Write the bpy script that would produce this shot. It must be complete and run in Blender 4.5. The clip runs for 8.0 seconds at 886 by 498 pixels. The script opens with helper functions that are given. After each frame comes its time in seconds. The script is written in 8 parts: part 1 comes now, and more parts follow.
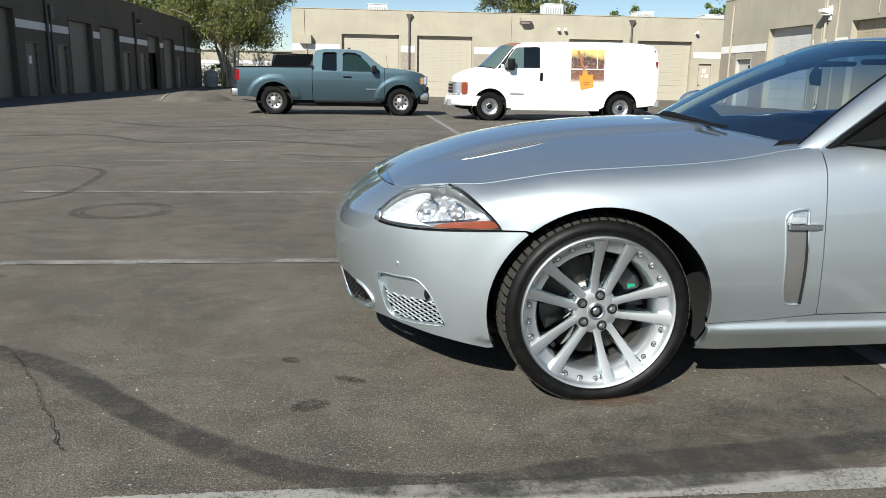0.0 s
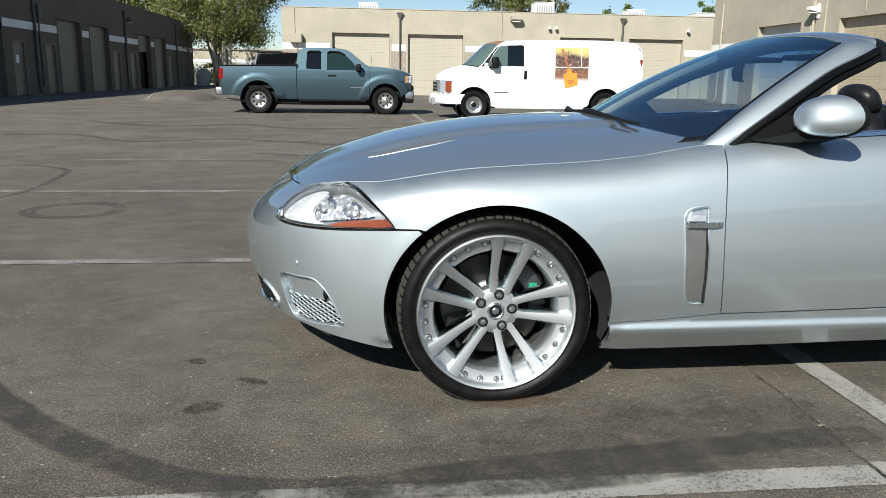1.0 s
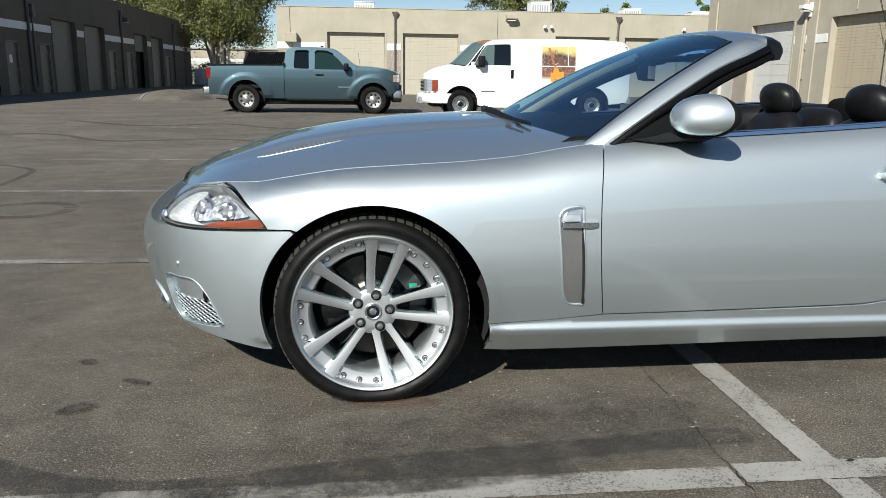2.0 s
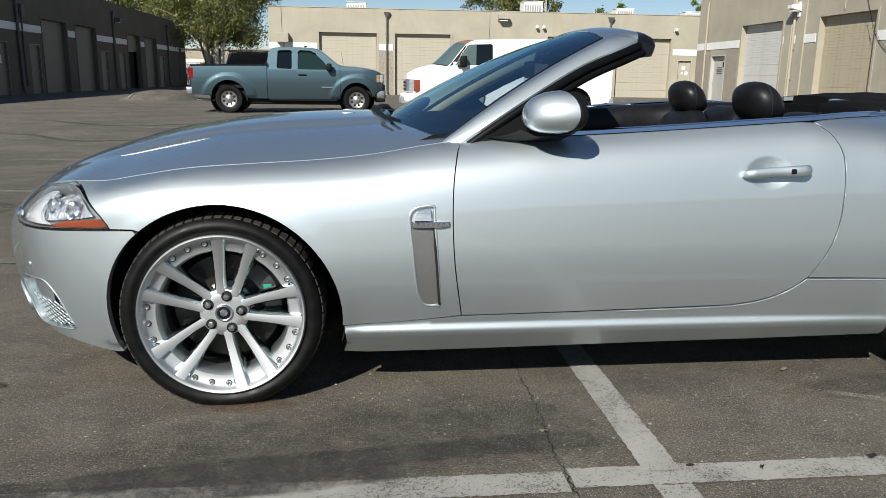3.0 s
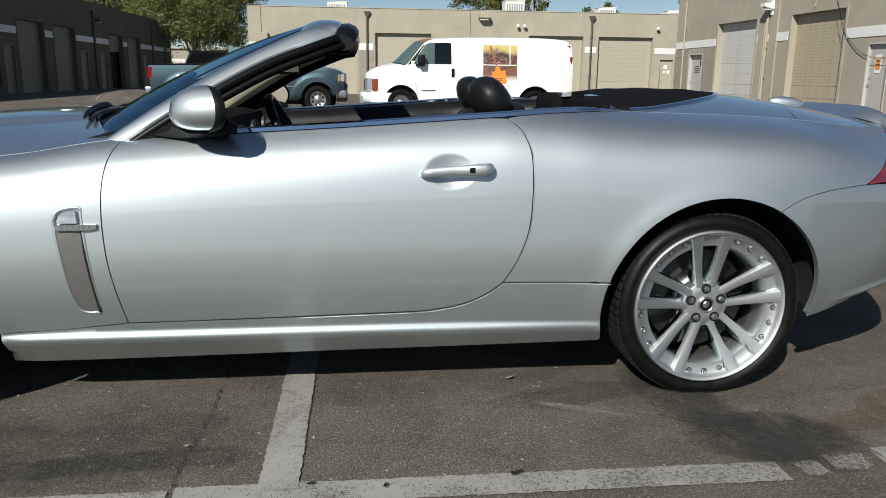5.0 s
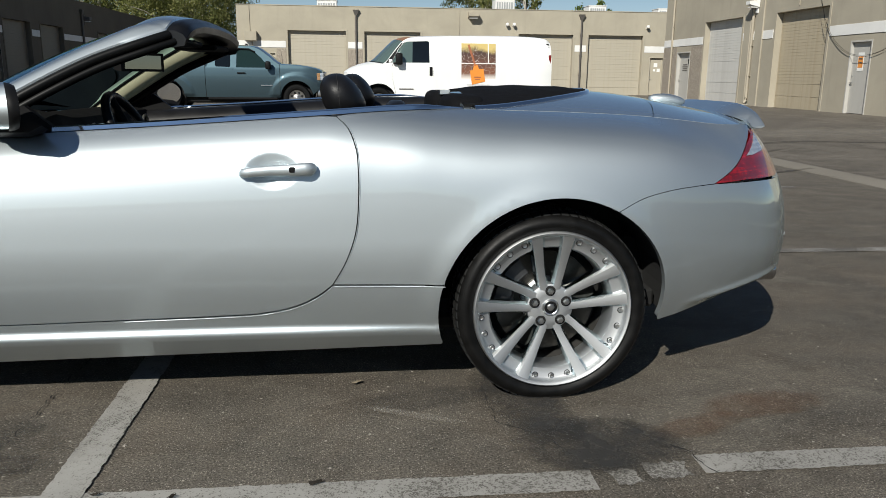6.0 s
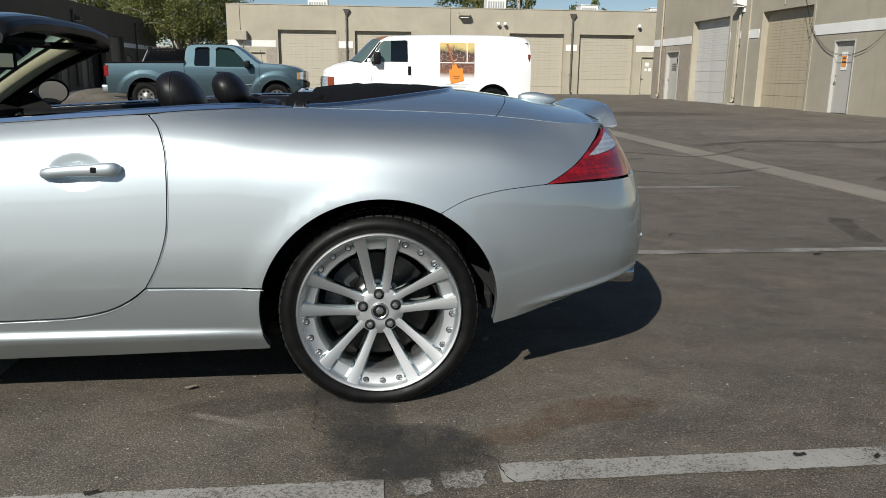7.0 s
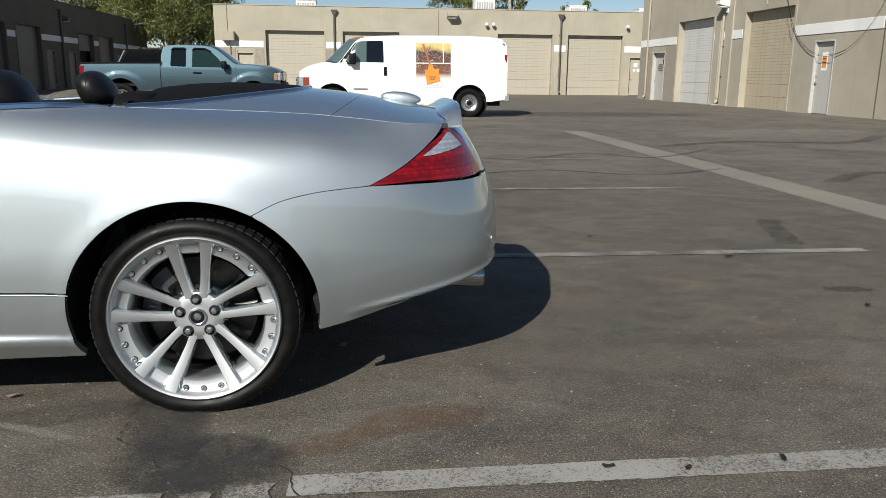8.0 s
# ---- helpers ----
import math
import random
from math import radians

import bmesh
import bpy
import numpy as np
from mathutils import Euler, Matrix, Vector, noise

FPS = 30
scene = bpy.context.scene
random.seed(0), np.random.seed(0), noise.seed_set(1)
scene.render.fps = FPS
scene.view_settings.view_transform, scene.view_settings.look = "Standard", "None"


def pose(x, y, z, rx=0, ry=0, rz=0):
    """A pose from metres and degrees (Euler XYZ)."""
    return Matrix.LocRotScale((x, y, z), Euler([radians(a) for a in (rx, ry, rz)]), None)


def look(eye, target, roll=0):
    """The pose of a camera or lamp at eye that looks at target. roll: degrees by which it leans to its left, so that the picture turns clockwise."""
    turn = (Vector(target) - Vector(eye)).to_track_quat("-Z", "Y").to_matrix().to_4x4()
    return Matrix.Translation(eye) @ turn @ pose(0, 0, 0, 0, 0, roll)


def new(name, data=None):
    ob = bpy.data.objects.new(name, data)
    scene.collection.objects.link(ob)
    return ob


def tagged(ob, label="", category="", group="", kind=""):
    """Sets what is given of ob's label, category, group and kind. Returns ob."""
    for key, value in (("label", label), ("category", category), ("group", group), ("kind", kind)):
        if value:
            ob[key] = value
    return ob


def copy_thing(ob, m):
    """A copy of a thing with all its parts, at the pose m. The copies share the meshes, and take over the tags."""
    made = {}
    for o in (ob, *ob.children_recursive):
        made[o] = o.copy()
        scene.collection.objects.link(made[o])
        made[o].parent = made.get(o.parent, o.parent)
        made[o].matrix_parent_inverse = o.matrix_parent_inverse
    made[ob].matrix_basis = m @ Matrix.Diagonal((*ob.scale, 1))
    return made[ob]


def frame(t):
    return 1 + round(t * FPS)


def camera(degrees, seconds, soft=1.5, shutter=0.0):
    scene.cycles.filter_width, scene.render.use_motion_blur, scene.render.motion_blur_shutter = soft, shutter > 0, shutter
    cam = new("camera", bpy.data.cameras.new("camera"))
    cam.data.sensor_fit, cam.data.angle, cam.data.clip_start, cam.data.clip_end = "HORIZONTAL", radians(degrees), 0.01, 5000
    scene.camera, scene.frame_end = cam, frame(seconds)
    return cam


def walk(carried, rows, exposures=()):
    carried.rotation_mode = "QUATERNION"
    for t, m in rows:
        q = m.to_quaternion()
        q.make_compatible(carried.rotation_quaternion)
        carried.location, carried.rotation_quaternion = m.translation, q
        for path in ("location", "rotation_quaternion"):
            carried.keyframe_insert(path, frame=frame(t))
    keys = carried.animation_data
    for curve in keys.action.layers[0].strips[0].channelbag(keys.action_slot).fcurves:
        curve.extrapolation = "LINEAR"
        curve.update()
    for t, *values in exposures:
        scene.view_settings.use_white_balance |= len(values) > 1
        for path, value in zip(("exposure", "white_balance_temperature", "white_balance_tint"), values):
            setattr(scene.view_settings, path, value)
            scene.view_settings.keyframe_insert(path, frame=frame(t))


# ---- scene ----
cam = camera(60.8, 8.0, soft=0.75)
PATH = [
    (0, (-2.173, -2.456, 1.101), (-1.967, -0.516, 0.661), 1.0),
    (0.5, (-2.012, -2.466, 1.098), (-1.803, -0.526, 0.659), 0.95),
    (1, (-1.828, -2.450, 1.098), (-1.614, -0.511, 0.655), 0.9),
    (1.5, (-1.628, -2.472, 1.106), (-1.419, -0.534, 0.661), 0.85),
    (3, (-0.908, -2.485, 1.100), (-0.701, -0.546, 0.656), 0.8),
    (3.5, (-0.654, -2.482, 1.097), (-0.445, -0.543, 0.654), 0.75),
    (4, (-0.391, -2.475, 1.100), (-0.181, -0.536, 0.654), 0.7),
    (4.5, (-0.107, -2.466, 1.096), (0.103, -0.527, 0.652), 0.7),
    (6, (0.736, -2.449, 1.095), (0.949, -0.511, 0.647), 0.6),
    (6.5, (1.020, -2.437, 1.090), (1.236, -0.500, 0.642), 0.6),
    (7, (1.322, -2.447, 1.095), (1.534, -0.510, 0.646), 0.6),
    (7.5, (1.618, -2.448, 1.096), (1.831, -0.510, 0.647), 0.6),
    (8, (1.903, -2.432, 1.093), (2.121, -0.495, 0.646), 0.6),
]
walk(cam, [(t, look(eye, target, roll)) for t, eye, target, roll in PATH], exposures=[(0.0, 0.63, 6420, 8), (1.5, 0.55, 6420, 8), (3.5, 0.29, 6520, 9), (4.5, 0.13, 6530, 9), (6.5, 0.06, 6560, 9), (8.0, 0.26, 6560, 10)])

# ---- world, sun ----
SUN_TO = Vector((-0.70, -1.20, 1.0)).normalized()
world = bpy.data.worlds.new("sky")
scene.world = world
world.use_nodes = True
_sky = world.node_tree.nodes.new("ShaderNodeTexSky")
_sky.sky_type = "NISHITA"
_sky.sun_disc = False
_sky.sun_elevation = math.asin(SUN_TO.z)
_sky.sun_rotation = math.atan2(SUN_TO.x, SUN_TO.y)
_sky.altitude, _sky.air_density, _sky.dust_density, _sky.ozone_density = 1600.0, 1.0, 0.0, 1.9
_bg = world.node_tree.nodes["Background"]
_bg.inputs["Strength"].default_value = 0.064
world.node_tree.links.new(_sky.outputs[0], _bg.inputs["Color"])
_sun = bpy.data.lights.new("sun", "SUN")
_sun.energy, _sun.angle, _sun.color = 5.0, radians(0.55), (1.0, 0.975, 0.90)
sun = new("sun", _sun)
sun.matrix_world = look(SUN_TO * 60, (0, 0, 0))


# ---- materials ----
class Nodes:
    """A small node-graph writer for one material."""

    def __init__(self, name):
        self.m = bpy.data.materials.new(name)
        self.m.use_nodes = True
        self.t = self.m.node_tree
        self.b = self.t.nodes["Principled BSDF"]
        self.out = self.t.nodes["Material Output"]

    def add(self, kind, **inputs):
        n = self.t.nodes.new(kind)
        for key, value in inputs.items():
            self.put(n.inputs[key.replace("_", " ")], value)
        return n

    def put(self, socket, value):
        if isinstance(value, bpy.types.NodeSocket):
            self.t.links.new(value, socket)
        else:
            socket.default_value = value

    def coord(self, which="Object"):
        return self.add("ShaderNodeTexCoord").outputs[which]

    def mapped(self, vec, scale):
        n = self.add("ShaderNodeMapping", Vector=vec)
        n.inputs["Scale"].default_value = scale if hasattr(scale, "__len__") else (scale,) * 3
        return n.outputs[0]

    def noise(self, vec, scale, detail=4.0, rough=0.55, distort=0.0):
        n = self.add("ShaderNodeTexNoise", Vector=vec, Scale=scale, Detail=detail, Roughness=rough, Distortion=distort)
        return n.outputs["Fac"]

    def voronoi(self, vec, scale, out="Distance", feature="F1"):
        n = self.add("ShaderNodeTexVoronoi", Vector=vec, Scale=scale)
        n.feature = feature
        return n.outputs[out]

    def ramp(self, fac, a, b, lo=0.0, hi=1.0):
        n = self.add("ShaderNodeMapRange", Value=fac)
        n.inputs["From Min"].default_value, n.inputs["From Max"].default_value = a, b
        n.inputs["To Min"].default_value, n.inputs["To Max"].default_value = lo, hi
        return n.outputs[0]

    def mix(self, fac, a, b, how="MIX"):
        n = self.t.nodes.new("ShaderNodeMix")
        n.data_type, n.blend_type = "RGBA", how
        self.put(n.inputs["Factor"], fac)
        for socket, v in ((n.inputs["A"], a), (n.inputs["B"], b)):
            self.put(socket, v if isinstance(v, bpy.types.NodeSocket) else (*v, 1.0))
        return n.outputs["Result"]

    def math(self, op, a, b=0.0):
        n = self.t.nodes.new("ShaderNodeMath")
        n.operation = op
        self.put(n.inputs[0], a)
        self.put(n.inputs[1], b)
        return n.outputs[0]

    def bump(self, height, strength=0.3, distance=0.01):
        n = self.add("ShaderNodeBump", Height=height, Strength=strength, Distance=distance)
        self.put(self.b.inputs["Normal"], n.outputs[0])

    def set(self, **inputs):
        for key, value in inputs.items():
            if key == "Base_Color" and not isinstance(value, bpy.types.NodeSocket):
                value = (*value, 1.0)
            self.put(self.b.inputs[key.replace("_", " ")], value)
        return self.m


def simple(name, col, rough=0.5, metal=0.0, grain=0.0, scale=40.0, coat=0.0):
    n = Nodes(name)
    if grain:
        v = n.coord()
        f = n.noise(v, scale, 5.0)
        g = n.noise(v, scale * 0.12, 3.0)
        dark = tuple(c * (1 - grain) for c in col)
        lite = tuple(min(1, c * (1 + grain)) for c in col)
        n.set(Base_Color=n.mix(n.ramp(n.math("MULTIPLY", n.math("ADD", f, g), 0.5), 0.35, 0.65), dark, lite), Roughness=n.ramp(g, 0.3, 0.7, rough * 0.9, min(1, rough * 1.12)))
        n.bump(f, 0.12, 0.003)
    else:
        n.set(Base_Color=col, Roughness=rough)
    n.set(Metallic=metal)
    if coat:
        n.set(Coat_Weight=coat, Coat_Roughness=0.03)
    return n.m


def asphalt():
    n = Nodes("worn_asphalt")
    v = n.coord()
    big = n.noise(v, 0.35, 6.0, 0.6, 0.6)
    mid = n.noise(v, 2.3, 6.0, 0.65, 0.4)
    fine = n.noise(v, 150.0, 4.0, 0.75)
    streak = n.noise(n.mapped(v, (0.35, 1.6, 1.0)), 0.9, 5.0, 0.6, 0.8)
    col = n.mix(n.ramp(big, 0.36, 0.64), (0.048, 0.040, 0.031), (0.126, 0.106, 0.081))
    col = n.mix(n.ramp(mid, 0.42, 0.66, 0.0, 0.7), col, (0.126, 0.093, 0.063))
    col = n.mix(n.ramp(streak, 0.56, 0.74, 0.0, 0.45), col, (0.042, 0.040, 0.038))
    blot = n.noise(v, 1.1, 9.0, 0.72, 1.2)
    col = n.mix(n.ramp(blot, 0.53, 0.59, 0.0, 0.72), col, n.mix(0.5, col, (0.020, 0.019, 0.017)))
    col = n.mix(n.ramp(n.noise(v, 0.8, 8.0, 0.7, 0.8), 0.53, 0.62, 0.0, 0.6), col, (0.165, 0.142, 0.112))
    # paler with distance: the sun's lift on far asphalt is put into the colour
    far_lit = n.math("ADD", n.add("ShaderNodeSeparateXYZ", Vector=v).outputs[1], n.math("MULTIPLY", n.noise(v, 0.3, 4.0), 4.0))
    col = n.mix(n.ramp(far_lit, 3.5, 10.0, 0.0, 0.72), col, n.mix(n.ramp(n.noise(v, 0.7, 7.0, 0.7, 0.6), 0.42, 0.58), (0.112, 0.095, 0.075), (0.245, 0.212, 0.172)))
    col = n.mix(n.ramp(n.noise(v, 9.0, 5.0, 0.7, 0.5), 0.40, 0.62, 0.0, 0.5), col, n.mix(0.5, col, (0.150, 0.125, 0.095)))
    col = n.mix(n.ramp(n.noise(v, 38.0, 3.0, 0.6), 0.36, 0.64, 0.0, 0.55), col, n.mix(0.5, col, (0.012, 0.011, 0.010)))
    smudge = n.noise(n.mapped(v, (1.0, 1.5, 1.0)), 3.2, 9.0, 0.74, 0.7)
    col = n.mix(n.ramp(smudge, 0.41, 0.60), n.mix(0.22, col, (0.0, 0.0, 0.0)), n.mix(0.07, col, (0.55, 0.49, 0.41)))
    col = n.mix(n.ramp(fine, 0.40, 0.60), n.mix(0.56, col, (0.0, 0.0, 0.0)), n.mix(0.15, col, (0.52, 0.47, 0.39)))
    stone = n.voronoi(v, 165.0)
    pick = n.add("ShaderNodeTexVoronoi", Vector=v, Scale=165.0)
    sel = n.math("GREATER_THAN", n.add("ShaderNodeSeparateColor", Color=pick.outputs["Color"]).outputs[0], 0.74)
    dot = n.math("MULTIPLY", n.ramp(stone, 0.42, 0.22), sel)
    col = n.mix(n.math("MULTIPLY", dot, 0.8), col, (0.36, 0.32, 0.265))
    chip = n.add("ShaderNodeTexVoronoi", Vector=v, Scale=30.0)
    sel2 = n.math("GREATER_THAN", n.add("ShaderNodeSeparateColor", Color=chip.outputs["Color"]).outputs[1], 0.90)
    col = n.mix(n.math("MULTIPLY", n.ramp(chip.outputs["Distance"], 0.16, 0.11), sel2), col, (0.38, 0.35, 0.30))
    n.bump(n.math("ADD", n.math("MULTIPLY", fine, 0.6), n.math("MULTIPLY", dot, 0.4)), 0.9, 0.006)
    return n.set(Base_Color=col, Roughness=n.ramp(mid, 0.3, 0.7, 0.78, 0.95), Specular_IOR_Level=0.35)


def road_paint(name="worn_line_paint", bare=0.0):
    """White line paint, chipped and grey where the asphalt shows through."""
    n = Nodes(name)
    v = n.coord()
    a = n.noise(v, 60.0, 5.0, 0.7)
    b = n.noise(v, 3.0, 5.0, 0.6)
    c = n.noise(v, 170.0, 3.0, 0.7)
    w = n.math("ADD", n.math("ADD", n.math("MULTIPLY", a, 0.5), n.math("MULTIPLY", c, 0.70)), n.math("MULTIPLY", b, 0.45))
    wear = n.ramp(w, 0.84 - bare, 0.94 - bare)
    col = n.mix(wear, n.mix(n.ramp(b, 0.3, 0.7), (0.310, 0.297, 0.272), (0.225, 0.214, 0.195)), (0.085, 0.077, 0.066))
    n.bump(a, 0.4, 0.004)
    return n.set(Base_Color=col, Roughness=0.85)


def decal(name, col, strength, scale=14.0, rough=0.85, spot=False):
    """A stain with soft edges: the UV runs 0..1 across it."""
    n = Nodes(name)
    u = n.add("ShaderNodeSeparateXYZ", Vector=n.coord("UV"))
    e1 = n.math("MULTIPLY", n.math("MULTIPLY", u.outputs[0], n.math("SUBTRACT", 1.0, u.outputs[0])), 4.0)
    e2 = n.math("MULTIPLY", n.math("MULTIPLY", u.outputs[1], n.math("SUBTRACT", 1.0, u.outputs[1])), 4.0)
    edge = n.math("MULTIPLY", n.ramp(e1, 0.0, 0.5), n.ramp(e2, 0.0, 0.6))
    v = n.coord()
    f = n.math("ADD", n.noise(v, scale, 6.0, 0.65), n.math("MULTIPLY", n.noise(v, scale * 12, 4.0, 0.75), 0.4))
    if spot:
        # a ragged round stain instead of a strip
        far = n.math("MULTIPLY", n.math("SUBTRACT", 1.0, n.math("MULTIPLY", n.math("ADD", e1, e2), 0.5)), 2.0)
        ragged = n.math("ADD", far, n.math("MULTIPLY", n.math("SUBTRACT", n.noise(v, scale * 0.6, 5.0, 0.7), 0.5), 1.7))
        edge = n.math("MULTIPLY", n.ramp(ragged, 0.95, 0.35), n.ramp(far, 1.0, 0.8))
    fac = n.math("MULTIPLY", n.math("MULTIPLY", edge, n.ramp(f, 0.36, 0.80)), strength)
    clear = n.add("ShaderNodeBsdfTransparent")
    m = n.add("ShaderNodeMixShader", Fac=fac)
    n.set(Base_Color=col, Roughness=rough)
    n.t.links.new(clear.outputs[0], m.inputs[1])
    n.t.links.new(n.b.outputs[0], m.inputs[2])
    n.t.links.new(m.outputs[0], n.out.inputs["Surface"])
    return n.m


def stucco(name, col, stain=0.25):
    n = Nodes(name)
    v = n.coord()
    fine = n.noise(v, 30.0, 5.0, 0.65)
    big = n.noise(v, 0.5, 5.0, 0.6, 0.5)
    run = n.noise(n.mapped(v, (2.2, 2.2, 0.18)), 1.2, 5.0, 0.6)
    c = n.mix(n.ramp(big, 0.35, 0.68), tuple(x * 0.90 for x in col), tuple(x * 1.07 for x in col))
    c = n.mix(n.ramp(run, 0.54, 0.76, 0.0, stain), c, tuple(x * 0.62 for x in col))
    c = n.mix(n.ramp(fine, 0.3, 0.75, 0.0, 0.12), c, tuple(x * 0.6 for x in col))
    n.bump(fine, 0.25, 0.01)
    return n.set(Base_Color=c, Roughness=0.92, Specular_IOR_Level=0.25)


def pebble_dash():
    n = Nodes("pebble_dash")
    v = n.coord()
    d = n.add("ShaderNodeTexVoronoi", Vector=v, Scale=26.0)
    f = n.noise(v, 5.0, 4.0)
    c = n.mix(n.add("ShaderNodeSeparateColor", Color=d.outputs["Color"]).outputs[0], (0.30, 0.255, 0.205), (0.50, 0.44, 0.36))
    c = n.mix(n.ramp(d.outputs["Distance"], 0.35, 0.65, 0.0, 0.55), c, (0.20, 0.17, 0.14))
    n.bump(n.math("SUBTRACT", 1.0, d.outputs["Distance"]), 0.9, 0.02)
    return n.set(Base_Color=n.mix(n.ramp(f, 0.4, 0.7, 0, 0.3), c, (0.2, 0.17, 0.14)), Roughness=0.9)


def sheet_paint(name, col, dirt=(0.3, 0.27, 0.22), amount=0.35, rough=0.55):
    """Painted sheet metal with dirt that has run down it."""
    n = Nodes(name)
    v = n.coord()
    run = n.noise(n.mapped(v, (3.0, 3.0, 0.25)), 1.5, 5.0, 0.6)
    blot = n.noise(v, 1.3, 5.0, 0.6, 0.4)
    c = n.mix(n.ramp(run, 0.48, 0.78, 0.0, amount), col, dirt)
    c = n.mix(n.ramp(blot, 0.52, 0.75, 0.0, amount * 0.7), c, tuple(x * 0.75 for x in col))
    n.bump(n.noise(v, 9.0, 3.0), 0.08, 0.004)
    return n.set(Base_Color=c, Roughness=rough)


ASPHALT = asphalt()
LINE = road_paint()
LINE_OLD = road_paint("old_faded_line_paint", 0.07)
STUCCO = stucco("tan_stucco", (0.41, 0.37, 0.29))
STUCCO_R = stucco("grey_tan_stucco", (0.40, 0.36, 0.285), 0.3)
# STUCCO darkened: the left building's shade is put into this colour
STUCCO_L = stucco("shade_dark_tan_stucco", (0.136, 0.117, 0.091))
STRIPE = stucco("white_band_paint", (0.78, 0.77, 0.74), 0.12)
PEBBLE = pebble_dash()
DOOR_TAN = sheet_paint("tan_door_paint", (0.43, 0.39, 0.31), (0.30, 0.24, 0.16), 0.3)
# DOOR_TAN darkened likewise, shade of the left front in the colour
DOOR_DARK = sheet_paint("shade_dark_tan_door_paint", (0.162, 0.140, 0.108), (0.18, 0.15, 0.12), 0.25)
DOOR_PALE = sheet_paint("pale_grey_door_paint", (0.56, 0.55, 0.52), (0.30, 0.28, 0.25), 0.35)
DOOR_OCHRE = sheet_paint("weathered_ochre_door_paint", (0.42, 0.36, 0.26), (0.26, 0.185, 0.10), 0.5)
DOOR_GREY = sheet_paint("grey_steel_door_paint", (0.45, 0.435, 0.40), (0.30, 0.29, 0.27), 0.35)
GUTTER = stucco("dirty_gutter_concrete", (0.225, 0.203, 0.168), 0.5)
CONCRETE = stucco("pale_concrete", (0.36, 0.34, 0.30), 0.2)
BLACK = simple("black_plastic", (0.008, 0.008, 0.0085), 0.55)
BLACK.node_tree.nodes["Principled BSDF"].inputs["Specular IOR Level"].default_value = 0.14
# near-black trim colour that also stands in for shade inside gaps and voids
DARK = simple("dark_cavity", (0.006, 0.006, 0.006), 0.9)
STEEL = simple("galvanised_steel", (0.45, 0.45, 0.44), 0.45, 0.7, 0.15, 20.0)
WHITE_METAL = simple("white_painted_metal", (0.74, 0.73, 0.70), 0.5, 0.0, 0.06, 9.0)
PAPER = simple("white_paper", (0.80, 0.80, 0.77), 0.8)
PIPE_TAN = simple("tan_painted_pipe", (0.38, 0.335, 0.26), 0.6, 0.0, 0.12, 18.0)
PIPE_DARK = simple("dark_painted_pipe", (0.10, 0.09, 0.08), 0.6, 0.0, 0.12, 18.0)


# ---- mesh helpers ----
def mesh_of(name, bm, material, smooth=None):
    me = bpy.data.meshes.new(name)
    bmesh.ops.recalc_face_normals(bm, faces=bm.faces)
    bm.to_mesh(me)
    bm.free()
    for m in material if isinstance(material, (list, tuple)) else (material,):
        me.materials.append(m)
    if smooth is not None:
        me.shade_smooth()
        me.set_sharp_from_angle(angle=radians(smooth))
    return me


def part(name, bm, material, parent=None, label="", smooth=None):
    """Links a bmesh as one mesh object under a thing or a part."""
    ob = new(name, mesh_of(name, bm, material, smooth))
    if parent:
        ob.parent = parent
    return tagged(ob, label)


def thing(name, label, category, at=None, group="", kind=""):
    ob = tagged(new(name), label, category, group, kind)
    if at:
        ob.matrix_basis = at
    return ob


def box(x0, x1, y0, y1, z0, z1, bevel=0.0, bm=None, seg=1):
    own = bmesh.new()
    bmesh.ops.create_cube(own, size=1.0, matrix=Matrix.LocRotScale(((x0 + x1) / 2, (y0 + y1) / 2, (z0 + z1) / 2), None, (abs(x1 - x0), abs(y1 - y0), abs(z1 - z0))))
    if bevel:
        bmesh.ops.bevel(own, geom=own.edges[:], offset=bevel, segments=seg, affect="EDGES", profile=0.5)
    return merge(bm, own)


def merge(bm, own):
    if bm is None:
        return own
    base = {}
    for v in own.verts:
        base[v] = bm.verts.new(v.co)
    for f in own.faces:
        g = bm.faces.new([base[v] for v in f.verts])
        g.smooth, g.material_index = f.smooth, f.material_index
    own.free()
    return bm


def cyl(a, b, r, r2=None, n=16, bm=None, caps=True):
    """A cylinder or cone from point a to point b."""
    a, b = Vector(a), Vector(b)
    bm = bm or bmesh.new()
    q = (b - a).to_track_quat("Z", "Y")
    rings = []
    for p, rad in ((a, r), (b, r if r2 is None else r2)):
        rings.append([bm.verts.new(p + q @ Vector((rad * math.cos(2 * math.pi * i / n), rad * math.sin(2 * math.pi * i / n), 0))) for i in range(n)])
    for i in range(n):
        bm.faces.new((rings[0][i], rings[0][(i + 1) % n], rings[1][(i + 1) % n], rings[1][i]))
    if caps:
        bm.faces.new(rings[0][::-1])
        bm.faces.new(rings[1])
    return bm


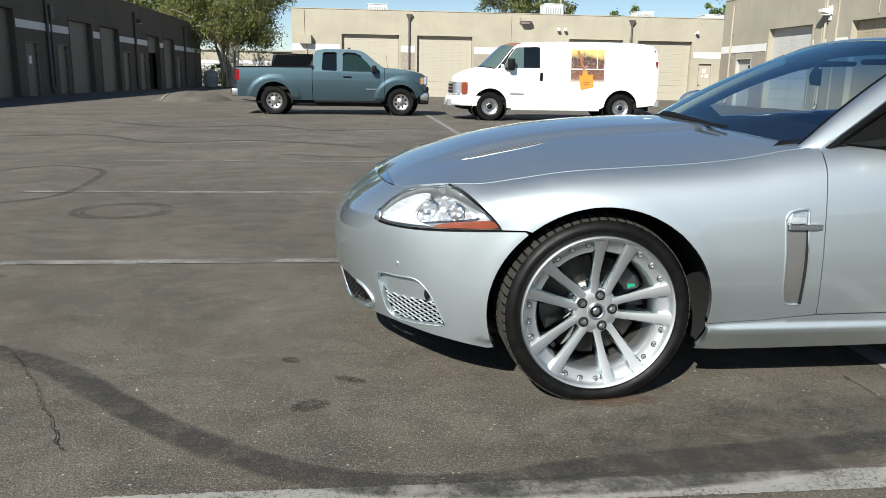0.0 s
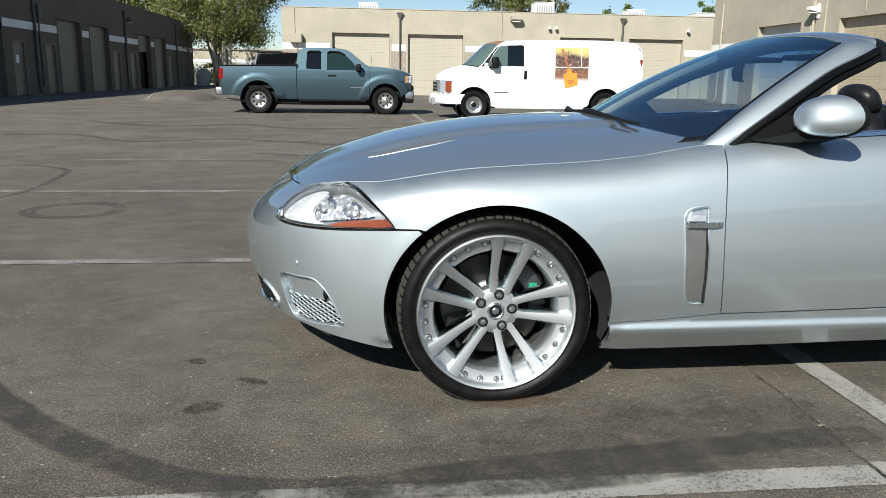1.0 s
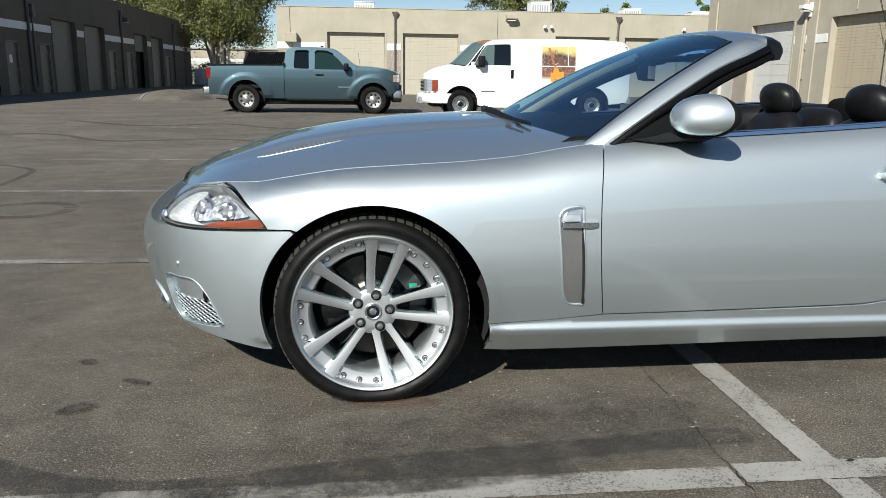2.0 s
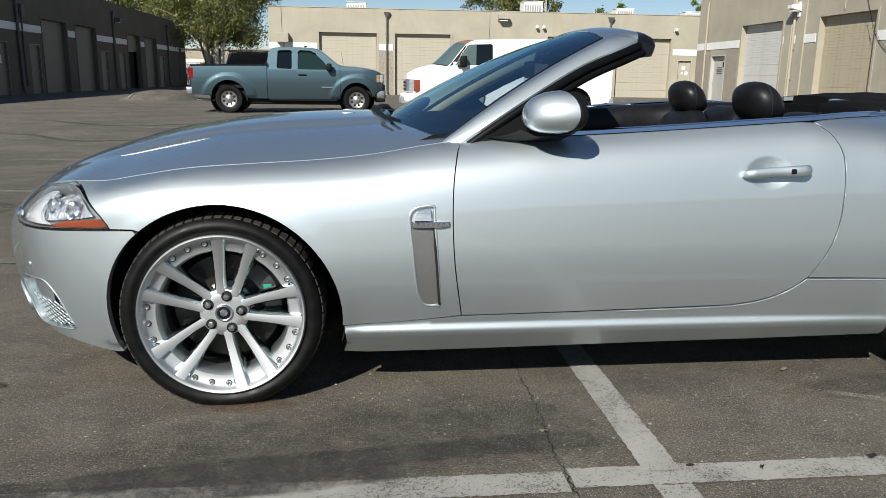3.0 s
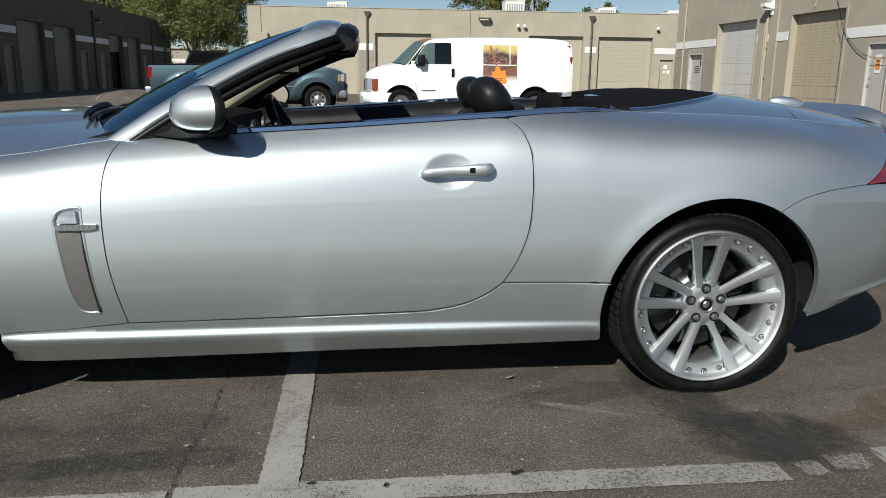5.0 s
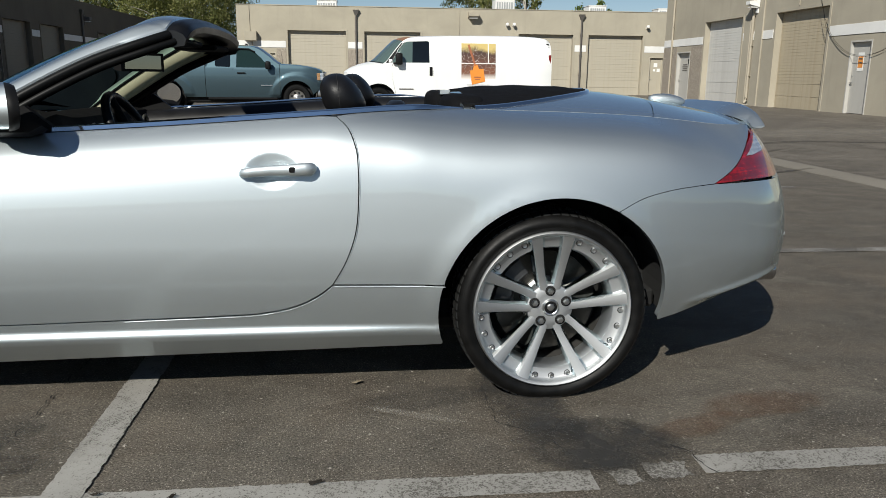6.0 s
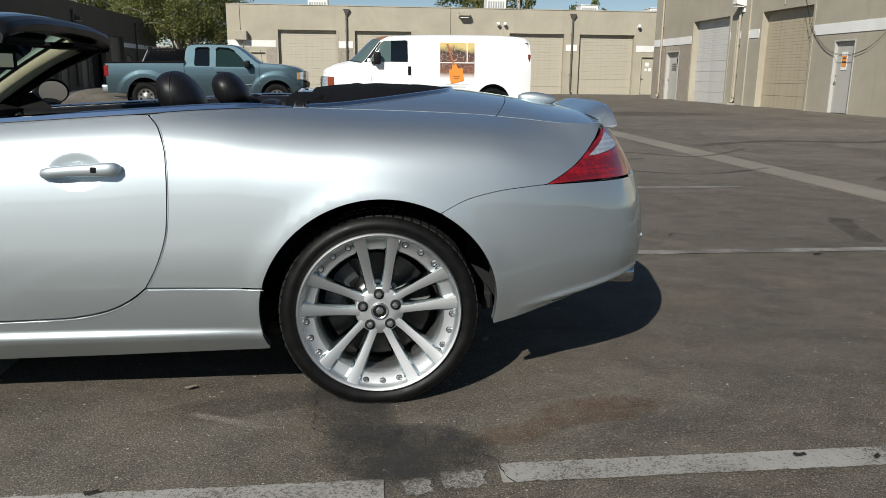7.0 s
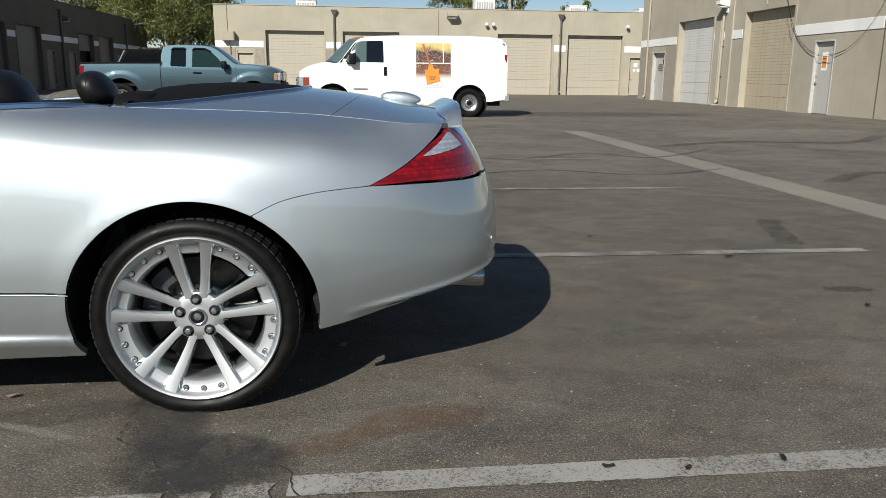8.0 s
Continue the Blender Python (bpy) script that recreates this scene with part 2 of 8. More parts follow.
def tube(points, r, n=8, bm=None, closed=False):
    """A round bar along points; r may be a number or one per point."""
    bm = bm or bmesh.new()
    pts = [Vector(p) for p in points]
    m = len(pts)
    rr = r if hasattr(r, "__len__") else [r] * m
    up = Vector((0.13, 0.21, 1.0)).normalized()
    rings = []
    for i, p in enumerate(pts):
        if closed:
            d = pts[(i + 1) % m] - pts[i - 1]
        else:
            d = pts[min(i + 1, m - 1)] - pts[max(i - 1, 0)]
        d.normalize()
        s = d.cross(up)
        if s.length < 1e-4:
            s = d.cross(Vector((1, 0, 0)))
        s.normalize()
        w = s.cross(d)
        rings.append([bm.verts.new(p + rr[i] * (s * math.cos(2 * math.pi * k / n) + w * math.sin(2 * math.pi * k / n))) for k in range(n)])
    for i in range(m if closed else m - 1):
        a, b = rings[i], rings[(i + 1) % m]
        for k in range(n):
            bm.faces.new((a[k], a[(k + 1) % n], b[(k + 1) % n], b[k]))
    if not closed:
        bm.faces.new(rings[0][::-1])
        bm.faces.new(rings[-1])
    return bm


def lathe(profile, centre, axis="y", n=48, bm=None, closed=False):
    """Turns a profile of (radius, along) about an axis through centre."""
    bm = bm or bmesh.new()
    c = Vector(centre)
    rings = []
    for r, h in profile:
        ring = []
        for i in range(n):
            a = 2 * math.pi * i / n
            if axis == "y":
                ring.append(bm.verts.new(c + Vector((r * math.cos(a), h, r * math.sin(a)))))
            elif axis == "x":
                ring.append(bm.verts.new(c + Vector((h, r * math.cos(a), r * math.sin(a)))))
            else:
                ring.append(bm.verts.new(c + Vector((r * math.cos(a), r * math.sin(a), h))))
        rings.append(ring)
    m = len(rings)
    for j in range(m if closed else m - 1):
        a, b = rings[j], rings[(j + 1) % m]
        for i in range(n):
            bm.faces.new((a[i], a[(i + 1) % n], b[(i + 1) % n], b[i]))
    return bm


def prism(outline, lo, hi, axis="y", bm=None):
    """A flat outline, extruded from lo to hi along an axis. The outline is in the two other axes, in order."""
    bm = bm or bmesh.new()
    put = {"x": lambda p, h: (h, p[0], p[1]), "y": lambda p, h: (p[0], h, p[1]), "z": lambda p, h: (p[0], p[1], h)}[axis]
    a = [bm.verts.new(put(p, lo)) for p in outline]
    b = [bm.verts.new(put(p, hi)) for p in outline]
    bm.faces.new(a)
    bm.faces.new(b[::-1])
    n = len(a)
    for i in range(n):
        bm.faces.new((a[i], b[i], b[(i + 1) % n], a[(i + 1) % n]))
    return bm


def smoothed(points, per=8, closed=False):
    """A Catmull-Rom curve through points."""
    pts = [np.array(p, float) for p in points]
    n = len(pts)
    out = []
    for i in range(n if closed else n - 1):
        if closed:
            p0, p1, p2, p3 = pts[i - 1], pts[i], pts[(i + 1) % n], pts[(i + 2) % n]
        else:
            p0, p1, p2, p3 = pts[max(i - 1, 0)], pts[i], pts[i + 1], pts[min(i + 2, n - 1)]
        for k in range(per):
            t = k / per
            out.append(0.5 * (2 * p1 + (p2 - p0) * t + (2 * p0 - 5 * p1 + 4 * p2 - p3) * t * t + (3 * p1 - p0 - 3 * p2 + p3) * t ** 3))
    if not closed:
        out.append(pts[-1])
    return [tuple(float(c) for c in p) for p in out]


# ---- ground ----
def ground_height(x, y):
    u, v = (x + 9.4) / 1.5, (y - 31.4) / 2.6
    r = u * u + v * v
    return 0.42 * max(0.0, 1 - r) ** 0.7 if r < 1 else 0.0


def build_ground():
    def ticks(far, fine):
        out = [-far, -200, -90, -50, -36]
        out += list(np.arange(-28, 29, 2.0)) + list(fine) + [36, 50, 90, 200, far]
        return sorted(set(round(float(a), 3) for a in out))
    xs = ticks(700, np.arange(-11.1, -7.7, 0.2))
    ys = sorted(set(ticks(700, np.arange(28.6, 34.2, 0.2)) + [44.0, 60.0, 75.0, 120.0, 300.0]))
    bm = bmesh.new()
    grid = [[bm.verts.new((x, y, ground_height(x, y))) for y in ys] for x in xs]
    for i in range(len(xs) - 1):
        for j in range(len(ys) - 1):
            bm.faces.new((grid[i][j], grid[i + 1][j], grid[i + 1][j + 1], grid[i][j + 1]))
    return tagged(part("ground", bm, ASPHALT, smooth=60), "worn grey-brown asphalt of a parking lot", "ground", kind="structure")


ground = build_ground()


def ground_line(x0, x1, y0, y1, label="worn white parking line on the asphalt", z=0.004, paint=None, ragged=1.0):
    bm = bmesh.new()
    step = 0.012 if -1.0 < y0 < 0.0 else 0.05
    nx, ny = (max(1, int((x1 - x0) / step)), 2) if x1 - x0 > y1 - y0 else (2, max(1, int((y1 - y0) / step)))
    rnd = random.Random(int(x0 * 91 + y0 * 57 + 4000))
    def edge():
        return ragged * rnd.uniform(-0.0035, 0.0025)
    vs = [[bm.verts.new((x0 + (x1 - x0) * i / nx + (edge() if i in (0, nx) else 0), y0 + (y1 - y0) * j / ny + (edge() if j in (0, ny) else 0), z)) for j in range(ny + 1)] for i in range(nx + 1)]
    for i in range(nx):
        for j in range(ny):
            bm.faces.new((vs[i][j], vs[i + 1][j], vs[i + 1][j + 1], vs[i][j + 1]))
    return tagged(part("parking_line", bm, paint or LINE), label, "parking line", "parking lines", "structure")


LINE_Y = [-8.67, -5.98, -3.29, -0.60, 2.09, 4.92, 7.68, 10.68, 13.75, 16.8, 19.8]
for k, y in enumerate(LINE_Y):
    if k == 3:
        ground_line(-5.4, -0.352, y - 0.055 - 0.02, y + 0.055 - 0.02)
        ground_line(-0.334, 1.37, y - 0.055, y + 0.05)
        ground_line(1.42, 1.50, y - 0.030, y + 0.045, "last chipped flakes of a white parking line", paint=LINE_OLD, ragged=4.0)
        ground_line(1.53, 1.66, y - 0.005, y + 0.075, "last chipped flakes of a white parking line", paint=LINE_OLD, ragged=4.0)
        ground_line(1.70, 5.2, y - 0.045 + 0.05, y + 0.06 + 0.05)
    else:
        ground_line(-5.35, -0.12, y - 0.05, y + 0.05, "old faded parking line on the asphalt", paint=LINE_OLD)
        ground_line(0.0, 5.22, y - 0.05, y + 0.05, "old faded parking line on the asphalt", paint=LINE_OLD)
ground_line(-0.115, -0.005, -0.585, 2.03, z=0.006)
ground_line(-0.30, -0.19, 7.0, 21.0, z=0.006, paint=LINE)
ground_line(-0.115, -0.005, -8.0, -0.66, z=0.005)


# ---- buildings ----
def rollup(parent, x0, x1, z1, depth, paint, name="rollup_door", slats=0.12, gap=0.0, wide_from=0.0):
    """A sectional door in the plane y = depth, seen from -y, with a mesh object for each slat. gap lifts it open."""
    door = part(name, box(x0, x1, depth + 0.02, depth + 0.06, gap, z1), paint, parent)
    made = {}
    z = gap
    while z < z1 - 0.02:
        h = round(min(0.46 if z < wide_from else slats, z1 - z), 4)
        if h not in made:
            joint = 0.010 if h > 0.3 else 0.003
            made[h] = mesh_of("slat", box(x0, x1, depth, depth + 0.03, 0, h - joint, 0.003), paint)
        slat = new("slat", made[h])
        slat.parent = door
        slat.matrix_basis = pose(0, 0, z)
        z += h
    return door


def man_door(parent, x0, x1, z1, depth, paint, sheets=(), closer=False):
    """A steel door with its frame, set depth behind the wall's face."""
    frame_bm = bmesh.new()
    box(x0, x0 + 0.055, -0.012, depth + 0.05, 0, z1, 0.004, frame_bm)
    box(x1 - 0.055, x1, -0.012, depth + 0.05, 0, z1, 0.004, frame_bm)
    box(x0 + 0.055, x1 - 0.055, -0.012, depth + 0.05, z1 - 0.055, z1, 0.004, frame_bm)
    door = part("door", box(x0 + 0.06, x1 - 0.06, depth, depth + 0.045, 0.012, z1 - 0.06, 0.004), paint, parent)
    part("door_frame", frame_bm, paint, parent)
    hx = x0 + 0.13
    hb = cyl((hx, depth - 0.01, 1.0), (hx, depth - 0.06, 1.0), 0.022, n=10)
    box(hx - 0.012, hx + 0.12, depth - 0.065, depth - 0.045, 0.985, 1.012, 0.004, hb)
    part("handle", hb, STEEL, door, "steel lever handle")
    part("deadbolt", cyl((hx, depth, 1.22), (hx, depth - 0.025, 1.22), 0.03, n=12), STEEL, door, "round steel deadbolt")
    for z in (0.28, 1.15, 2.05):
        part("hinge", cyl((x1 - 0.058, depth - 0.012, z - 0.06), (x1 - 0.058, depth - 0.012, z + 0.06), 0.012, n=8), STEEL, door)
    for sx, sz, w, h in sheets:
        part("notice", box(sx, sx + w, depth - 0.006, depth - 0.001, sz, sz + h), PAPER, door, "white paper notice")
    return door


def warehouse(name, label, at, length, height, depth, wall_mat, openings, bands, rolls, doors, pebbles, wall_label, sides=True):
    """A long low industrial building: its front lies along +x at y = 0 and faces -y."""
    b = thing(name, label, "building", at, "industrial buildings", "structure")
    thick = 0.30
    foot = [(0.0, -0.1)]
    for a, c, top in sorted(openings):
        foot += [(a, -0.1), (a, top), (c, top), (c, -0.1)]
    part("front_wall", prism(foot + [(length, -0.1), (length, height), (0.0, height)], 0, thick), wall_mat, b, wall_label)
    part("side_wall", box(0, thick, thick, depth, -0.1, height), wall_mat, b)
    part("side_wall", box(length - thick, length, thick, depth, -0.1, height), wall_mat, b)
    part("rear_wall", box(thick, length - thick, depth - thick, depth, -0.1, height), wall_mat, b)
    part("roof", box(thick, length - thick, thick, depth - thick, height - 0.55, height - 0.45), CONCRETE, b)
    x = -0.03
    while x < length:
        w = min(3.05, length + 0.03 - x)
        part("parapet_cap", box(x, x + w - 0.006, -0.03, thick + 0.03, height, height + 0.045, 0.006), wall_mat, b)
        x += 3.05
    for x0, x1, z0, z1 in bands:
        part("white_band", box(x0, x1, -0.022, 0.0, z0, z1, 0.004), STRIPE, b, "white painted band")
    for x0, x1, z1, paint, gap, slat, wide in rolls:
        r = rollup(b, x0 + 0.01, x1 - 0.01, z1, 0.24, paint, slats=slat, gap=gap, wide_from=wide)
        jamb = prism([(x0 - 0.11, 0), (x0 - 0.11, z1 + 0.10), (x1 + 0.11, z1 + 0.10), (x1 + 0.11, 0), (x1, 0), (x1, z1), (x0, z1), (x0, 0)], -0.02, 0.0)
        part("door_casing", jamb, wall_mat, b)
        part("door_void", box(x0, x1, 0.5, 0.52, 0, z1), DARK, b)
    for x0, x1, z1, d, paint, sheets in doors:
        man_door(b, x0, x1, z1, d, paint, sheets)
        part("door_void", box(x0, x1, d + 0.07, d + 0.09, 0, z1), DARK, b)
    for x0, x1, z0, z1 in pebbles:
        part("pebble_panel", box(x0, x1, -0.018, 0.0, z0, z1), PEBBLE, b, "exposed pebble panel")
    return b


def downspout(parent, x, z1, mat, r=0.055, y=-0.09, head=True):
    bm = tube([(x, y, z1), (x, y, 0.35), (x + 0.01, y, 0.22), (x + 0.02, y - 0.1, 0.1)], r, 10)
    if head:
        own = bmesh.new()
        vs = [own.verts.new(p) for p in ((x - 0.19, 0, z1 + 0.22), (x + 0.19, 0, z1 + 0.22), (x + 0.19, -0.22, z1 + 0.22), (x - 0.19, -0.22, z1 + 0.22),
                                         (x - 0.07, -0.02, z1 - 0.08), (x + 0.07, -0.02, z1 - 0.08), (x + 0.07, -0.15, z1 - 0.08), (x - 0.07, -0.15, z1 - 0.08))]
        for f in ((0, 1, 2, 3), (7, 6, 5, 4), (0, 4, 5, 1), (1, 5, 6, 2), (2, 6, 7, 3), (3, 7, 4, 0)):
            own.faces.new([vs[i] for i in f])
        merge(bm, own)
    for z in (1.2, 2.4, 3.6):
        if z < z1:
            box(x - r - 0.03, x + r + 0.03, -0.10, 0.0, z, z + 0.03, 0, bm)
    return part("downspout", bm, mat, parent, smooth=40)


# back building, facing the lot
BX, BY = -6.42, 44.8
back_at = pose(BX, BY, 0)


def bx(x):
    return x - BX


G_BACK = [(-3.48, -0.05), (1.05, 4.42), (10.45, 13.88), (14.85, 18.35)]
back_building = warehouse(
    "warehouse", "long low tan stucco industrial building with sectional doors", back_at, 34.0, 5.02, 16.0, STUCCO,
    [(bx(a), bx(c), 3.62) for a, c in G_BACK] + [(bx(18.85), bx(19.80), 2.35), (bx(5.75), bx(6.75), 2.35), (bx(-5.2), bx(-4.2), 2.35)],
    [(bx(a), bx(c), 2.62, 3.0) for a, c in ((-6.42, -3.60), (0.07, 0.93), (4.55, 10.32), (14.0, 14.73), (18.48, 27.5))],
    [(bx(a), bx(c), 3.62, DOOR_TAN, 0.0, 0.16, 0.9) for a, c in G_BACK],
    [(bx(18.85), bx(19.80), 2.35, 0.12, DOOR_TAN, ((bx(19.2), 1.75, 0.24, 0.24), (bx(19.42), 1.45, 0.2, 0.2), (bx(19.18), 1.48, 0.14, 0.14))),
     (bx(5.75), bx(6.75), 2.35, 0.12, DOOR_TAN, ()), (bx(-5.2), bx(-4.2), 2.35, 0.12, DOOR_TAN, ((bx(-4.9), 1.6, 0.3, 0.12),))],
    [(bx(a), bx(c), 0.0, 2.56) for a, c in ((-6.42, -5.25), (-4.15, -3.60), (0.07, 0.93), (4.55, 5.70), (6.80, 7.3))], "tan stucco front wall")
downspout(back_building, bx(0.56), 4.62, PIPE_DARK)
downspout(back_building, bx(14.36), 4.60, PIPE_DARK)
part("conduit", tube([(bx(6.78), -0.03, 4.98), (bx(6.78), -0.03, 3.05)], 0.022, 8), PIPE_TAN, back_building)
part("conduit", tube([(bx(-5.68), -0.03, 5.0), (bx(-5.66), -0.03, 3.45)], 0.018, 8), PIPE_TAN, back_building)
part("junction_box", box(bx(-5.95), bx(-5.25), -0.42, 0.0, 2.98, 3.52, 0.02), STUCCO, back_building)
part("conduit", tube([(bx(-5.55), -0.08, 2.98), (bx(-5.55), -0.08, 1.5)], 0.03, 8), PIPE_TAN, back_building)

# right-hand building, facing the lot from x = 16.8
RX, RY = 16.8, 37.4
right_at = pose(RX, RY, 0, 0, 0, -90)


def ry(y):
    return RY - y


right_building = warehouse(
    "warehouse", "grey-tan stucco industrial building with sectional and steel doors", right_at, 24.6, 5.3, 16.0, STUCCO_R,
    [(ry(35.65), ry(34.1), 2.36), (ry(32.64), ry(29.1), 3.62), (ry(26.42), ry(23.04), 3.58), (ry(21.66), ry(20.56), 2.34)],
    [(0.0, ry(32.8), 2.64, 2.99), (ry(28.95), ry(26.58), 2.64, 2.97), (ry(22.9), ry(18.38), 2.54, 2.88), (ry(18.30), 24.5, 2.54, 2.88)],
    [(ry(32.64), ry(29.1), 3.62, DOOR_PALE, 0.0, 0.11, 1.5), (ry(26.42), ry(23.04), 3.58, DOOR_OCHRE, 0.0, 0.115, 0.75)],
    [(ry(35.65), ry(34.1), 2.36, 0.16, DOOR_GREY, ()), (ry(21.66), ry(20.56), 2.34, 0.10, DOOR_GREY, ())],
    [(0.0, ry(35.72), 0.0, 2.6), (ry(34.03), ry(32.78), 0.0, 2.6)], "grey-tan stucco front wall")
part("pilaster", box(ry(28.75), ry(28.25), -0.10, 0.0, 0, 5.3, 0.01), STUCCO_R, right_building)
part("pilaster", box(ry(27.95), ry(27.35), -0.06, 0.0, 0, 5.3, 0.01), STUCCO_R, right_building)
downspout(right_building, ry(28.1), 5.0, PIPE_TAN, 0.06, -0.08, False)
downspout(right_building, ry(36.25), 5.0, PIPE_TAN, 0.05, -0.08, False)
part("conduit", tube([(ry(24.9), -0.03, 5.2), (ry(24.9), -0.03, 3.75)], 0.02, 8), PIPE_TAN, right_building)
part("wall_joint", box(ry(18.36), ry(18.31), -0.006, 0.0, 0, 5.3), STUCCO_L, right_building)
part("step", box(ry(29.0), ry(28.0), -0.35, 0.0, 0, 0.07, 0.015), CONCRETE, right_building)
for yy, zz, w in ((34.95, 1.72, 0.5), (34.95, 1.62, 0.62), (34.95, 1.53, 0.55), (34.95, 1.44, 0.6)):
    part("lettering_bar", box(ry(yy) - w / 2, ry(yy) + w / 2, 0.148, 0.152, zz, zz + 0.045), PIPE_DARK, right_building, "dark line of unreadable lettering")
part("lock_box", box(ry(34.55), ry(34.33), 0.10, 0.155, 1.78, 2.02, 0.02), BLACK, right_building, "black round-edged box on the door")

# left-hand building, its own shade also in its colours, facing the lot from x = -17.2
LX, LY = -17.05, 10.0
left_at = pose(LX, LY, 0, 0, 0, 90)


def ly(y):
    return -2.45 + (y + 2.45) * 0.9377 - LY


GL = [(31.7, 35.2, 0.0), (41.9, 45.4, 0.0), (46.85, 50.4, 0.0), (57.2, 60.4, 2.55), (61.75, 65.2, 0.0)]
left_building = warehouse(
    "warehouse", "tan stucco industrial building lying in shade, darkened in its colour", left_at, 61.0, 5.45, 18.0, STUCCO_L,
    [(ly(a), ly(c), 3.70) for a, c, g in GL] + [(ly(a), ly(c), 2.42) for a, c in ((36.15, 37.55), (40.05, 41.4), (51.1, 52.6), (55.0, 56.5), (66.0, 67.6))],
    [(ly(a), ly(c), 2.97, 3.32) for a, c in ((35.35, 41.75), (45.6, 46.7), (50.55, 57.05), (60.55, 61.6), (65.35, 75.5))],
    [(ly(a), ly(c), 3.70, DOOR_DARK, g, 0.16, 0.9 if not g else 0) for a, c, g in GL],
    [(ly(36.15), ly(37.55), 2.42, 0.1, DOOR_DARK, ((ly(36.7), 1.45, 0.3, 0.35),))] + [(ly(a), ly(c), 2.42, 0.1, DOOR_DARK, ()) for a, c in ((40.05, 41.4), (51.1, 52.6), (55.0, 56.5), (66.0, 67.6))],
    [], "tan stucco front wall with shade in its colour")
for yy in (38.75, 53.9, 68.9):
    downspout(left_building, ly(yy), 4.75, PIPE_DARK, 0.07)
part("conduit", tube([(ly(39.35), -0.05, 3.9), (ly(39.35), -0.05, 0.4)], 0.04, 8), PIPE_DARK, left_building)
part("junction_box", box(ly(39.2), ly(39.6), -0.16, 0.0, 3.6, 4.2, 0.02), PIPE_DARK, left_building)
part("conduit", tube([(ly(73.2), -0.05, 3.6), (ly(73.2), -0.05, 0.0)], 0.04, 8), PIPE_DARK, left_building)

# plain wall added out of sight, far and low so car flanks mirror sky
unseen_wall = tagged(part("unseen_wall", box(-90, 90, -78.3, -78.0, -0.1, 3.2), STUCCO_R), "unseen plain tan stucco wall added behind the lot", "building wall", kind="structure")


# ---- roof and wall fittings ----
def rooftop_unit(x, y, w, d, z0, z1, label):
    u = thing("rooftop_cooler", label, "air conditioner", pose(x, y, z0), "rooftop coolers")
    h = z1 - z0
    part("cabinet", box(0, w, 0, d, 0.0, h, 0.03), WHITE_METAL, u)
    bm = bmesh.new()
    n = 7
    for i in range(n):
        xx = 0.08 + (w - 0.16) * i / n
        box(xx, xx + (w - 0.16) / n * 0.55, -0.02, 0.0, h * 0.18, h * 0.86, 0.0, bm)
    part("louvre", bm, STEEL, u, "upright louvre slats")
    part("lid", box(-0.03, w + 0.03, -0.03, d + 0.03, h, h + 0.04, 0.01), WHITE_METAL, u)
    return u


for a in ((-1.88, 47.8, 1.25, 1.2, 4.57, 5.62, "pale boxy cooler on the tan roof"), (9.5, 47.8, 1.26, 1.3, 4.57, 5.93, "white louvred cooler on the tan roof"),
          (15.7, 47.8, 1.16, 1.2, 4.57, 5.62, "pale louvred cooler on the tan roof"), (20.4, 47.8, 1.3, 1.2, 4.57, 5.52, "low pale cooler on the tan roof")):
    rooftop_unit(*a)


def wall_lamp(at, label, w=0.62, h=0.34, d=0.5, mat=None):
    """A hooded box lamp on an arm; local -y points away from the wall."""
    l = thing("wall_lamp", label, "wall lamp", at, "wall lamps")
    own = bmesh.new()
    vs = [own.verts.new(p) for p in ((-w / 2, 0, 0), (w / 2, 0, 0), (w / 2, -d, 0.1), (-w / 2, -d, 0.1), (-w / 2, 0, h), (w / 2, 0, h), (w / 2, -d, h * 0.9), (-w / 2, -d, h * 0.9))]
    for f in ((0, 1, 2, 3), (7, 6, 5, 4), (0, 4, 5, 1), (1, 5, 6, 2), (2, 6, 7, 3), (3, 7, 4, 0)):
        own.faces.new([vs[i] for i in f])
    part("housing", own, mat or PIPE_TAN, l)
    part("lens", box(-w * 0.4, w * 0.4, -d * 0.85, -0.06, -0.02, 0.012), WHITE_METAL, l, "milky lens")
    part("bracket", box(-0.09, 0.09, -0.03, 0.03, -0.22, h + 0.1, 0.01), mat or PIPE_TAN, l)
    return l


def flood_lamp(at, label):
    l = thing("flood_lamp", label, "flood lamp", at, "small flood lamps")
    part("base", cyl((0, 0, 0), (0, -0.05, 0), 0.07, n=14), WHITE_METAL, l, smooth=40)
    part("arm", tube([(0, -0.03, 0), (0, -0.12, -0.01), (0, -0.16, 0.02)], 0.022, 8), WHITE_METAL, l)
    part("head", lathe([(0.0, -0.32), (0.085, -0.30), (0.105, -0.26), (0.09, -0.14), (0.05, -0.08), (0.0, -0.07)], (0, 0, 0.06), n=16), WHITE_METAL, l, smooth=50)
    return l


wall_lamp(back_at @ pose(bx(7.6), 0, 4.48), "tan box lamp with conduit on the stucco wall")
for x in (9.70, 10.12, 18.55):
    flood_lamp(back_at @ pose(bx(x), 0, 4.10), "small white flood lamp on the stucco wall")
wall_lamp(right_at @ pose(ry(27.85), -0.08, 3.9), "pale floodlight on the pilaster", 0.34, 0.26, 0.42, WHITE_METAL)
wall_lamp(left_at @ pose(ly(54.6), 0, 4.3), "dark box lamp on the shaded wall", 0.4, 0.3, 0.4, PIPE_DARK)


def hanging_cable(pts, label):
    bm = tube(smoothed([right_at @ Vector(p) for p in pts], 10), 0.0055, 6)
    return tagged(part("hanging_cable", bm, BLACK, smooth=60), label, "cable", "loose cables")


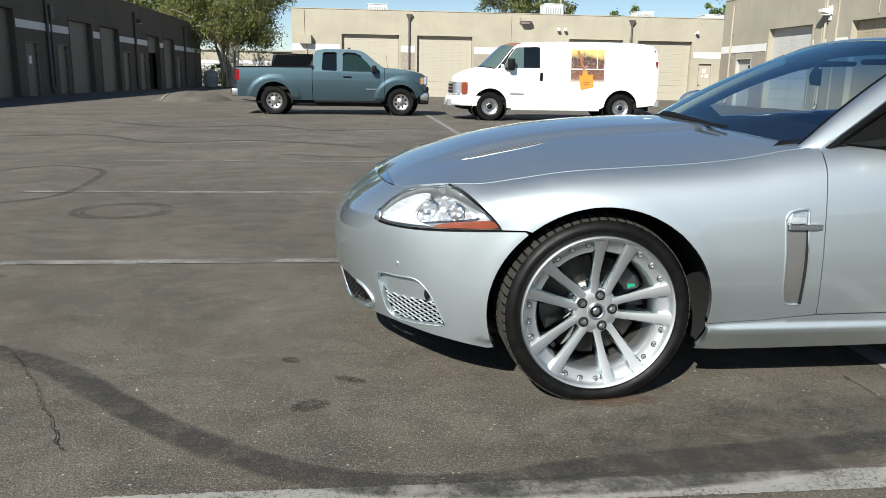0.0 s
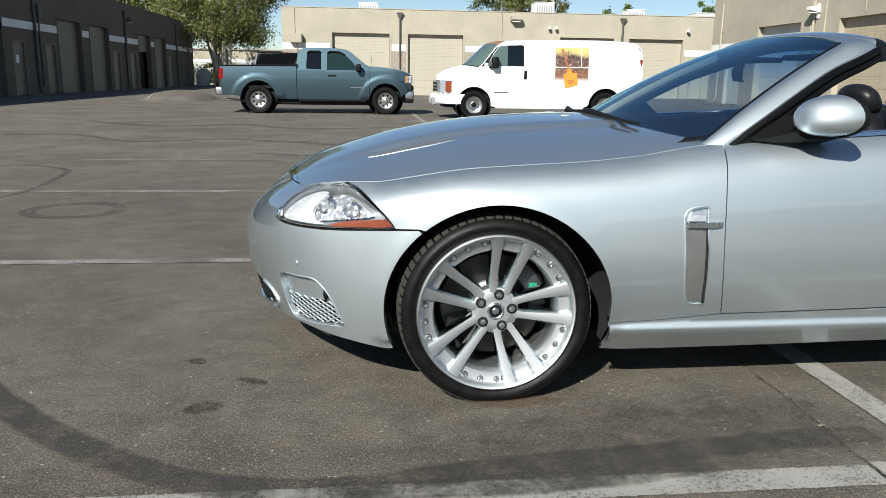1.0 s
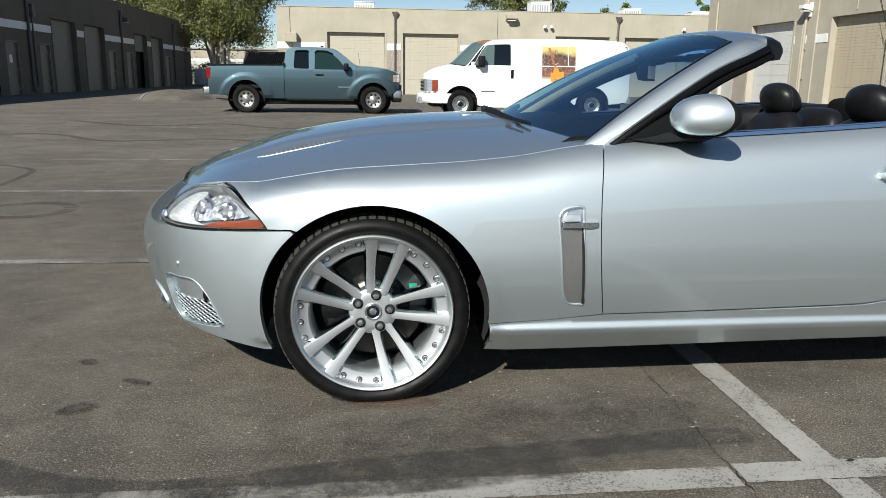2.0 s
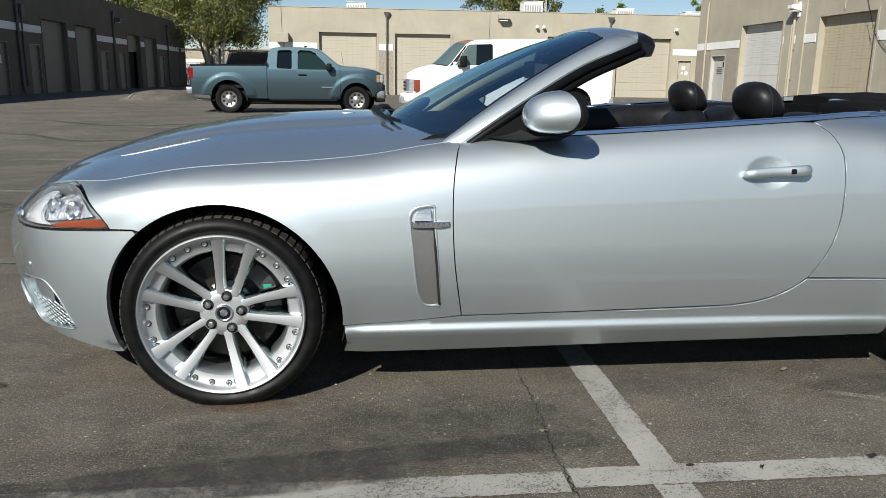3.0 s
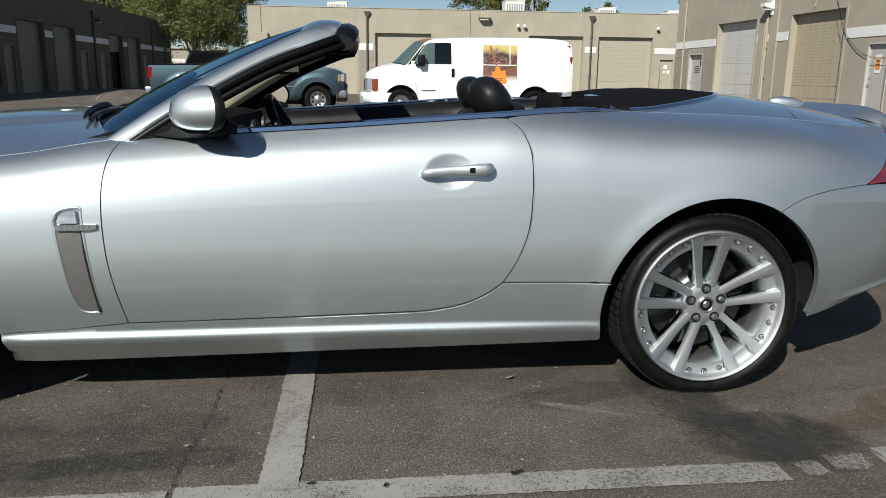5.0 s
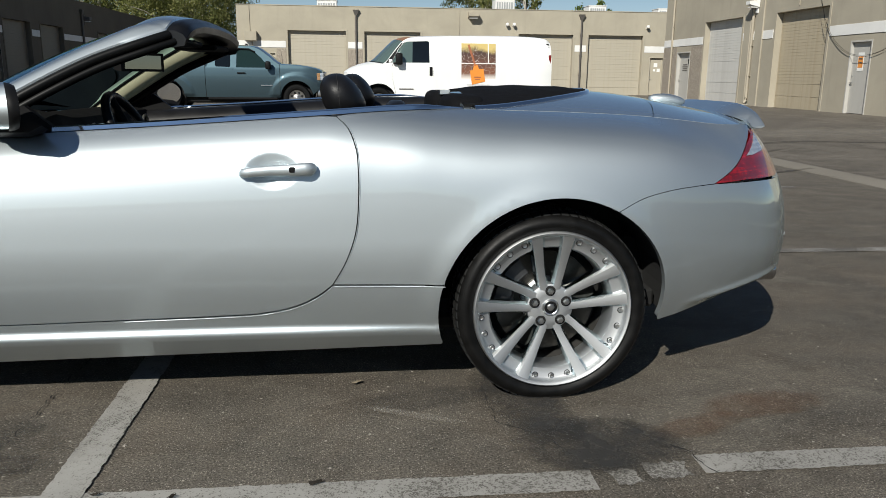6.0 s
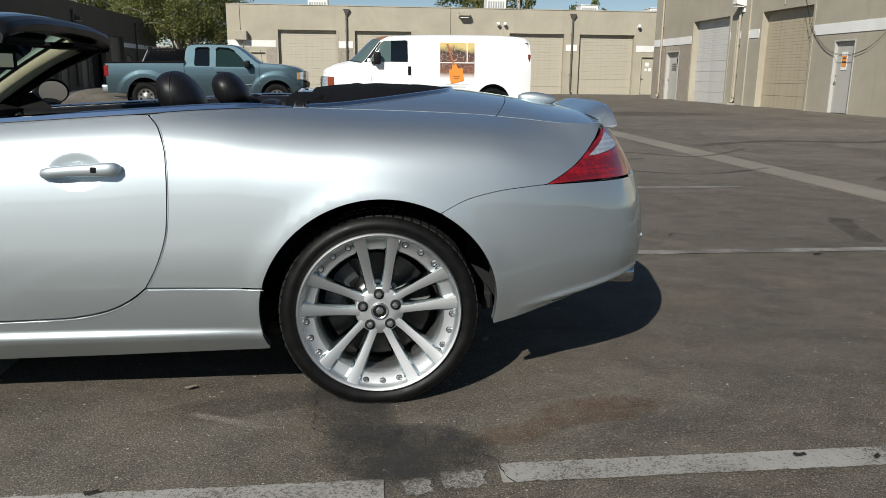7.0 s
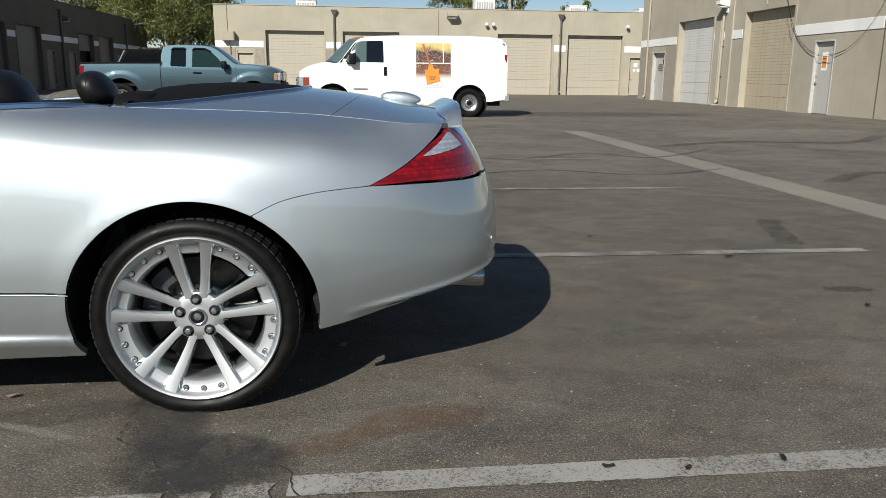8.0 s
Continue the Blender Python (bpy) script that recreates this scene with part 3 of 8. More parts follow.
hanging_cable([(ry(24.3), -0.05, 5.3), (ry(23.7), -0.06, 4.2), (ry(23.0), -0.06, 2.9), (ry(22.0), -0.08, 2.12), (ry(20.9), -0.08, 1.86), (ry(19.7), -0.07, 2.1), (ry(18.7), -0.06, 2.9), (ry(18.2), -0.05, 3.9), (ry(17.9), -0.05, 5.3)], "black cable drooping across the grey door")
hanging_cable([(ry(24.0), -0.03, 5.3), (ry(23.8), -0.04, 4.4), (ry(23.3), -0.04, 3.3), (ry(23.0), -0.04, 2.75), (ry(22.0), -0.06, 2.05), (ry(20.9), -0.06, 1.82), (ry(19.9), -0.05, 2.0)], "black cable drooping across the ochre door")
ORANGE = simple("orange_print", (0.72, 0.28, 0.06), 0.7, 0, 0.12, 30.0)
notice = thing("door_notice", "orange printed notice stuck to the grey steel door", "notice", right_at)
part("sheet", box(ry(21.33), ry(21.03), 0.088, 0.093, 1.38, 1.96), PAPER, notice)
part("print", box(ry(21.30), ry(21.06), 0.084, 0.087, 1.48, 1.84), ORANGE, notice, "orange printed area")
for z in (1.62, 1.74):
    part("lettering_bar", box(ry(21.27), ry(21.09), 0.080, 0.083, z, z + 0.04), PIPE_DARK, notice)


# ---- silver convertible: materials ----
def flake_paint(name, col, loose=0.63, tight=0.5, share=0.5, body=0.1, ior=1.5, gloss=0.0):
    """Silver lacquer: flakes in two layers, a little pigment and a clear coat that mirrors more at a glance."""
    n = Nodes(name)
    v = n.coord()
    c = n.mix(n.ramp(n.noise(v, 900.0, 2.0, 0.5), 0.3, 0.7), tuple(x * 0.95 for x in col), tuple(min(1.0, x * 1.05) for x in col))
    wide = n.add("ShaderNodeBsdfGlossy", Roughness=loose)
    flat = n.add("ShaderNodeBsdfGlossy", Roughness=tight)
    pigment = n.add("ShaderNodeBsdfDiffuse")
    wide.distribution = flat.distribution = "BECKMANN"
    for node in (wide, flat, pigment):
        n.put(node.inputs["Color"], c)
    clear = n.add("ShaderNodeBsdfGlossy", Color=(0.86, 0.97, 1.0, 1.0), Roughness=0.03)

    def blend(a, b, fac):
        m = n.add("ShaderNodeMixShader", Fac=fac)
        n.t.links.new(a.outputs[0], m.inputs[1])
        n.t.links.new(b.outputs[0], m.inputs[2])
        return m
    m = blend(blend(wide, flat, share), pigment, body)
    facing = n.add("ShaderNodeLayerWeight", Blend=0.5).outputs["Facing"]
    m = blend(m, clear, n.math("MAXIMUM", n.add("ShaderNodeFresnel", IOR=ior).outputs[0], n.ramp(facing, 0.42, 0.78, 0.0, gloss)))
    n.t.links.new(m.outputs[0], n.out.inputs["Surface"])
    return n.m


def thin_glass(name, tint, gloss=(1.0, 1.0, 1.0), ior=1.52, band=None):
    """Thin clear glass: tinted and see-through, with a Fresnel gloss."""
    n = Nodes(name)
    tr = n.add("ShaderNodeBsdfTransparent", Color=(*tint, 1.0))
    gl = n.add("ShaderNodeBsdfGlossy", Color=(*gloss, 1.0), Roughness=0.01)
    if band:
        z = n.add("ShaderNodeSeparateXYZ", Vector=n.coord()).outputs[2]
        n.put(tr.inputs["Color"], n.mix(n.ramp(z, 1.06, 1.22), tint, band))
    fr = n.add("ShaderNodeFresnel", IOR=ior)
    m = n.add("ShaderNodeMixShader", Fac=fr.outputs[0])
    n.t.links.new(tr.outputs[0], m.inputs[1])
    n.t.links.new(gl.outputs[0], m.inputs[2])
    n.t.links.new(m.outputs[0], n.out.inputs["Surface"])
    return n.m


def ribbed_lens(name, lite, dark, metal):
    """A lamp lens with fine level ribs under a gloss coat."""
    n = Nodes(name)
    v = n.coord()
    rib = n.noise(n.mapped(v, (1.5, 1.5, 110.0)), 1.0, 2.0)
    cell = n.voronoi(v, 45.0)
    n.bump(rib, 0.5, 0.004)
    return n.set(Base_Color=n.mix(n.ramp(n.math("ADD", rib, n.math("MULTIPLY", cell, 0.3)), 0.45, 0.75), lite, dark), Roughness=0.2, Metallic=metal, Coat_Weight=1.0, Coat_Roughness=0.03)


def leather(name, col):
    n = Nodes(name)
    v = n.coord()
    d = n.voronoi(v, 260.0)
    g = n.noise(v, 12.0, 3.0)
    n.bump(d, 0.12, 0.002)
    return n.set(Base_Color=n.mix(n.ramp(g, 0.3, 0.7), tuple(x * 0.8 for x in col), tuple(x * 1.25 for x in col)), Roughness=n.ramp(g, 0.3, 0.7, 0.36, 0.48), Specular_IOR_Level=0.28)


SILVER = flake_paint("silver_metallic_paint", (0.488, 0.532, 0.552), 0.66, 0.44, 0.44, 0.24, 1.80, 0.68)
CHROME = simple("chrome", (0.82, 0.83, 0.84), 0.06, 1.0)
DULL_CHROME = simple("satin_chrome", (0.62, 0.62, 0.62), 0.28, 1.0)
ALLOY = flake_paint("silver_alloy_lacquer", (0.47, 0.477, 0.48), 0.68, 0.50, 0.4, 0.10, 1.4, 0.2)
VENT_GREY = simple("warm_grey_lacquer", (0.40, 0.395, 0.385), 0.42, 0.5, 0.05, 60.0)
LEATHER = leather("black_leather", (0.008, 0.008, 0.009))
CREAM = simple("cream_trim", (0.62, 0.62, 0.43), 0.7, 0.0, 0.06, 25.0)
FABRIC = simple("black_hood_fabric", (0.006, 0.006, 0.007), 0.9, 0.0, 0.25, 300.0)
CARPET = simple("black_trim", (0.007, 0.007, 0.0075), 0.75, 0.0, 0.1, 60.0)
for cloth in (FABRIC, CARPET):
    cloth.node_tree.nodes["Principled BSDF"].inputs["Specular IOR Level"].default_value = 0.10
# blue gloss tint puts the sky's bright reflection into the windscreen's colour
GLASS = thin_glass("windscreen_glass", (0.66, 0.80, 0.85), (0.60, 0.86, 1.0), 5.0, (0.06, 0.24, 0.56))
LENS = thin_glass("clear_lamp_lens", (0.93, 0.94, 0.95))
AMBER = simple("amber_reflector", (0.24, 0.048, 0.018), 0.3, 0.0, 0.12, 120.0, 0.6)
RED_LENS = ribbed_lens("red_lamp_lens", (0.34, 0.003, 0.004), (0.13, 0.0015, 0.0015), 0.0)
def chrome_bowl():
    n = Nodes("faceted_lamp_bowl")
    v = n.coord()
    n.bump(n.math("ADD", n.voronoi(v, 34.0), n.math("MULTIPLY", n.noise(v, 18.0, 2.0), 0.8)), 1.0, 0.012)
    return n.set(Base_Color=(0.93, 0.94, 0.95), Metallic=0.8, Roughness=0.22)


CLEAR_LENS = ribbed_lens("milky_lamp_lens", (0.66, 0.68, 0.70), (0.36, 0.40, 0.46), 0.4)
# disc steel darkened towards the shade between the spokes
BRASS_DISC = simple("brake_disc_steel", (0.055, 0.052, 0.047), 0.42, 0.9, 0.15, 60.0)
CALIPER = simple("dark_caliper", (0.03, 0.03, 0.032), 0.5, 0.2)
GREEN = simple("green_badge", (0.02, 0.30, 0.17), 0.4)


def tyre_rubber():
    n = Nodes("tyre_rubber")
    v = n.coord()
    g = n.noise(v, 25.0, 4.0)
    n.bump(n.noise(v, 180.0, 3.0), 0.15, 0.002)
    return n.set(Base_Color=n.mix(n.ramp(g, 0.35, 0.7), (0.003, 0.003, 0.003), (0.006, 0.0057, 0.0054)), Roughness=n.ramp(g, 0.3, 0.7, 0.42, 0.58), Specular_IOR_Level=0.22)


RUBBER = tyre_rubber()
VENT_MESH = simple("dark_grey_mesh", (0.10, 0.10, 0.098), 0.7, 0.0, 0.2, 200.0)
TREAD_BLACK = simple("black_tread_rubber", (0.010, 0.010, 0.0095), 0.55, 0.0, 0.3, 70.0)
TREAD = simple("dusty_tread_rubber", (0.034, 0.030, 0.025), 0.8, 0.0, 0.3, 70.0)


# ---- silver convertible: body surface ----
def spline(keys):
    """A natural cubic spline through (t, value) pairs, as a function."""
    t = np.array([k[0] for k in keys], float)
    y = np.array([k[1] for k in keys], float)
    n = len(t)
    h = np.diff(t)
    A = np.zeros((n, n))
    r = np.zeros(n)
    A[0, 0] = A[-1, -1] = 1
    for i in range(1, n - 1):
        A[i, i - 1], A[i, i], A[i, i + 1] = h[i - 1], 2 * (h[i - 1] + h[i]), h[i]
        r[i] = 6 * ((y[i + 1] - y[i]) / h[i] - (y[i] - y[i - 1]) / h[i - 1])
    m = np.linalg.solve(A, r)

    def f(q):
        q = min(max(float(q), t[0]), t[-1])
        i = min(max(int(np.searchsorted(t, q)) - 1, 0), n - 2)
        a, b = t[i + 1] - q, q - t[i]
        return float((m[i] * a ** 3 + m[i + 1] * b ** 3) / (6 * h[i]) + (y[i] / h[i] - m[i] * h[i] / 6) * a + (y[i + 1] / h[i] - m[i + 1] * h[i] / 6) * b)
    return f


def hermite(keys):
    """A monotone cubic through (t, value) pairs: it never overshoots."""
    t = [float(k[0]) for k in keys]
    y = [float(k[1]) for k in keys]
    n = len(t)
    d = [(y[i + 1] - y[i]) / (t[i + 1] - t[i]) for i in range(n - 1)]
    m = [d[0]] + [0.0 if d[i - 1] * d[i] <= 0 else 2 * d[i - 1] * d[i] / (d[i - 1] + d[i]) for i in range(1, n - 1)] + [d[-1]]

    def f(q):
        q = min(max(q, t[0]), t[-1])
        i = 0
        while i < n - 2 and q > t[i + 1]:
            i += 1
        h = t[i + 1] - t[i]
        s = (q - t[i]) / h
        return (2 * s ** 3 - 3 * s * s + 1) * y[i] + (s ** 3 - 2 * s * s + s) * h * m[i] + (-2 * s ** 3 + 3 * s * s) * y[i + 1] + (s ** 3 - s * s) * h * m[i + 1]
    return f


# half outline of the body in plan, at its widest, from the nose to the tail
PLAN = [(-2.305, 0.0), (-2.287, 0.22), (-2.222, 0.40), (-2.135, 0.555), (-2.045, 0.670), (-1.93, 0.763), (-1.76, 0.838), (-1.55, 0.885), (-1.30, 0.912), (-0.95, 0.922), (-0.50, 0.920), (0.0, 0.912), (0.5, 0.910),
        (0.95, 0.925), (1.38, 0.940), (1.70, 0.912), (1.95, 0.846), (2.15, 0.757), (2.30, 0.648), (2.40, 0.50), (2.455, 0.27), (2.472, 0.0)]
_pts = [(x, -w) for x, w in PLAN[2:0:-1]] + PLAN + [(x, -w) for x, w in PLAN[-2:-4:-1]]
_cum = [0.0]
for (xa, wa), (xb, wb) in zip(_pts, _pts[1:]):
    _cum.append(_cum[-1] + math.hypot(xb - xa, wb - wa))
_px = spline(list(zip(_cum, [p[0] for p in _pts])))
_pw = spline(list(zip(_cum, [p[1] for p in _pts])))
_t0, _t1 = _cum[2], _cum[-3]
_N = 1400
_ts = np.linspace(_t0, _t1, _N)
_TX = np.array([_px(t) for t in _ts])
_TW = np.array([_pw(t) for t in _ts])
_TU = np.concatenate([[0], np.cumsum(np.hypot(np.diff(_TX), np.diff(_TW)))])
_TU += -0.7 - float(np.interp(-0.7, _TX, _TU))
U0, U1 = float(_TU[0]), float(_TU[-1])


def u_of(x):
    """Where along the outline the near side has this x."""
    return float(np.interp(x, _TX, _TU))


def outline(u):
    """Plan point (x, half width) and the inward normal."""
    x, w = float(np.interp(u, _TU, _TX)), float(np.interp(u, _TU, _TW))
    e = 0.02
    a, b = max(U0, u - e), min(U1, u + e)
    dx, dw = float(np.interp(b, _TU, _TX) - np.interp(a, _TU, _TX)), float(np.interp(b, _TU, _TW) - np.interp(a, _TU, _TW))
    if u - U0 < e:
        dx, dw = dx * (u - U0) / e, dw
    if U1 - u < e:
        dx, dw = dx * (U1 - u) / e, dw
    l = math.hypot(dx, dw)
    return x, w, dw / l, -dx / l


def keyed(keys, kind=hermite):
    return kind([(u_of(x), v) for x, v in keys])


Z_WIDE = keyed([(-2.305, 0.47), (-2.14, 0.50), (-1.8, 0.58), (-1.3, 0.555), (-0.6, 0.560), (0.4, 0.565), (1.38, 0.570), (1.9, 0.545), (2.2, 0.50), (2.472, 0.48)], spline)
Z_TOP = keyed([(-2.305, 0.712), (-2.2, 0.706), (-2.12, 0.712), (-2.04, 0.730), (-1.95, 0.742), (-1.82, 0.748), (-1.68, 0.770), (-1.48, 0.800), (-1.28, 0.814), (-1.08, 0.826), (-0.88, 0.846), (-0.70, 0.876), (-0.57, 0.892), (-0.2, 0.912), (0.1, 0.930),
               (0.62, 0.966), (0.85, 0.980), (1.05, 0.984), (1.25, 0.978), (1.5, 0.972), (1.82, 0.960), (2.0, 0.946), (2.2, 0.928), (2.35, 0.925), (2.472, 0.93)])
D_TOP = keyed([(-2.305, 0.235), (-2.29, 0.20), (-2.2, 0.135), (-2.08, 0.105), (-1.95, 0.115), (-1.8, 0.128), (-1.48, 0.142), (-1.28, 0.150), (-0.88, 0.158), (-0.6, 0.165), (-0.3, 0.140), (0.3, 0.130), (0.62, 0.135), (0.85, 0.20), (1.05, 0.285),
               (1.25, 0.335), (1.5, 0.35), (1.82, 0.335), (2.0, 0.28), (2.2, 0.20), (2.35, 0.17), (2.472, 0.165)])
K_TOP = keyed([(-2.305, 2.1), (-1.9, 3.2), (-1.4, 9.0), (-0.6, 9.0), (0.0, 9.0), (0.45, 9.0), (0.75, 8.0), (1.1, 7.0), (1.4, 8.0), (1.75, 7.5), (2.0, 5.0), (2.18, 3.2), (2.35, 2.4), (2.472, 2.2)])
M_TOP = keyed([(-2.305, 0.0), (-1.9, 0.0), (-1.4, 0.36), (-0.6, 0.45), (0.45, 0.5), (0.75, 0.36), (0.95, 0.24), (1.3, 0.26), (1.9, 0.26), (2.25, 0.0), (2.472, 0.0)])
D_LOW = keyed([(-2.305, 0.07), (-1.8, 0.06), (-1.0, 0.115), (0.9, 0.115), (1.8, 0.115), (2.2, 0.16), (2.472, 0.18)])
Z_BOT = keyed([(-2.305, 0.165), (-2.12, 0.215), (-1.9, 0.19), (-1.76, 0.172), (-1.0, 0.155), (0.0, 0.165), (1.0, 0.185), (1.78, 0.265), (2.04, 0.315), (2.28, 0.375), (2.472, 0.39)])
ARCHES = ((-1.372, 0.308, 0.388), (1.381, 0.318, 0.396))


def body(u, z, skirt=False):
    """The body's surface at u along the outline and height z; local, near side at -y."""
    x, w, nx, nw = outline(u)
    zw, zt = Z_WIDE(u), Z_TOP(u)
    if z >= zw:
        t = (z - zw) / (zt - zw)
        m = M_TOP(u)
        off = D_TOP(u) * ((1 - m) * t ** K_TOP(u) + m * t ** 2.6)
    else:
        s = (zw - z) / (zw - 0.16)
        off = D_LOW(u) * s ** 1.75
    for cx, cz, r in ARCHES:
        d = math.hypot(x - cx, z - cz) - r
        if abs(d) < 0.2 and z > 0.2:
            off -= 0.007 * math.exp(-(max(d, 0) / 0.045) ** 2)
    # dished handle
    q = ((x - 0.462) / 0.084) ** 2 + ((z - 0.799) / 0.057) ** 2
    if q < 1:
        off += 0.017 * (1 - q) ** 1.3
    # ridge along the foot of the tail
    if x > 1.86 and z < 0.5:
        zr = 0.318 + 0.15 * (x - 1.88)
        k = max(0.0, min(1.0, (x - 1.86) / 0.16))
        off -= 0.010 * k * math.exp(-((z - zr) / 0.014) ** 2)
        if z < zr:
            off += 0.5 * k * (zr - z)
    if skirt:
        if z < 0.276:
            rise = min(1.0, (0.276 - z) / 0.026)
            ramp = max(0.0, min(1.0, (0.99 - x) / 0.5)) * max(0.0, min(1.0, (x + 1.0) / 0.1))
            off -= 0.024 * rise * rise * (3 - 2 * rise) * (0.35 + 0.65 * ramp)
            if z < 0.246:
                off += 0.38 * (0.246 - z)
    return Vector((x + nx * off, -(w + nw * off), z))


def body_normal(u, z, skirt=False):
    e = 0.004
    a = body(min(u + e, U1), z, skirt) - body(max(u - e, U0), z, skirt)
    b = body(u, z + e, skirt) - body(u, z - e, skirt)
    n = a.cross(b)
    n.normalize()
    return n


def inside(p, poly):
    x, y = p
    c = False
    j = len(poly) - 1
    for i in range(len(poly)):
        xi, yi = poly[i]
        xj, yj = poly[j]
        if (yi > y) != (yj > y) and x < (xj - xi) * (y - yi) / (yj - yi) + xi:
            c = not c
        j = i
    return c


def densify(poly, step):
    out = []
    n = len(poly)
    for i in range(n):
        (xa, ya), (xb, yb) = poly[i], poly[(i + 1) % n]
        k = max(1, int(math.ceil(math.hypot(xb - xa, yb - ya) / step)))
        out += [(xa + (xb - xa) * q / k, ya + (yb - ya) * q / k) for q in range(k)]
    return out


def inset(poly, d):
    """Moves a closed outline inwards by d."""
    n = len(poly)
    area = sum(poly[i][0] * poly[(i + 1) % n][1] - poly[(i + 1) % n][0] * poly[i][1] for i in range(n))
    sgn = 1 if area > 0 else -1
    out = []
    for i in range(n):
        ax, ay = poly[i - 1]
        bx_, by_ = poly[i]
        cx, cy = poly[(i + 1) % n]
        n1 = Vector((-(by_ - ay), bx_ - ax)) * sgn
        n2 = Vector((-(cy - by_), cx - bx_)) * sgn
        n1.normalize(), n2.normalize()
        m = n1 + n2
        if m.length < 1e-6:
            out.append((bx_, by_))
            continue
        m.normalize()
        k = d / max(0.4, m.dot(n1))
        out.append((bx_ + m.x * k, by_ + m.y * k))
    return out


from mathutils.geometry import delaunay_2d_cdt


def skin(poly, holes, step, surf, normal, flange, fine=None):
    """Triangulates an outline in the surface's own plane, lifts it on the surface and turns its edges inwards.
    Gives points, faces and normals."""
    outer = densify(poly, step)
    rings = [outer] + [densify(h, step) for h in holes]
    pts, edges = [], []
    for ring in rings:
        o = len(pts)
        pts += ring
        edges += [(o + i, o + (i + 1) % len(ring)) for i in range(len(ring))]
    fixed = len(pts)
    us, zs = [p[0] for p in outer], [p[1] for p in outer]
    z = math.floor(min(zs) / step) * step
    row = 0
    bound = np.array(pts)
    while z < max(zs):
        u = math.floor(min(us) / step) * step + (step / 2 if row % 2 else 0)
        while u < max(us):
            if inside((u, z), outer) and not any(inside((u, z), h) for h in rings[1:]):
                if np.min((bound[:, 0] - u) ** 2 + (bound[:, 1] - z) ** 2) > (0.55 * step) ** 2:
                    pts.append((u, z))
            u += step
        z += step * 0.9
        row += 1
    if fine:
        u0, u1, z0, z1, st = fine
        pts = pts[:fixed] + [p for p in pts[fixed:] if not (u0 < p[0] < u1 and z0 < p[1] < z1)]
        pts += [(float(a), float(b)) for a in np.arange(u0, u1, st) for b in np.arange(z0, z1, st)]
    vo, eo, fo = delaunay_2d_cdt([Vector(p) for p in pts], edges, [], 0, 1e-6)[:3]
    keep = []
    for f in fo:
        c = (sum(vo[i].x for i in f) / 3, sum(vo[i].y for i in f) / 3)
        if inside(c, outer) and not any(inside(c, h) for h in rings[1:]):
            keep.append(tuple(f))
    P = [surf(v.x, v.y) for v in vo]
    N = [normal(v.x, v.y) for v in vo]
    faces = []
    for f in keep:
        a, b, c = (P[i] for i in f)
        g = (b - a).cross(c - a)
        faces.append(f if g.dot(N[f[0]]) > 0 else f[::-1])
    # turned edges
    count = {}
    for f in faces:
        for i in range(3):
            e = (f[i], f[(i + 1) % 3])
            count[e] = 1
    rim = [e for e in count if (e[1], e[0]) not in count]
    made = {}
    def low(i):
        if i not in made:
            made[i] = (len(P), len(P) + 1)
            P.append(P[i].copy())
            P.append(P[i] - N[i] * flange)
            out = Vector((0, 0, 0))
            N.append(N[i]); N.append(N[i])
        return made[i]
    for a, b in rim:
        (a0, a1), (b0, b1) = low(a), low(b)
        faces.append((b0, a0, a1, b1))
        side = (P[a0] - P[b0]).cross(P[a1] - P[a0])
        if side.length > 0:
            side.normalize()
            for i in (a0, a1, b0, b1):
                N[i] = side
    return P, faces, N


def skin_object(name, material, parent, label, P, faces, N, mirror=None):
    if mirror:
        P = [Vector((p.x, -p.y, p.z)) for p in P]
        N = [Vector((p.x, -p.y, p.z)) for p in N]
        faces = [f[::-1] for f in faces]
    me = bpy.data.meshes.new(name)
    me.from_pydata([tuple(p) for p in P], [], faces)
    me.materials.append(material)
    me.shade_smooth()
    me.normals_split_custom_set_from_vertices([tuple(n) for n in N])
    ob = new(name, me)
    ob.parent = parent
    return tagged(ob, label)


GAP = 0.0022


def panel(name, xz, parent, holes=(), step=0.028, material=None, label="", flange=0.02, skirt=False, gap=GAP, both=True, lift=0.0, fine=None):
    """A body panel whose outline is given in (x, z) on the near side; its twin is made on the far side."""
    poly = inset([(u_of(x), z) for x, z in xz], gap)
    hs = [[(u_of(x), z) for x, z in h] for h in holes]
    nor = lambda u, z: body_normal(u, z, skirt)
    surf = (lambda u, z: body(u, z, skirt) + body_normal(u, z, skirt) * lift) if lift else (lambda u, z: body(u, z, skirt))
    if fine:
        fine = (u_of(fine[0]), u_of(fine[1]), *fine[2:])
    P, F, N = skin(poly, hs, step, surf, nor, flange, fine)
    ob = skin_object(name, material or SILVER, parent, label, P, F, N)
    if both:
        skin_object(name, material or SILVER, parent, label, P, F, N, True)
    return ob


def top_edge(xa, xb, n=14):
    ua, ub = u_of(xa), u_of(xb)
    out = []
    for i in range(n + 1):
        u = ua + (ub - ua) * i / n
        out.append((float(np.interp(u, _TU, _TX)), Z_TOP(u)))
    return out


def bottom_edge(xa, xb, n=12):
    ua, ub = u_of(xa), u_of(xb)
    return [(float(np.interp(ua + (ub - ua) * i / n, _TU, _TX)), Z_BOT(ua + (ub - ua) * i / n)) for i in range(n + 1)]


def arch(k, a0, a1, n=26):
    cx, cz, r = ARCHES[k]
    return [(cx + r * math.cos(radians(a0 + (a1 - a0) * i / n)), cz + r * math.sin(radians(a0 + (a1 - a0) * i / n))) for i in range(n + 1)]


CAR_Y = 0.83
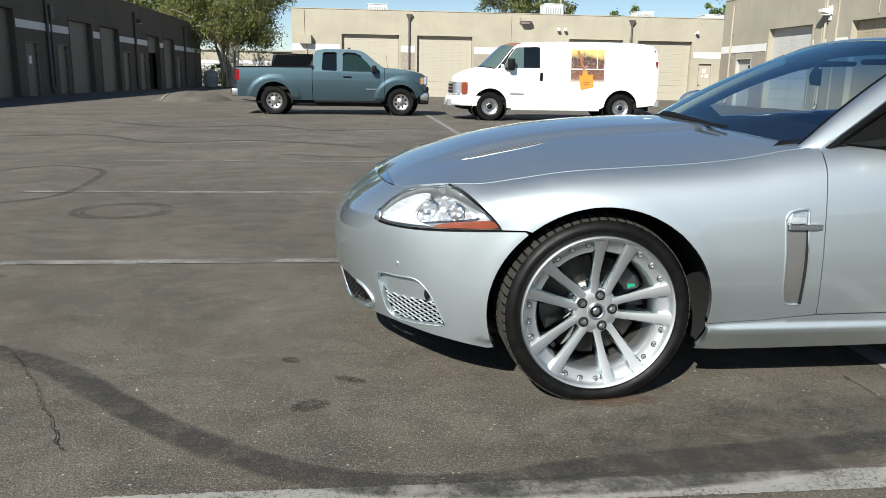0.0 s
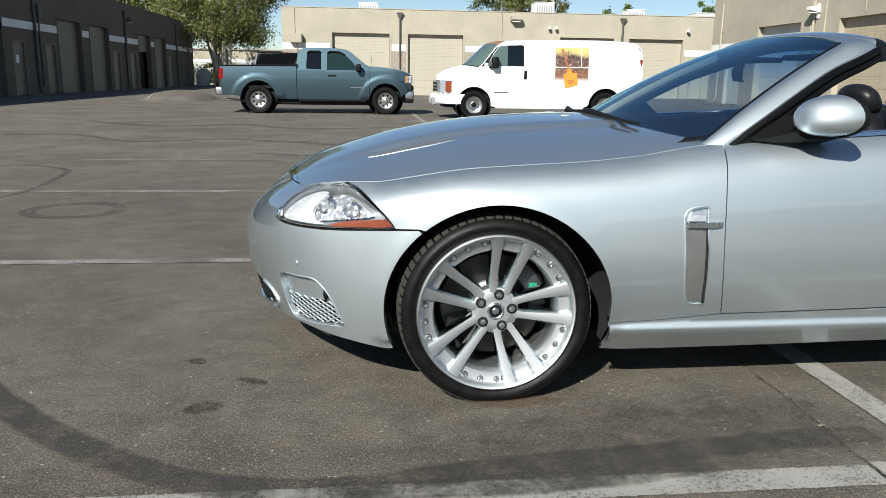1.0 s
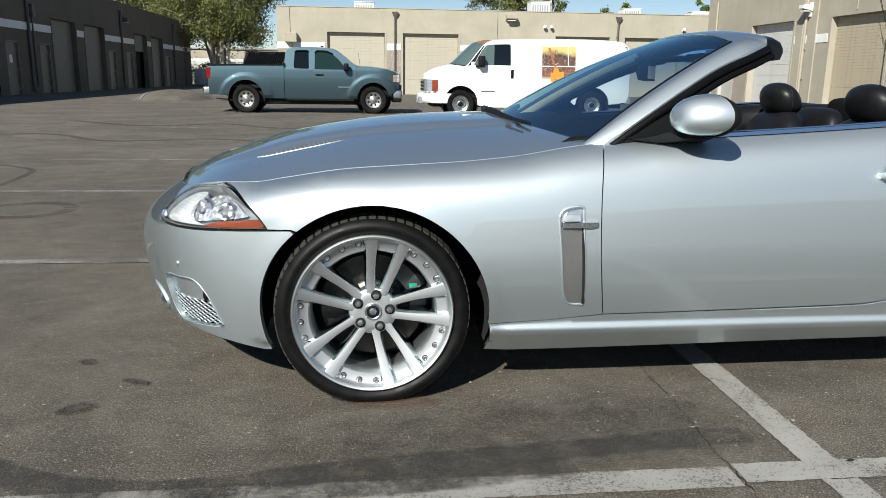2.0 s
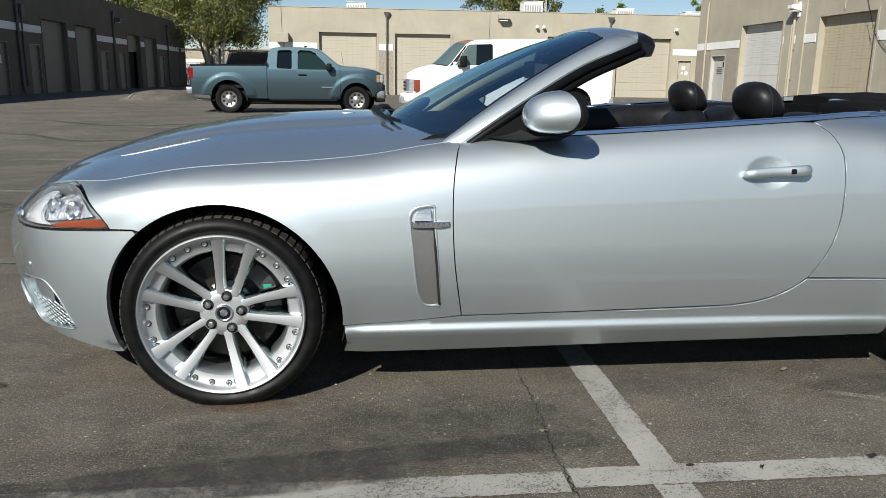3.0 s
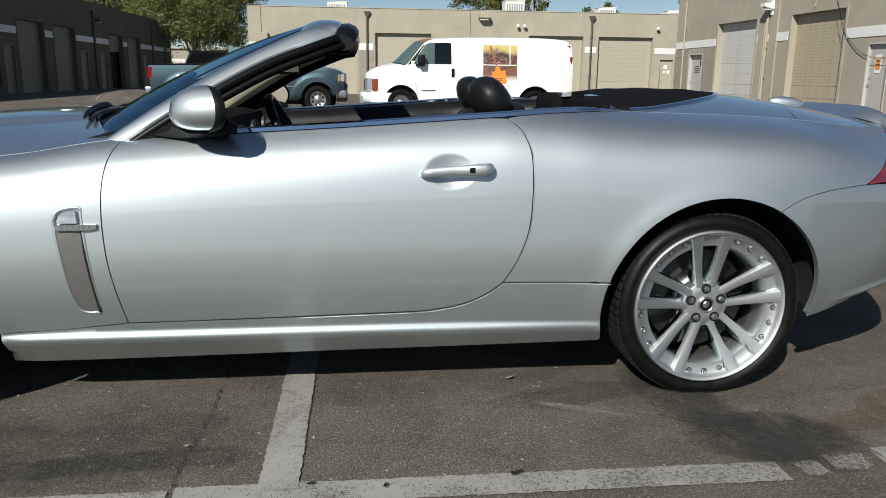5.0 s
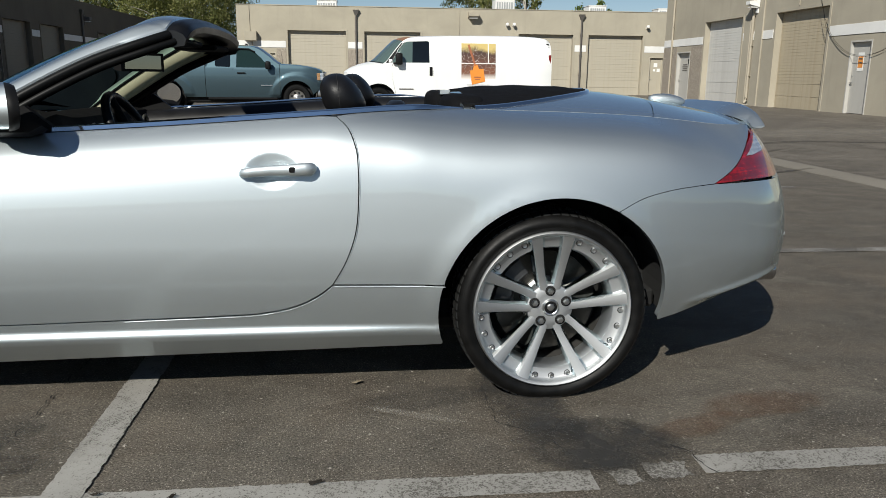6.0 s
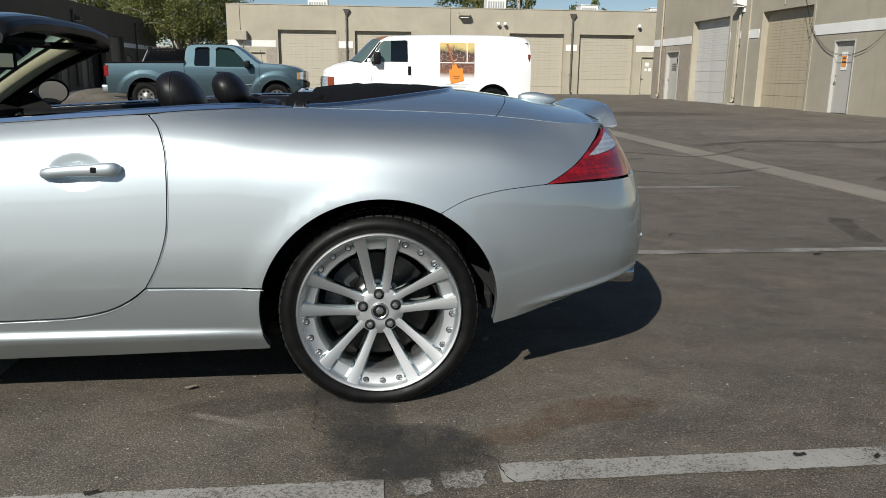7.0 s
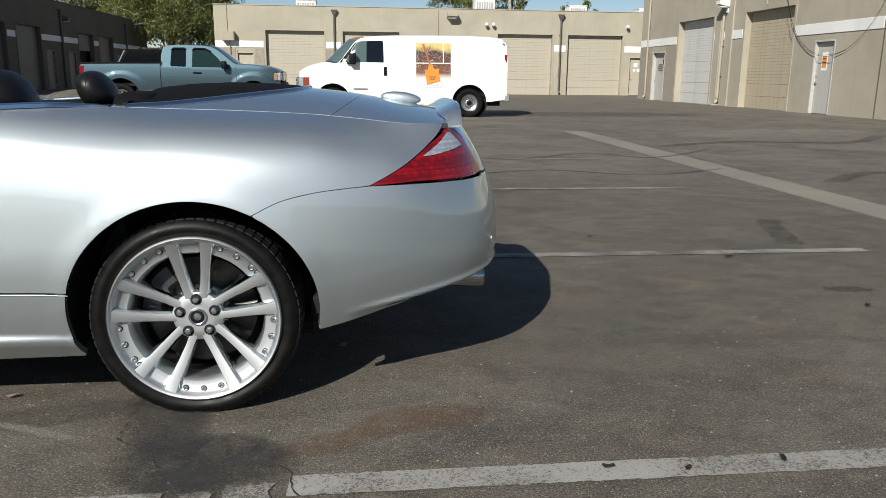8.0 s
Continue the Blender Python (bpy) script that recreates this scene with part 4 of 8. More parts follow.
car = thing("convertible_car", "silver two-door convertible with its roof down, parked on the asphalt", "car", pose(0, CAR_Y, 0))

HEAD_LOW = smoothed([(-2.150, 0.592), (-2.10, 0.586), (-1.98, 0.590), (-1.85, 0.599), (-1.715, 0.607)], 5)
HEAD_REAR = smoothed([(-1.715, 0.607), (-1.733, 0.634), (-1.761, 0.664), (-1.797, 0.691), (-1.840, 0.714), (-1.890, 0.732), (-1.945, 0.7420)], 5)
HEAD_TOP = [(x, z - 0.004) for x, z in top_edge(-1.945, -2.05, 7)] + [(-2.10, 0.700), (-2.128, 0.665), (-2.148, 0.620), (-2.150, 0.592)]
FOG = smoothed([(-2.130, 0.393), (-2.06, 0.404), (-2.005, 0.406), (-1.972, 0.380), (-1.945, 0.335), (-1.925, 0.284), (-1.912, 0.245), (-1.97, 0.236), (-2.05, 0.229), (-2.10, 0.230), (-2.122, 0.262), (-2.130, 0.32)], 4, True)
# nose and front bumper
bump_out = (top_edge(-2.305, -2.05, 16) + [(-2.10, 0.700), (-2.128, 0.665), (-2.148, 0.620), (-2.150, 0.592)] + HEAD_LOW[1:] + [(-1.640, 0.611)]
            + arch(0, 131.2, 200, 16) + [(-1.760, 0.172)] + bottom_edge(-1.77, -2.305, 16))
GRILLE = [(-2.3045, 0.215), (-2.3045, 0.335), (-2.26, 0.335), (-2.205, 0.310), (-2.172, 0.262), (-2.20, 0.238), (-2.265, 0.218)]
bumper = panel("front_bumper", bump_out, car, [FOG, GRILLE], step=0.026, gap=0.0025)
# fender, with the hole for the vent behind the wheel
VENT = smoothed([(-0.744, 0.684), (-0.715, 0.692), (-0.683, 0.691), (-0.680, 0.66), (-0.668, 0.50), (-0.657, 0.354), (-0.668, 0.349), (-0.697, 0.349), (-0.721, 0.366), (-0.738, 0.43), (-0.752, 0.55), (-0.762, 0.64), (-0.759, 0.668)], 3, True)
DOOR_F = smoothed([(-0.575, 0.8925), (-0.600, 0.850), (-0.617, 0.76), (-0.620, 0.63), (-0.609, 0.48), (-0.580, 0.306)], 6)
fender_out = (HEAD_REAR + top_edge(-1.945, -0.575, 27)[1:] + DOOR_F[1:] + [(-0.78, 0.287), (-0.979, 0.277)] + arch(0, -4.0, 129.6, 40) + [(-1.640, 0.6125), (-1.715, 0.610)])
fender = panel("front_wing", fender_out, car, [VENT], step=0.026, skirt=True, gap=0.0016)
DOOR_B = smoothed([(-0.580, 0.306), (-0.2, 0.311), (0.30, 0.322), (0.43, 0.332), (0.52, 0.354), (0.59, 0.390), (0.640, 0.430)], 6)
DOOR_R = smoothed([(0.640, 0.430), (0.685, 0.51), (0.718, 0.61), (0.728, 0.73), (0.726, 0.83), (0.717, 0.88), (0.694, 0.93), (0.655, 0.9645)], 6)
door = panel("door", DOOR_F + DOOR_B[1:] + DOOR_R[1:] + top_edge(0.655, -0.575, 22)[1:-1], car, step=0.026, skirt=True, fine=(0.35, 0.565, 0.725, 0.869, 0.006))
skirt_out = ([(-0.979, 0.2765), (-0.78, 0.2865)] + [(x, z - 0.004) for x, z in DOOR_B] + [(1.007, 0.424)] + arch(1, 165, 198, 12) + bottom_edge(0.998, -0.985, 14) + [(-0.972, 0.20)])
skirt = panel("side_skirt", skirt_out, car, step=0.02, skirt=True, gap=0.0015)
TAIL_F = [(2.345, 0.912), (2.215, 0.862), (2.075, 0.800), (1.940, 0.744)]
BUMP_S = smoothed([(1.940, 0.744), (1.85, 0.739), (1.76, 0.730), (1.66, 0.708), (1.572, 0.668)], 5)
quarter_out = ([(0.640, 0.430)] + DOOR_R[1:] + top_edge(0.655, 2.345, 36)[1:] + TAIL_F[1:] + BUMP_S[1:] + arch(1, 61, 164.5, 30) + [(1.0, 0.4265)])
quarter = panel("rear_wing", quarter_out, car, step=0.026, gap=0.0014)
rear_out = (BUMP_S + arch(1, 59.5, -6.5, 24) + bottom_edge(1.782, 2.472, 22) + [(2.472, 0.735)] + [(2.40, 0.735), (2.31, 0.735), (2.2, 0.738), (2.1, 0.741), (1.940, 0.744)])
rear_bumper = panel("rear_bumper", rear_out, car, step=0.018, gap=0.0008, fine=(1.87, 2.44, 0.30, 0.43, 0.009))
tail_out = TAIL_F[::-1] + [(2.385, 0.905), (2.402, 0.87), (2.405, 0.75)] + [(2.36, 0.742), (2.31, 0.742), (2.2, 0.745), (2.1, 0.748)]
tail_lamp = panel("tail_lamp", tail_out, car, step=0.03, material=RED_LENS, label="red wrap-round tail lamp", gap=0.0015, flange=0.03)
panel("tail_lamp_lens", [(2.150, 0.822), (2.330, 0.898), (2.35, 0.896), (2.372, 0.845), (2.30, 0.832), (2.20, 0.820)], car, step=0.03, material=CLEAR_LENS, label="pale reversing lens in the tail lamp", gap=0.004, flange=0.006, lift=0.0022)
panel("boot_rear_panel", [(2.405, 0.745), (2.402, 0.87), (2.385, 0.915)] + top_edge(2.385, 2.472, 8)[1:] + [(2.472, 0.74)], car, step=0.04, gap=0.002)


# bonnet and rear deck: stretched between the two top edges
def edge_point(u):
    return body(u, Z_TOP(u))


BONNET_Z = spline([(-2.12, 0.714), (-2.07, 0.744), (-1.94, 0.795), (-1.76, 0.845), (-1.57, 0.886), (-1.32, 0.922), (-1.06, 0.940), (-0.60, 0.945)])
DECK_Z = spline([(0.8, 1.02), (1.1, 1.035), (1.4, 1.05), (1.7, 1.04), (1.9, 1.018), (2.1, 0.985), (2.3, 0.955)])


def deck_patch(ua, ub, nu, ns, height, power, back=lambda x: 0.0, margin=0.004, s_end=1.0, bulge=0.0):
    rows = []
    for i in range(nu + 1):
        u = ua + (ub - ua) * i / nu
        e = edge_point(u)
        half = abs(e.y) - margin
        row = []
        for j in range(ns + 1):
            s = s_end * j / ns
            y = half * (1 - s)
            x = e.x + back(e.x) * (1 - (1 - s) ** 2)
            zc = height(x)
            z = e.z + (zc - e.z) * (1 - (1 - s) ** power)
            if bulge:
                q = max(0.0, min(1.0, (0.385 - y) / 0.09))
                z += bulge * q * q * (3 - 2 * q) * max(0.0, min(1.0, (x + 2.06) / 0.35))
            row.append((x, y, z))
        rows.append(row)
    return rows


def patch_mesh(rows, both=True, thick=0.018):
    bm = bmesh.new()
    def grid(sign):
        vs = [[bm.verts.new((x, sign * y, z)) for x, y, z in row] for row in rows]
        for i in range(len(vs) - 1):
            for j in range(len(vs[0]) - 1):
                q = (vs[i][j], vs[i + 1][j], vs[i + 1][j + 1], vs[i][j + 1])
                bm.faces.new(q if sign < 0 else q[::-1])
        return vs
    grid(-1)
    if both:
        grid(1)
        bmesh.ops.remove_doubles(bm, verts=bm.verts, dist=1e-5)
    rim = [e for e in bm.edges if e.is_boundary]
    if thick:
        r = bmesh.ops.extrude_edge_only(bm, edges=rim)
        for v in [g for g in r["geom"] if isinstance(g, bmesh.types.BMVert)]:
            v.co.z -= thick
    return bm


sweep = lambda x: -0.235 * max(0.0, min(1.0, (x + 1.5) / 0.9)) ** 2 - 0.03 * max(0.0, min(1.0, (-1.95 - x) / 0.1))
SEAM_U = u_of(-2.165)
rows = deck_patch(U0, SEAM_U - 0.0035, 24, 26, BONNET_Z, 1.75, sweep, bulge=0.014)
part("nose_panel", patch_mesh(rows), SILVER, car, smooth=50)
rows = deck_patch(SEAM_U + 0.0035, u_of(-0.60), 70, 26, BONNET_Z, 1.75, sweep, bulge=0.014)
bonnet = part("bonnet", patch_mesh(rows), SILVER, car, smooth=50)
BOOT_X = 1.905
SEAM_X = edge_point(u_of(BOOT_X)).x
bow = lambda x: 0.11 * max(0.0, min(1.0, (x - 1.35) / (SEAM_X - 1.35))) ** 2
deck_bm = patch_mesh(deck_patch(u_of(1.08), u_of(1.665), 26, 16, DECK_Z, 1.9, bow, s_end=0.72))
merge(deck_bm, patch_mesh(deck_patch(u_of(1.665), u_of(BOOT_X) - 0.0018, 10, 22, DECK_Z, 1.9, bow)))
deck = part("rear_deck", deck_bm, SILVER, car, smooth=50)
rows = deck_patch(u_of(BOOT_X) + 0.0018, U1 - 0.01, 40, 20, DECK_Z, 1.9, lambda x: 0.11 * max(0.0, min(1.0, (2.3 - x) / (2.3 - SEAM_X))) ** 2)
boot = part("boot_lid", patch_mesh(rows), SILVER, car, smooth=50)


BRIGHT = simple("grey_lamp_housing", (0.36, 0.37, 0.375), 0.35, 0.5)
BOWL = chrome_bowl()
FLUTED = ribbed_lens("fluted_white_reflector", (0.86, 0.87, 0.88), (0.62, 0.64, 0.66), 0.35)
# nose openings
part("bumper_core", box(-2.270, -2.20, -0.03, 0.03, 0.36, 0.53, 0.01), BLACK, car)
panel("grille_backing", [(-2.3045, 0.205), (-2.3045, 0.345), (-2.26, 0.345), (-2.195, 0.315), (-2.160, 0.255), (-2.20, 0.228), (-2.265, 0.208)], car, step=0.04, material=DARK, lift=-0.03, flange=0.002)
panel("fog_recess", inset(FOG, -0.012), car, step=0.04, material=DARK, lift=-0.055, flange=-0.048)
FOG_TOP = [(-2.130, 0.395), (-2.06, 0.405), (-2.005, 0.407), (-1.972, 0.382), (-1.943, 0.337), (-1.936, 0.318), (-1.99, 0.322), (-2.04, 0.316), (-2.122, 0.318)]
panel("fog_scoop", smoothed(FOG_TOP, 3, True), car, step=0.02, lift=-0.018, flange=0.03, gap=0.001)
both_lip = tube([body(u_of(x), z) for x, z in densify(FOG, 0.03)], 0.0024, 8, closed=True)


def on_body(x, z, lift):
    u = u_of(x)
    return body(u, z) + body_normal(u, z) * lift


def both_sides(name, bm, material, parent, label="", smooth=None):
    """Links a part and its mirror twin."""
    far = bm.copy()
    for v in far.verts:
        v.co.y = -v.co.y
    bmesh.ops.reverse_faces(far, faces=far.faces)
    a = part(name, bm, material, parent, label, smooth)
    part(name, far, material, parent, label, smooth)
    return a


# rolled panel edges that catch the sun
for run in ([(x + 0.0030, z) for x, z in DOOR_R[1:-1]], [(x, z - 0.0062) for x, z in DOOR_B[8:]], [(0.645 + 0.36 * i / 8, 0.4225 - 0.003 * i / 8) for i in range(9)]):
    both_sides("rolled_edge", tube([on_body(x, z, 0.0002) for x, z in run], 0.0019, 6), SILVER, car, smooth=60)

mesh_bm = bmesh.new()
for k in range(-6, 14):
    for slope in (1, -1):
        run = []
        for i in range(15):
            x = -2.125 + 0.215 * i / 14
            z = 0.235 + slope * (x + 2.0) * 0.55 + k * 0.0175 - 0.02
            lim = 0.326 - 0.012 * (x + 2.1)
            if 0.232 < z < lim and inside((x, z), FOG):
                run.append(on_body(x, z, -0.016))
        if len(run) > 1:
            tube(run, 0.0032, 5, mesh_bm)
both_sides("fog_surround", both_lip, SILVER, car, smooth=60)
blade_bm = tube([body(u_of(x), z) for x, z in smoothed([(-2.225, 0.325), (-2.19, 0.305), (-2.168, 0.262), (-2.185, 0.232), (-2.21, 0.226)], 4)], [0.003] + [0.008] * 15 + [0.003], 8)
both_sides("grille_blade", blade_bm, SILVER, car, "silver end of the lower grille", 60)
both_sides("fog_grille", mesh_bm, SILVER, car, "silver diamond mesh")
mesh_bm = bmesh.new()
for k in range(-4, 9):
    for slope in (1, -1):
        run = []
        for i in range(15):
            u = U0 + 0.005 + (u_of(-2.165) - U0) * i / 14
            z = 0.27 + slope * (u - U0 - 0.2) * 0.55 + k * 0.02 - 0.05
            x = float(np.interp(u, _TU, _TX))
            if inside((x, z), GRILLE):
                run.append(body(u, z) - body_normal(u, z) * 0.012)
        if len(run) > 1:
            tube(run, 0.0032, 5, mesh_bm)
both_sides("lower_grille", mesh_bm, BLACK, car, "dark diamond mesh")
hook = bmesh.new()
bmesh.ops.create_uvsphere(hook, u_segments=14, v_segments=10, radius=1.0, matrix=Matrix.LocRotScale(on_body(-1.972, 0.352, -0.012), Euler((0, 0, 0.4)), (0.010, 0.012, 0.024)))
both_sides("fog_lamp", hook, BLACK, car, "small black lamp eye", 60)
for x, z in ((-2.062, 0.452), (2.395, 0.50)):
    p, n = on_body(x, z, 0.0), body_normal(u_of(x), z)
    both_sides("parking_sensor", cyl(p - n * 0.004, p + n * 0.0042, 0.0090, 0.0080, 16), SILVER, car, smooth=40)

# headlamps
HEAD = HEAD_LOW + HEAD_REAR[1:] + HEAD_TOP[1:-1]
panel("headlamp_housing", inset([(x, z) for x, z in HEAD], 0.004), car, step=0.03, material=BRIGHT, lift=-0.05, flange=-0.045)
panel("headlamp_bowl", smoothed([(-2.02, 0.618), (-2.03, 0.664), (-1.985, 0.716), (-1.925, 0.728), (-1.862, 0.708), (-1.815, 0.668), (-1.808, 0.646), (-1.90, 0.632)], 4, True), car, step=0.02, material=BOWL, lift=-0.036, flange=0.004, label="bright reflector bowl")
panel("front_reflector", smoothed([(-2.140, 0.603), (-2.128, 0.650), (-2.095, 0.690), (-2.045, 0.716), (-1.995, 0.716), (-2.022, 0.664), (-2.006, 0.622), (-1.95, 0.606), (-2.05, 0.600)], 4, True), car, step=0.02, material=FLUTED, lift=-0.020, flange=0.012, label="white fluted reflector")
panel("indicator_reflector", smoothed([(-1.95, 0.602), (-1.90, 0.626), (-1.82, 0.636), (-1.752, 0.640), (-1.733, 0.614), (-1.84, 0.606)], 4, True), car, step=0.03, material=AMBER, lift=-0.012, flange=0.02, label="amber side reflector")
for x, z, r in ((-1.985, 0.676, 0.036), (-1.885, 0.672, 0.034)):
    p, n = on_body(x, z, -0.046), Vector((-0.55, -0.83, 0.05)).normalized()
    turn = Matrix.Translation(p) @ n.to_track_quat("Z", "Y").to_matrix().to_4x4()
    bm = lathe([(r * 1.12, 0.0), (r * 1.1, 0.012), (r, 0.015), (r * 0.94, 0.008), (r * 0.6, -0.010), (r * 0.2, -0.014), (0.0005, -0.014)], (0, 0, 0), "z", 28)
    bmesh.ops.transform(bm, matrix=turn, verts=bm.verts)
    both_sides("projector_bowl", bm, CHROME, car, "chrome projector bowl", 40)
    bm = lathe([(0.0005, 0.022), (r * 0.5, 0.019), (r * 0.85, 0.013), (r * 0.96, 0.007)], (0, 0, 0), "z", 20)
    bmesh.ops.transform(bm, matrix=turn, verts=bm.verts)
    both_sides("projector_lens", bm, LENS, car, "round clear projector lens", 60)
    bm = cyl((0, 0, -0.012), (0, 0, 0.010), 0.006, 0.004, 10)
    bmesh.ops.transform(bm, matrix=turn, verts=bm.verts)
    both_sides("bulb", bm, CLEAR_LENS, car, "small glass bulb", 60)
# chrome bead added to give the clear lens corner its sky reflection
tip = bmesh.new()
bmesh.ops.create_uvsphere(tip, u_segments=20, v_segments=12, radius=1.0, matrix=Matrix.LocRotScale(on_body(-2.142, 0.612, -0.004), Euler((0, 0.25, 0.9)), (0.012, 0.008, 0.022)))
both_sides("lens_sky_bead", tip, CHROME, car, "chrome bead giving the lens corner its sky reflection", 180)
rim_bm = tube([on_body(x, z, -0.002) for x, z in densify(inset(HEAD, 0.001), 0.03)], 0.0010, 6, closed=True)
both_sides("headlamp_seal", rim_bm, BLACK, car)
panel("headlamp_lens", HEAD, car, step=0.026, material=LENS, flange=0.004, gap=0.003, label="clear swept-back headlamp lens")

# side vent behind the front wheel
panel("vent_backing", inset(VENT, -0.01), car, step=0.03, lift=-0.0075, flange=0.002)
blade = bmesh.new()
zs = [0.352 + (0.622 - 0.352) * i / 12 for i in range(13)]
cols = []
for z in zs:
    xl = float(np.interp(z, [0.352, 0.366, 0.43, 0.55, 0.65], [-0.698, -0.718, -0.736, -0.750, -0.759]))
    xr = float(np.interp(z, [0.352, 0.62], [-0.659, -0.684]))
    cols.append([blade.verts.new(on_body(xl + (xr - xl) * q, z, -0.0005 - 0.003 * q ** 1.5)) for q in (0.0, 0.25, 0.5, 0.75, 1.0)])
for a, b in zip(cols, cols[1:]):
    for k in range(4):
        blade.faces.new((a[k], a[k + 1], b[k + 1], b[k]))
bmesh.ops.solidify(blade, geom=blade.faces[:], thickness=0.003)
gap_line = tube([on_body(float(np.interp(z, [0.352, 0.62], [-0.657, -0.682])), z, -0.002) for z in zs], [0.006] * 10 + [0.005, 0.004, 0.003], 6)
both_sides("vent_slot", gap_line, DARK, car, "dark slot beside the vent blade")
both_sides("vent_blade", blade, VENT_GREY, car, "grey vent blade", 40)
vent_rim = tube([on_body(x, z, -0.0025) for x, z in densify(VENT, 0.02)], 0.0055, 8, closed=True)
both_sides("vent_rim", vent_rim, SILVER, car, smooth=60)
lamp = bmesh.new()
pts = [(-0.746, 0.645), (-0.745, 0.662), (-0.733, 0.678), (-0.712, 0.684), (-0.694, 0.684), (-0.690, 0.645)]
lo = [lamp.verts.new(on_body(x, z, -0.01)) for x, z in pts]
hi = [lamp.verts.new(on_body(x * 0.96 - 0.0288, z * 0.96 + 0.0266, 0.006)) for x, z in pts]
lamp.faces.new(hi)
for i in range(len(pts)):
    lamp.faces.new((lo[i], lo[(i + 1) % len(pts)], hi[(i + 1) % len(pts)], hi[i]))
both_sides("side_repeater", lamp, CLEAR_LENS, car, "clear ribbed side repeater lamp")
bar = bmesh.new()
pts = [(-0.754, 0.626), (-0.753, 0.643), (-0.632, 0.644), (-0.634, 0.630), (-0.66, 0.625)]
lo = [bar.verts.new(on_body(x, z, -0.004)) for x, z in pts]
hi = [bar.verts.new(on_body(x, z - 0.002, 0.011)) for x, z in pts]
bar.faces.new(hi)
for i in range(len(pts)):
    bar.faces.new((lo[i], lo[(i + 1) % len(pts)], hi[(i + 1) % len(pts)], hi[i]))
bmesh.ops.bevel(bar, geom=bar.edges[:], offset=0.0015, segments=1, affect="EDGES")
both_sides("name_bar", bar, DULL_CHROME, car, "satin chrome bar")
for i in range(6):
    p = on_body(-0.735 + 0.0165 * i, 0.6345, 0.0115)
    both_sides("raised_mark", box(p.x - 0.0045, p.x + 0.0045, p.y - 0.001, p.y + 0.001, p.z - 0.0045, p.z + 0.0045, 0.0008), CHROME, car)

# bonnet louvres
lv = bmesh.new()
n_l = 18
def bonnet_point(x, yl, lift):
    u = u_of(x)
    for _ in range(4):
        u += x - edge_point(u).x
    e = edge_point(u)
    half = abs(e.y) - 0.004
    s = 1 - yl / half
    zc = BONNET_Z(x)
    z = e.z + (zc - e.z) * (1 - (1 - s) ** 1.75)
    q = max(0.0, min(1.0, (0.385 - yl) / 0.09))
    z += 0.014 * q * q * (3 - 2 * q) * max(0.0, min(1.0, (x + 2.06) / 0.35))
    return Vector((x, -yl, z + lift))
ring = smoothed([(-1.80, 0.404), (-1.70, 0.424), (-1.56, 0.426), (-1.475, 0.402), (-1.53, 0.380), (-1.64, 0.377), (-1.74, 0.386)], 5, True)
frame_bm = tube([bonnet_point(x, y, -0.0005) for x, y in ring], 0.0022, 6, closed=True)
both_sides("bonnet_vent_frame", frame_bm, SILVER, car, smooth=60)
plate = bmesh.new()
plate.faces.new([plate.verts.new(bonnet_point(x, y, 0.002)) for x, y in ring])
bmesh.ops.triangulate(plate, faces=plate.faces[:])
both_sides("bonnet_vent_mesh", plate, VENT_MESH, car, "grey vent mesh")
for i in range(n_l):
    x = -1.80 + 0.30 * i / (n_l - 1)
    ys = [y for y in np.arange(0.368, 0.435, 0.003) if inside((x, y), ring)]
    if len(ys) > 2:
        tube([bonnet_point(x - 0.004, ys[0], 0.0015), bonnet_point(x + 0.004, ys[-1], 0.0015)], 0.0026, 5, lv)
both_sides("bonnet_vent_slat", lv, SILVER, car, "silver louvre slats")
nz = bmesh.new()
bmesh.ops.create_uvsphere(nz, u_segments=12, v_segments=8, radius=1.0, matrix=Matrix.LocRotScale(bonnet_point(-0.97, 0.14, 0.001), None, (0.030, 0.012, 0.0045)))
both_sides("washer_jet", nz, SILVER, car, smooth=60)


SEAL = simple("black_seal_rubber", (0.0025, 0.0025, 0.0025), 0.45)
SEAL.node_tree.nodes["Principled BSDF"].inputs["Specular IOR Level"].default_value = 0.2
HEADER = simple("black_header_trim", (0.005, 0.005, 0.0055), 0.35, 0.0, 0.08, 60.0)


# windscreen, its frame and the header
def glass_point(a, b):
    q = 1 - abs(a) ** 2.5
    lo_ = Vector((-0.628 - 0.178 * q, 0.728 * a, 0.892 + 0.036 * q))
    hi_ = Vector((-0.028 + 0.010 * q, 0.515 * a, 1.244 + 0.048 * q))
    p = lo_.lerp(hi_, b)
    bulge = 0.034 * 4 * b * (1 - b)
    return p + Vector((-0.5, 0, 0.86)) * bulge * (0.5 + 0.5 * q)


gl = bmesh.new()
vs = [[gl.verts.new(glass_point(-1 + 2 * i / 28, j / 16)) for j in range(17)] for i in range(29)]
for i in range(28):
    for j in range(16):
        gl.faces.new((vs[i][j], vs[i + 1][j], vs[i + 1][j + 1], vs[i][j + 1]))
windscreen = part("windscreen", gl, GLASS, car, "clear raked windscreen", smooth=180)
windscreen.visible_shadow = False
OUT_SIDE = smoothed([(-0.610, 0.775, 0.855), (-0.555, 0.770, 0.897), (-0.42, 0.742, 0.985), (-0.28, 0.698, 1.070), (-0.139, 0.645, 1.146), (0.0, 0.598, 1.202), (0.088, 0.552, 1.236)], 5)
OUT_TOP = smoothed([(0.088, -0.552, 1.236), (0.104, -0.50, 1.268), (0.106, -0.30, 1.290), (0.102, 0.0, 1.298)], 5)
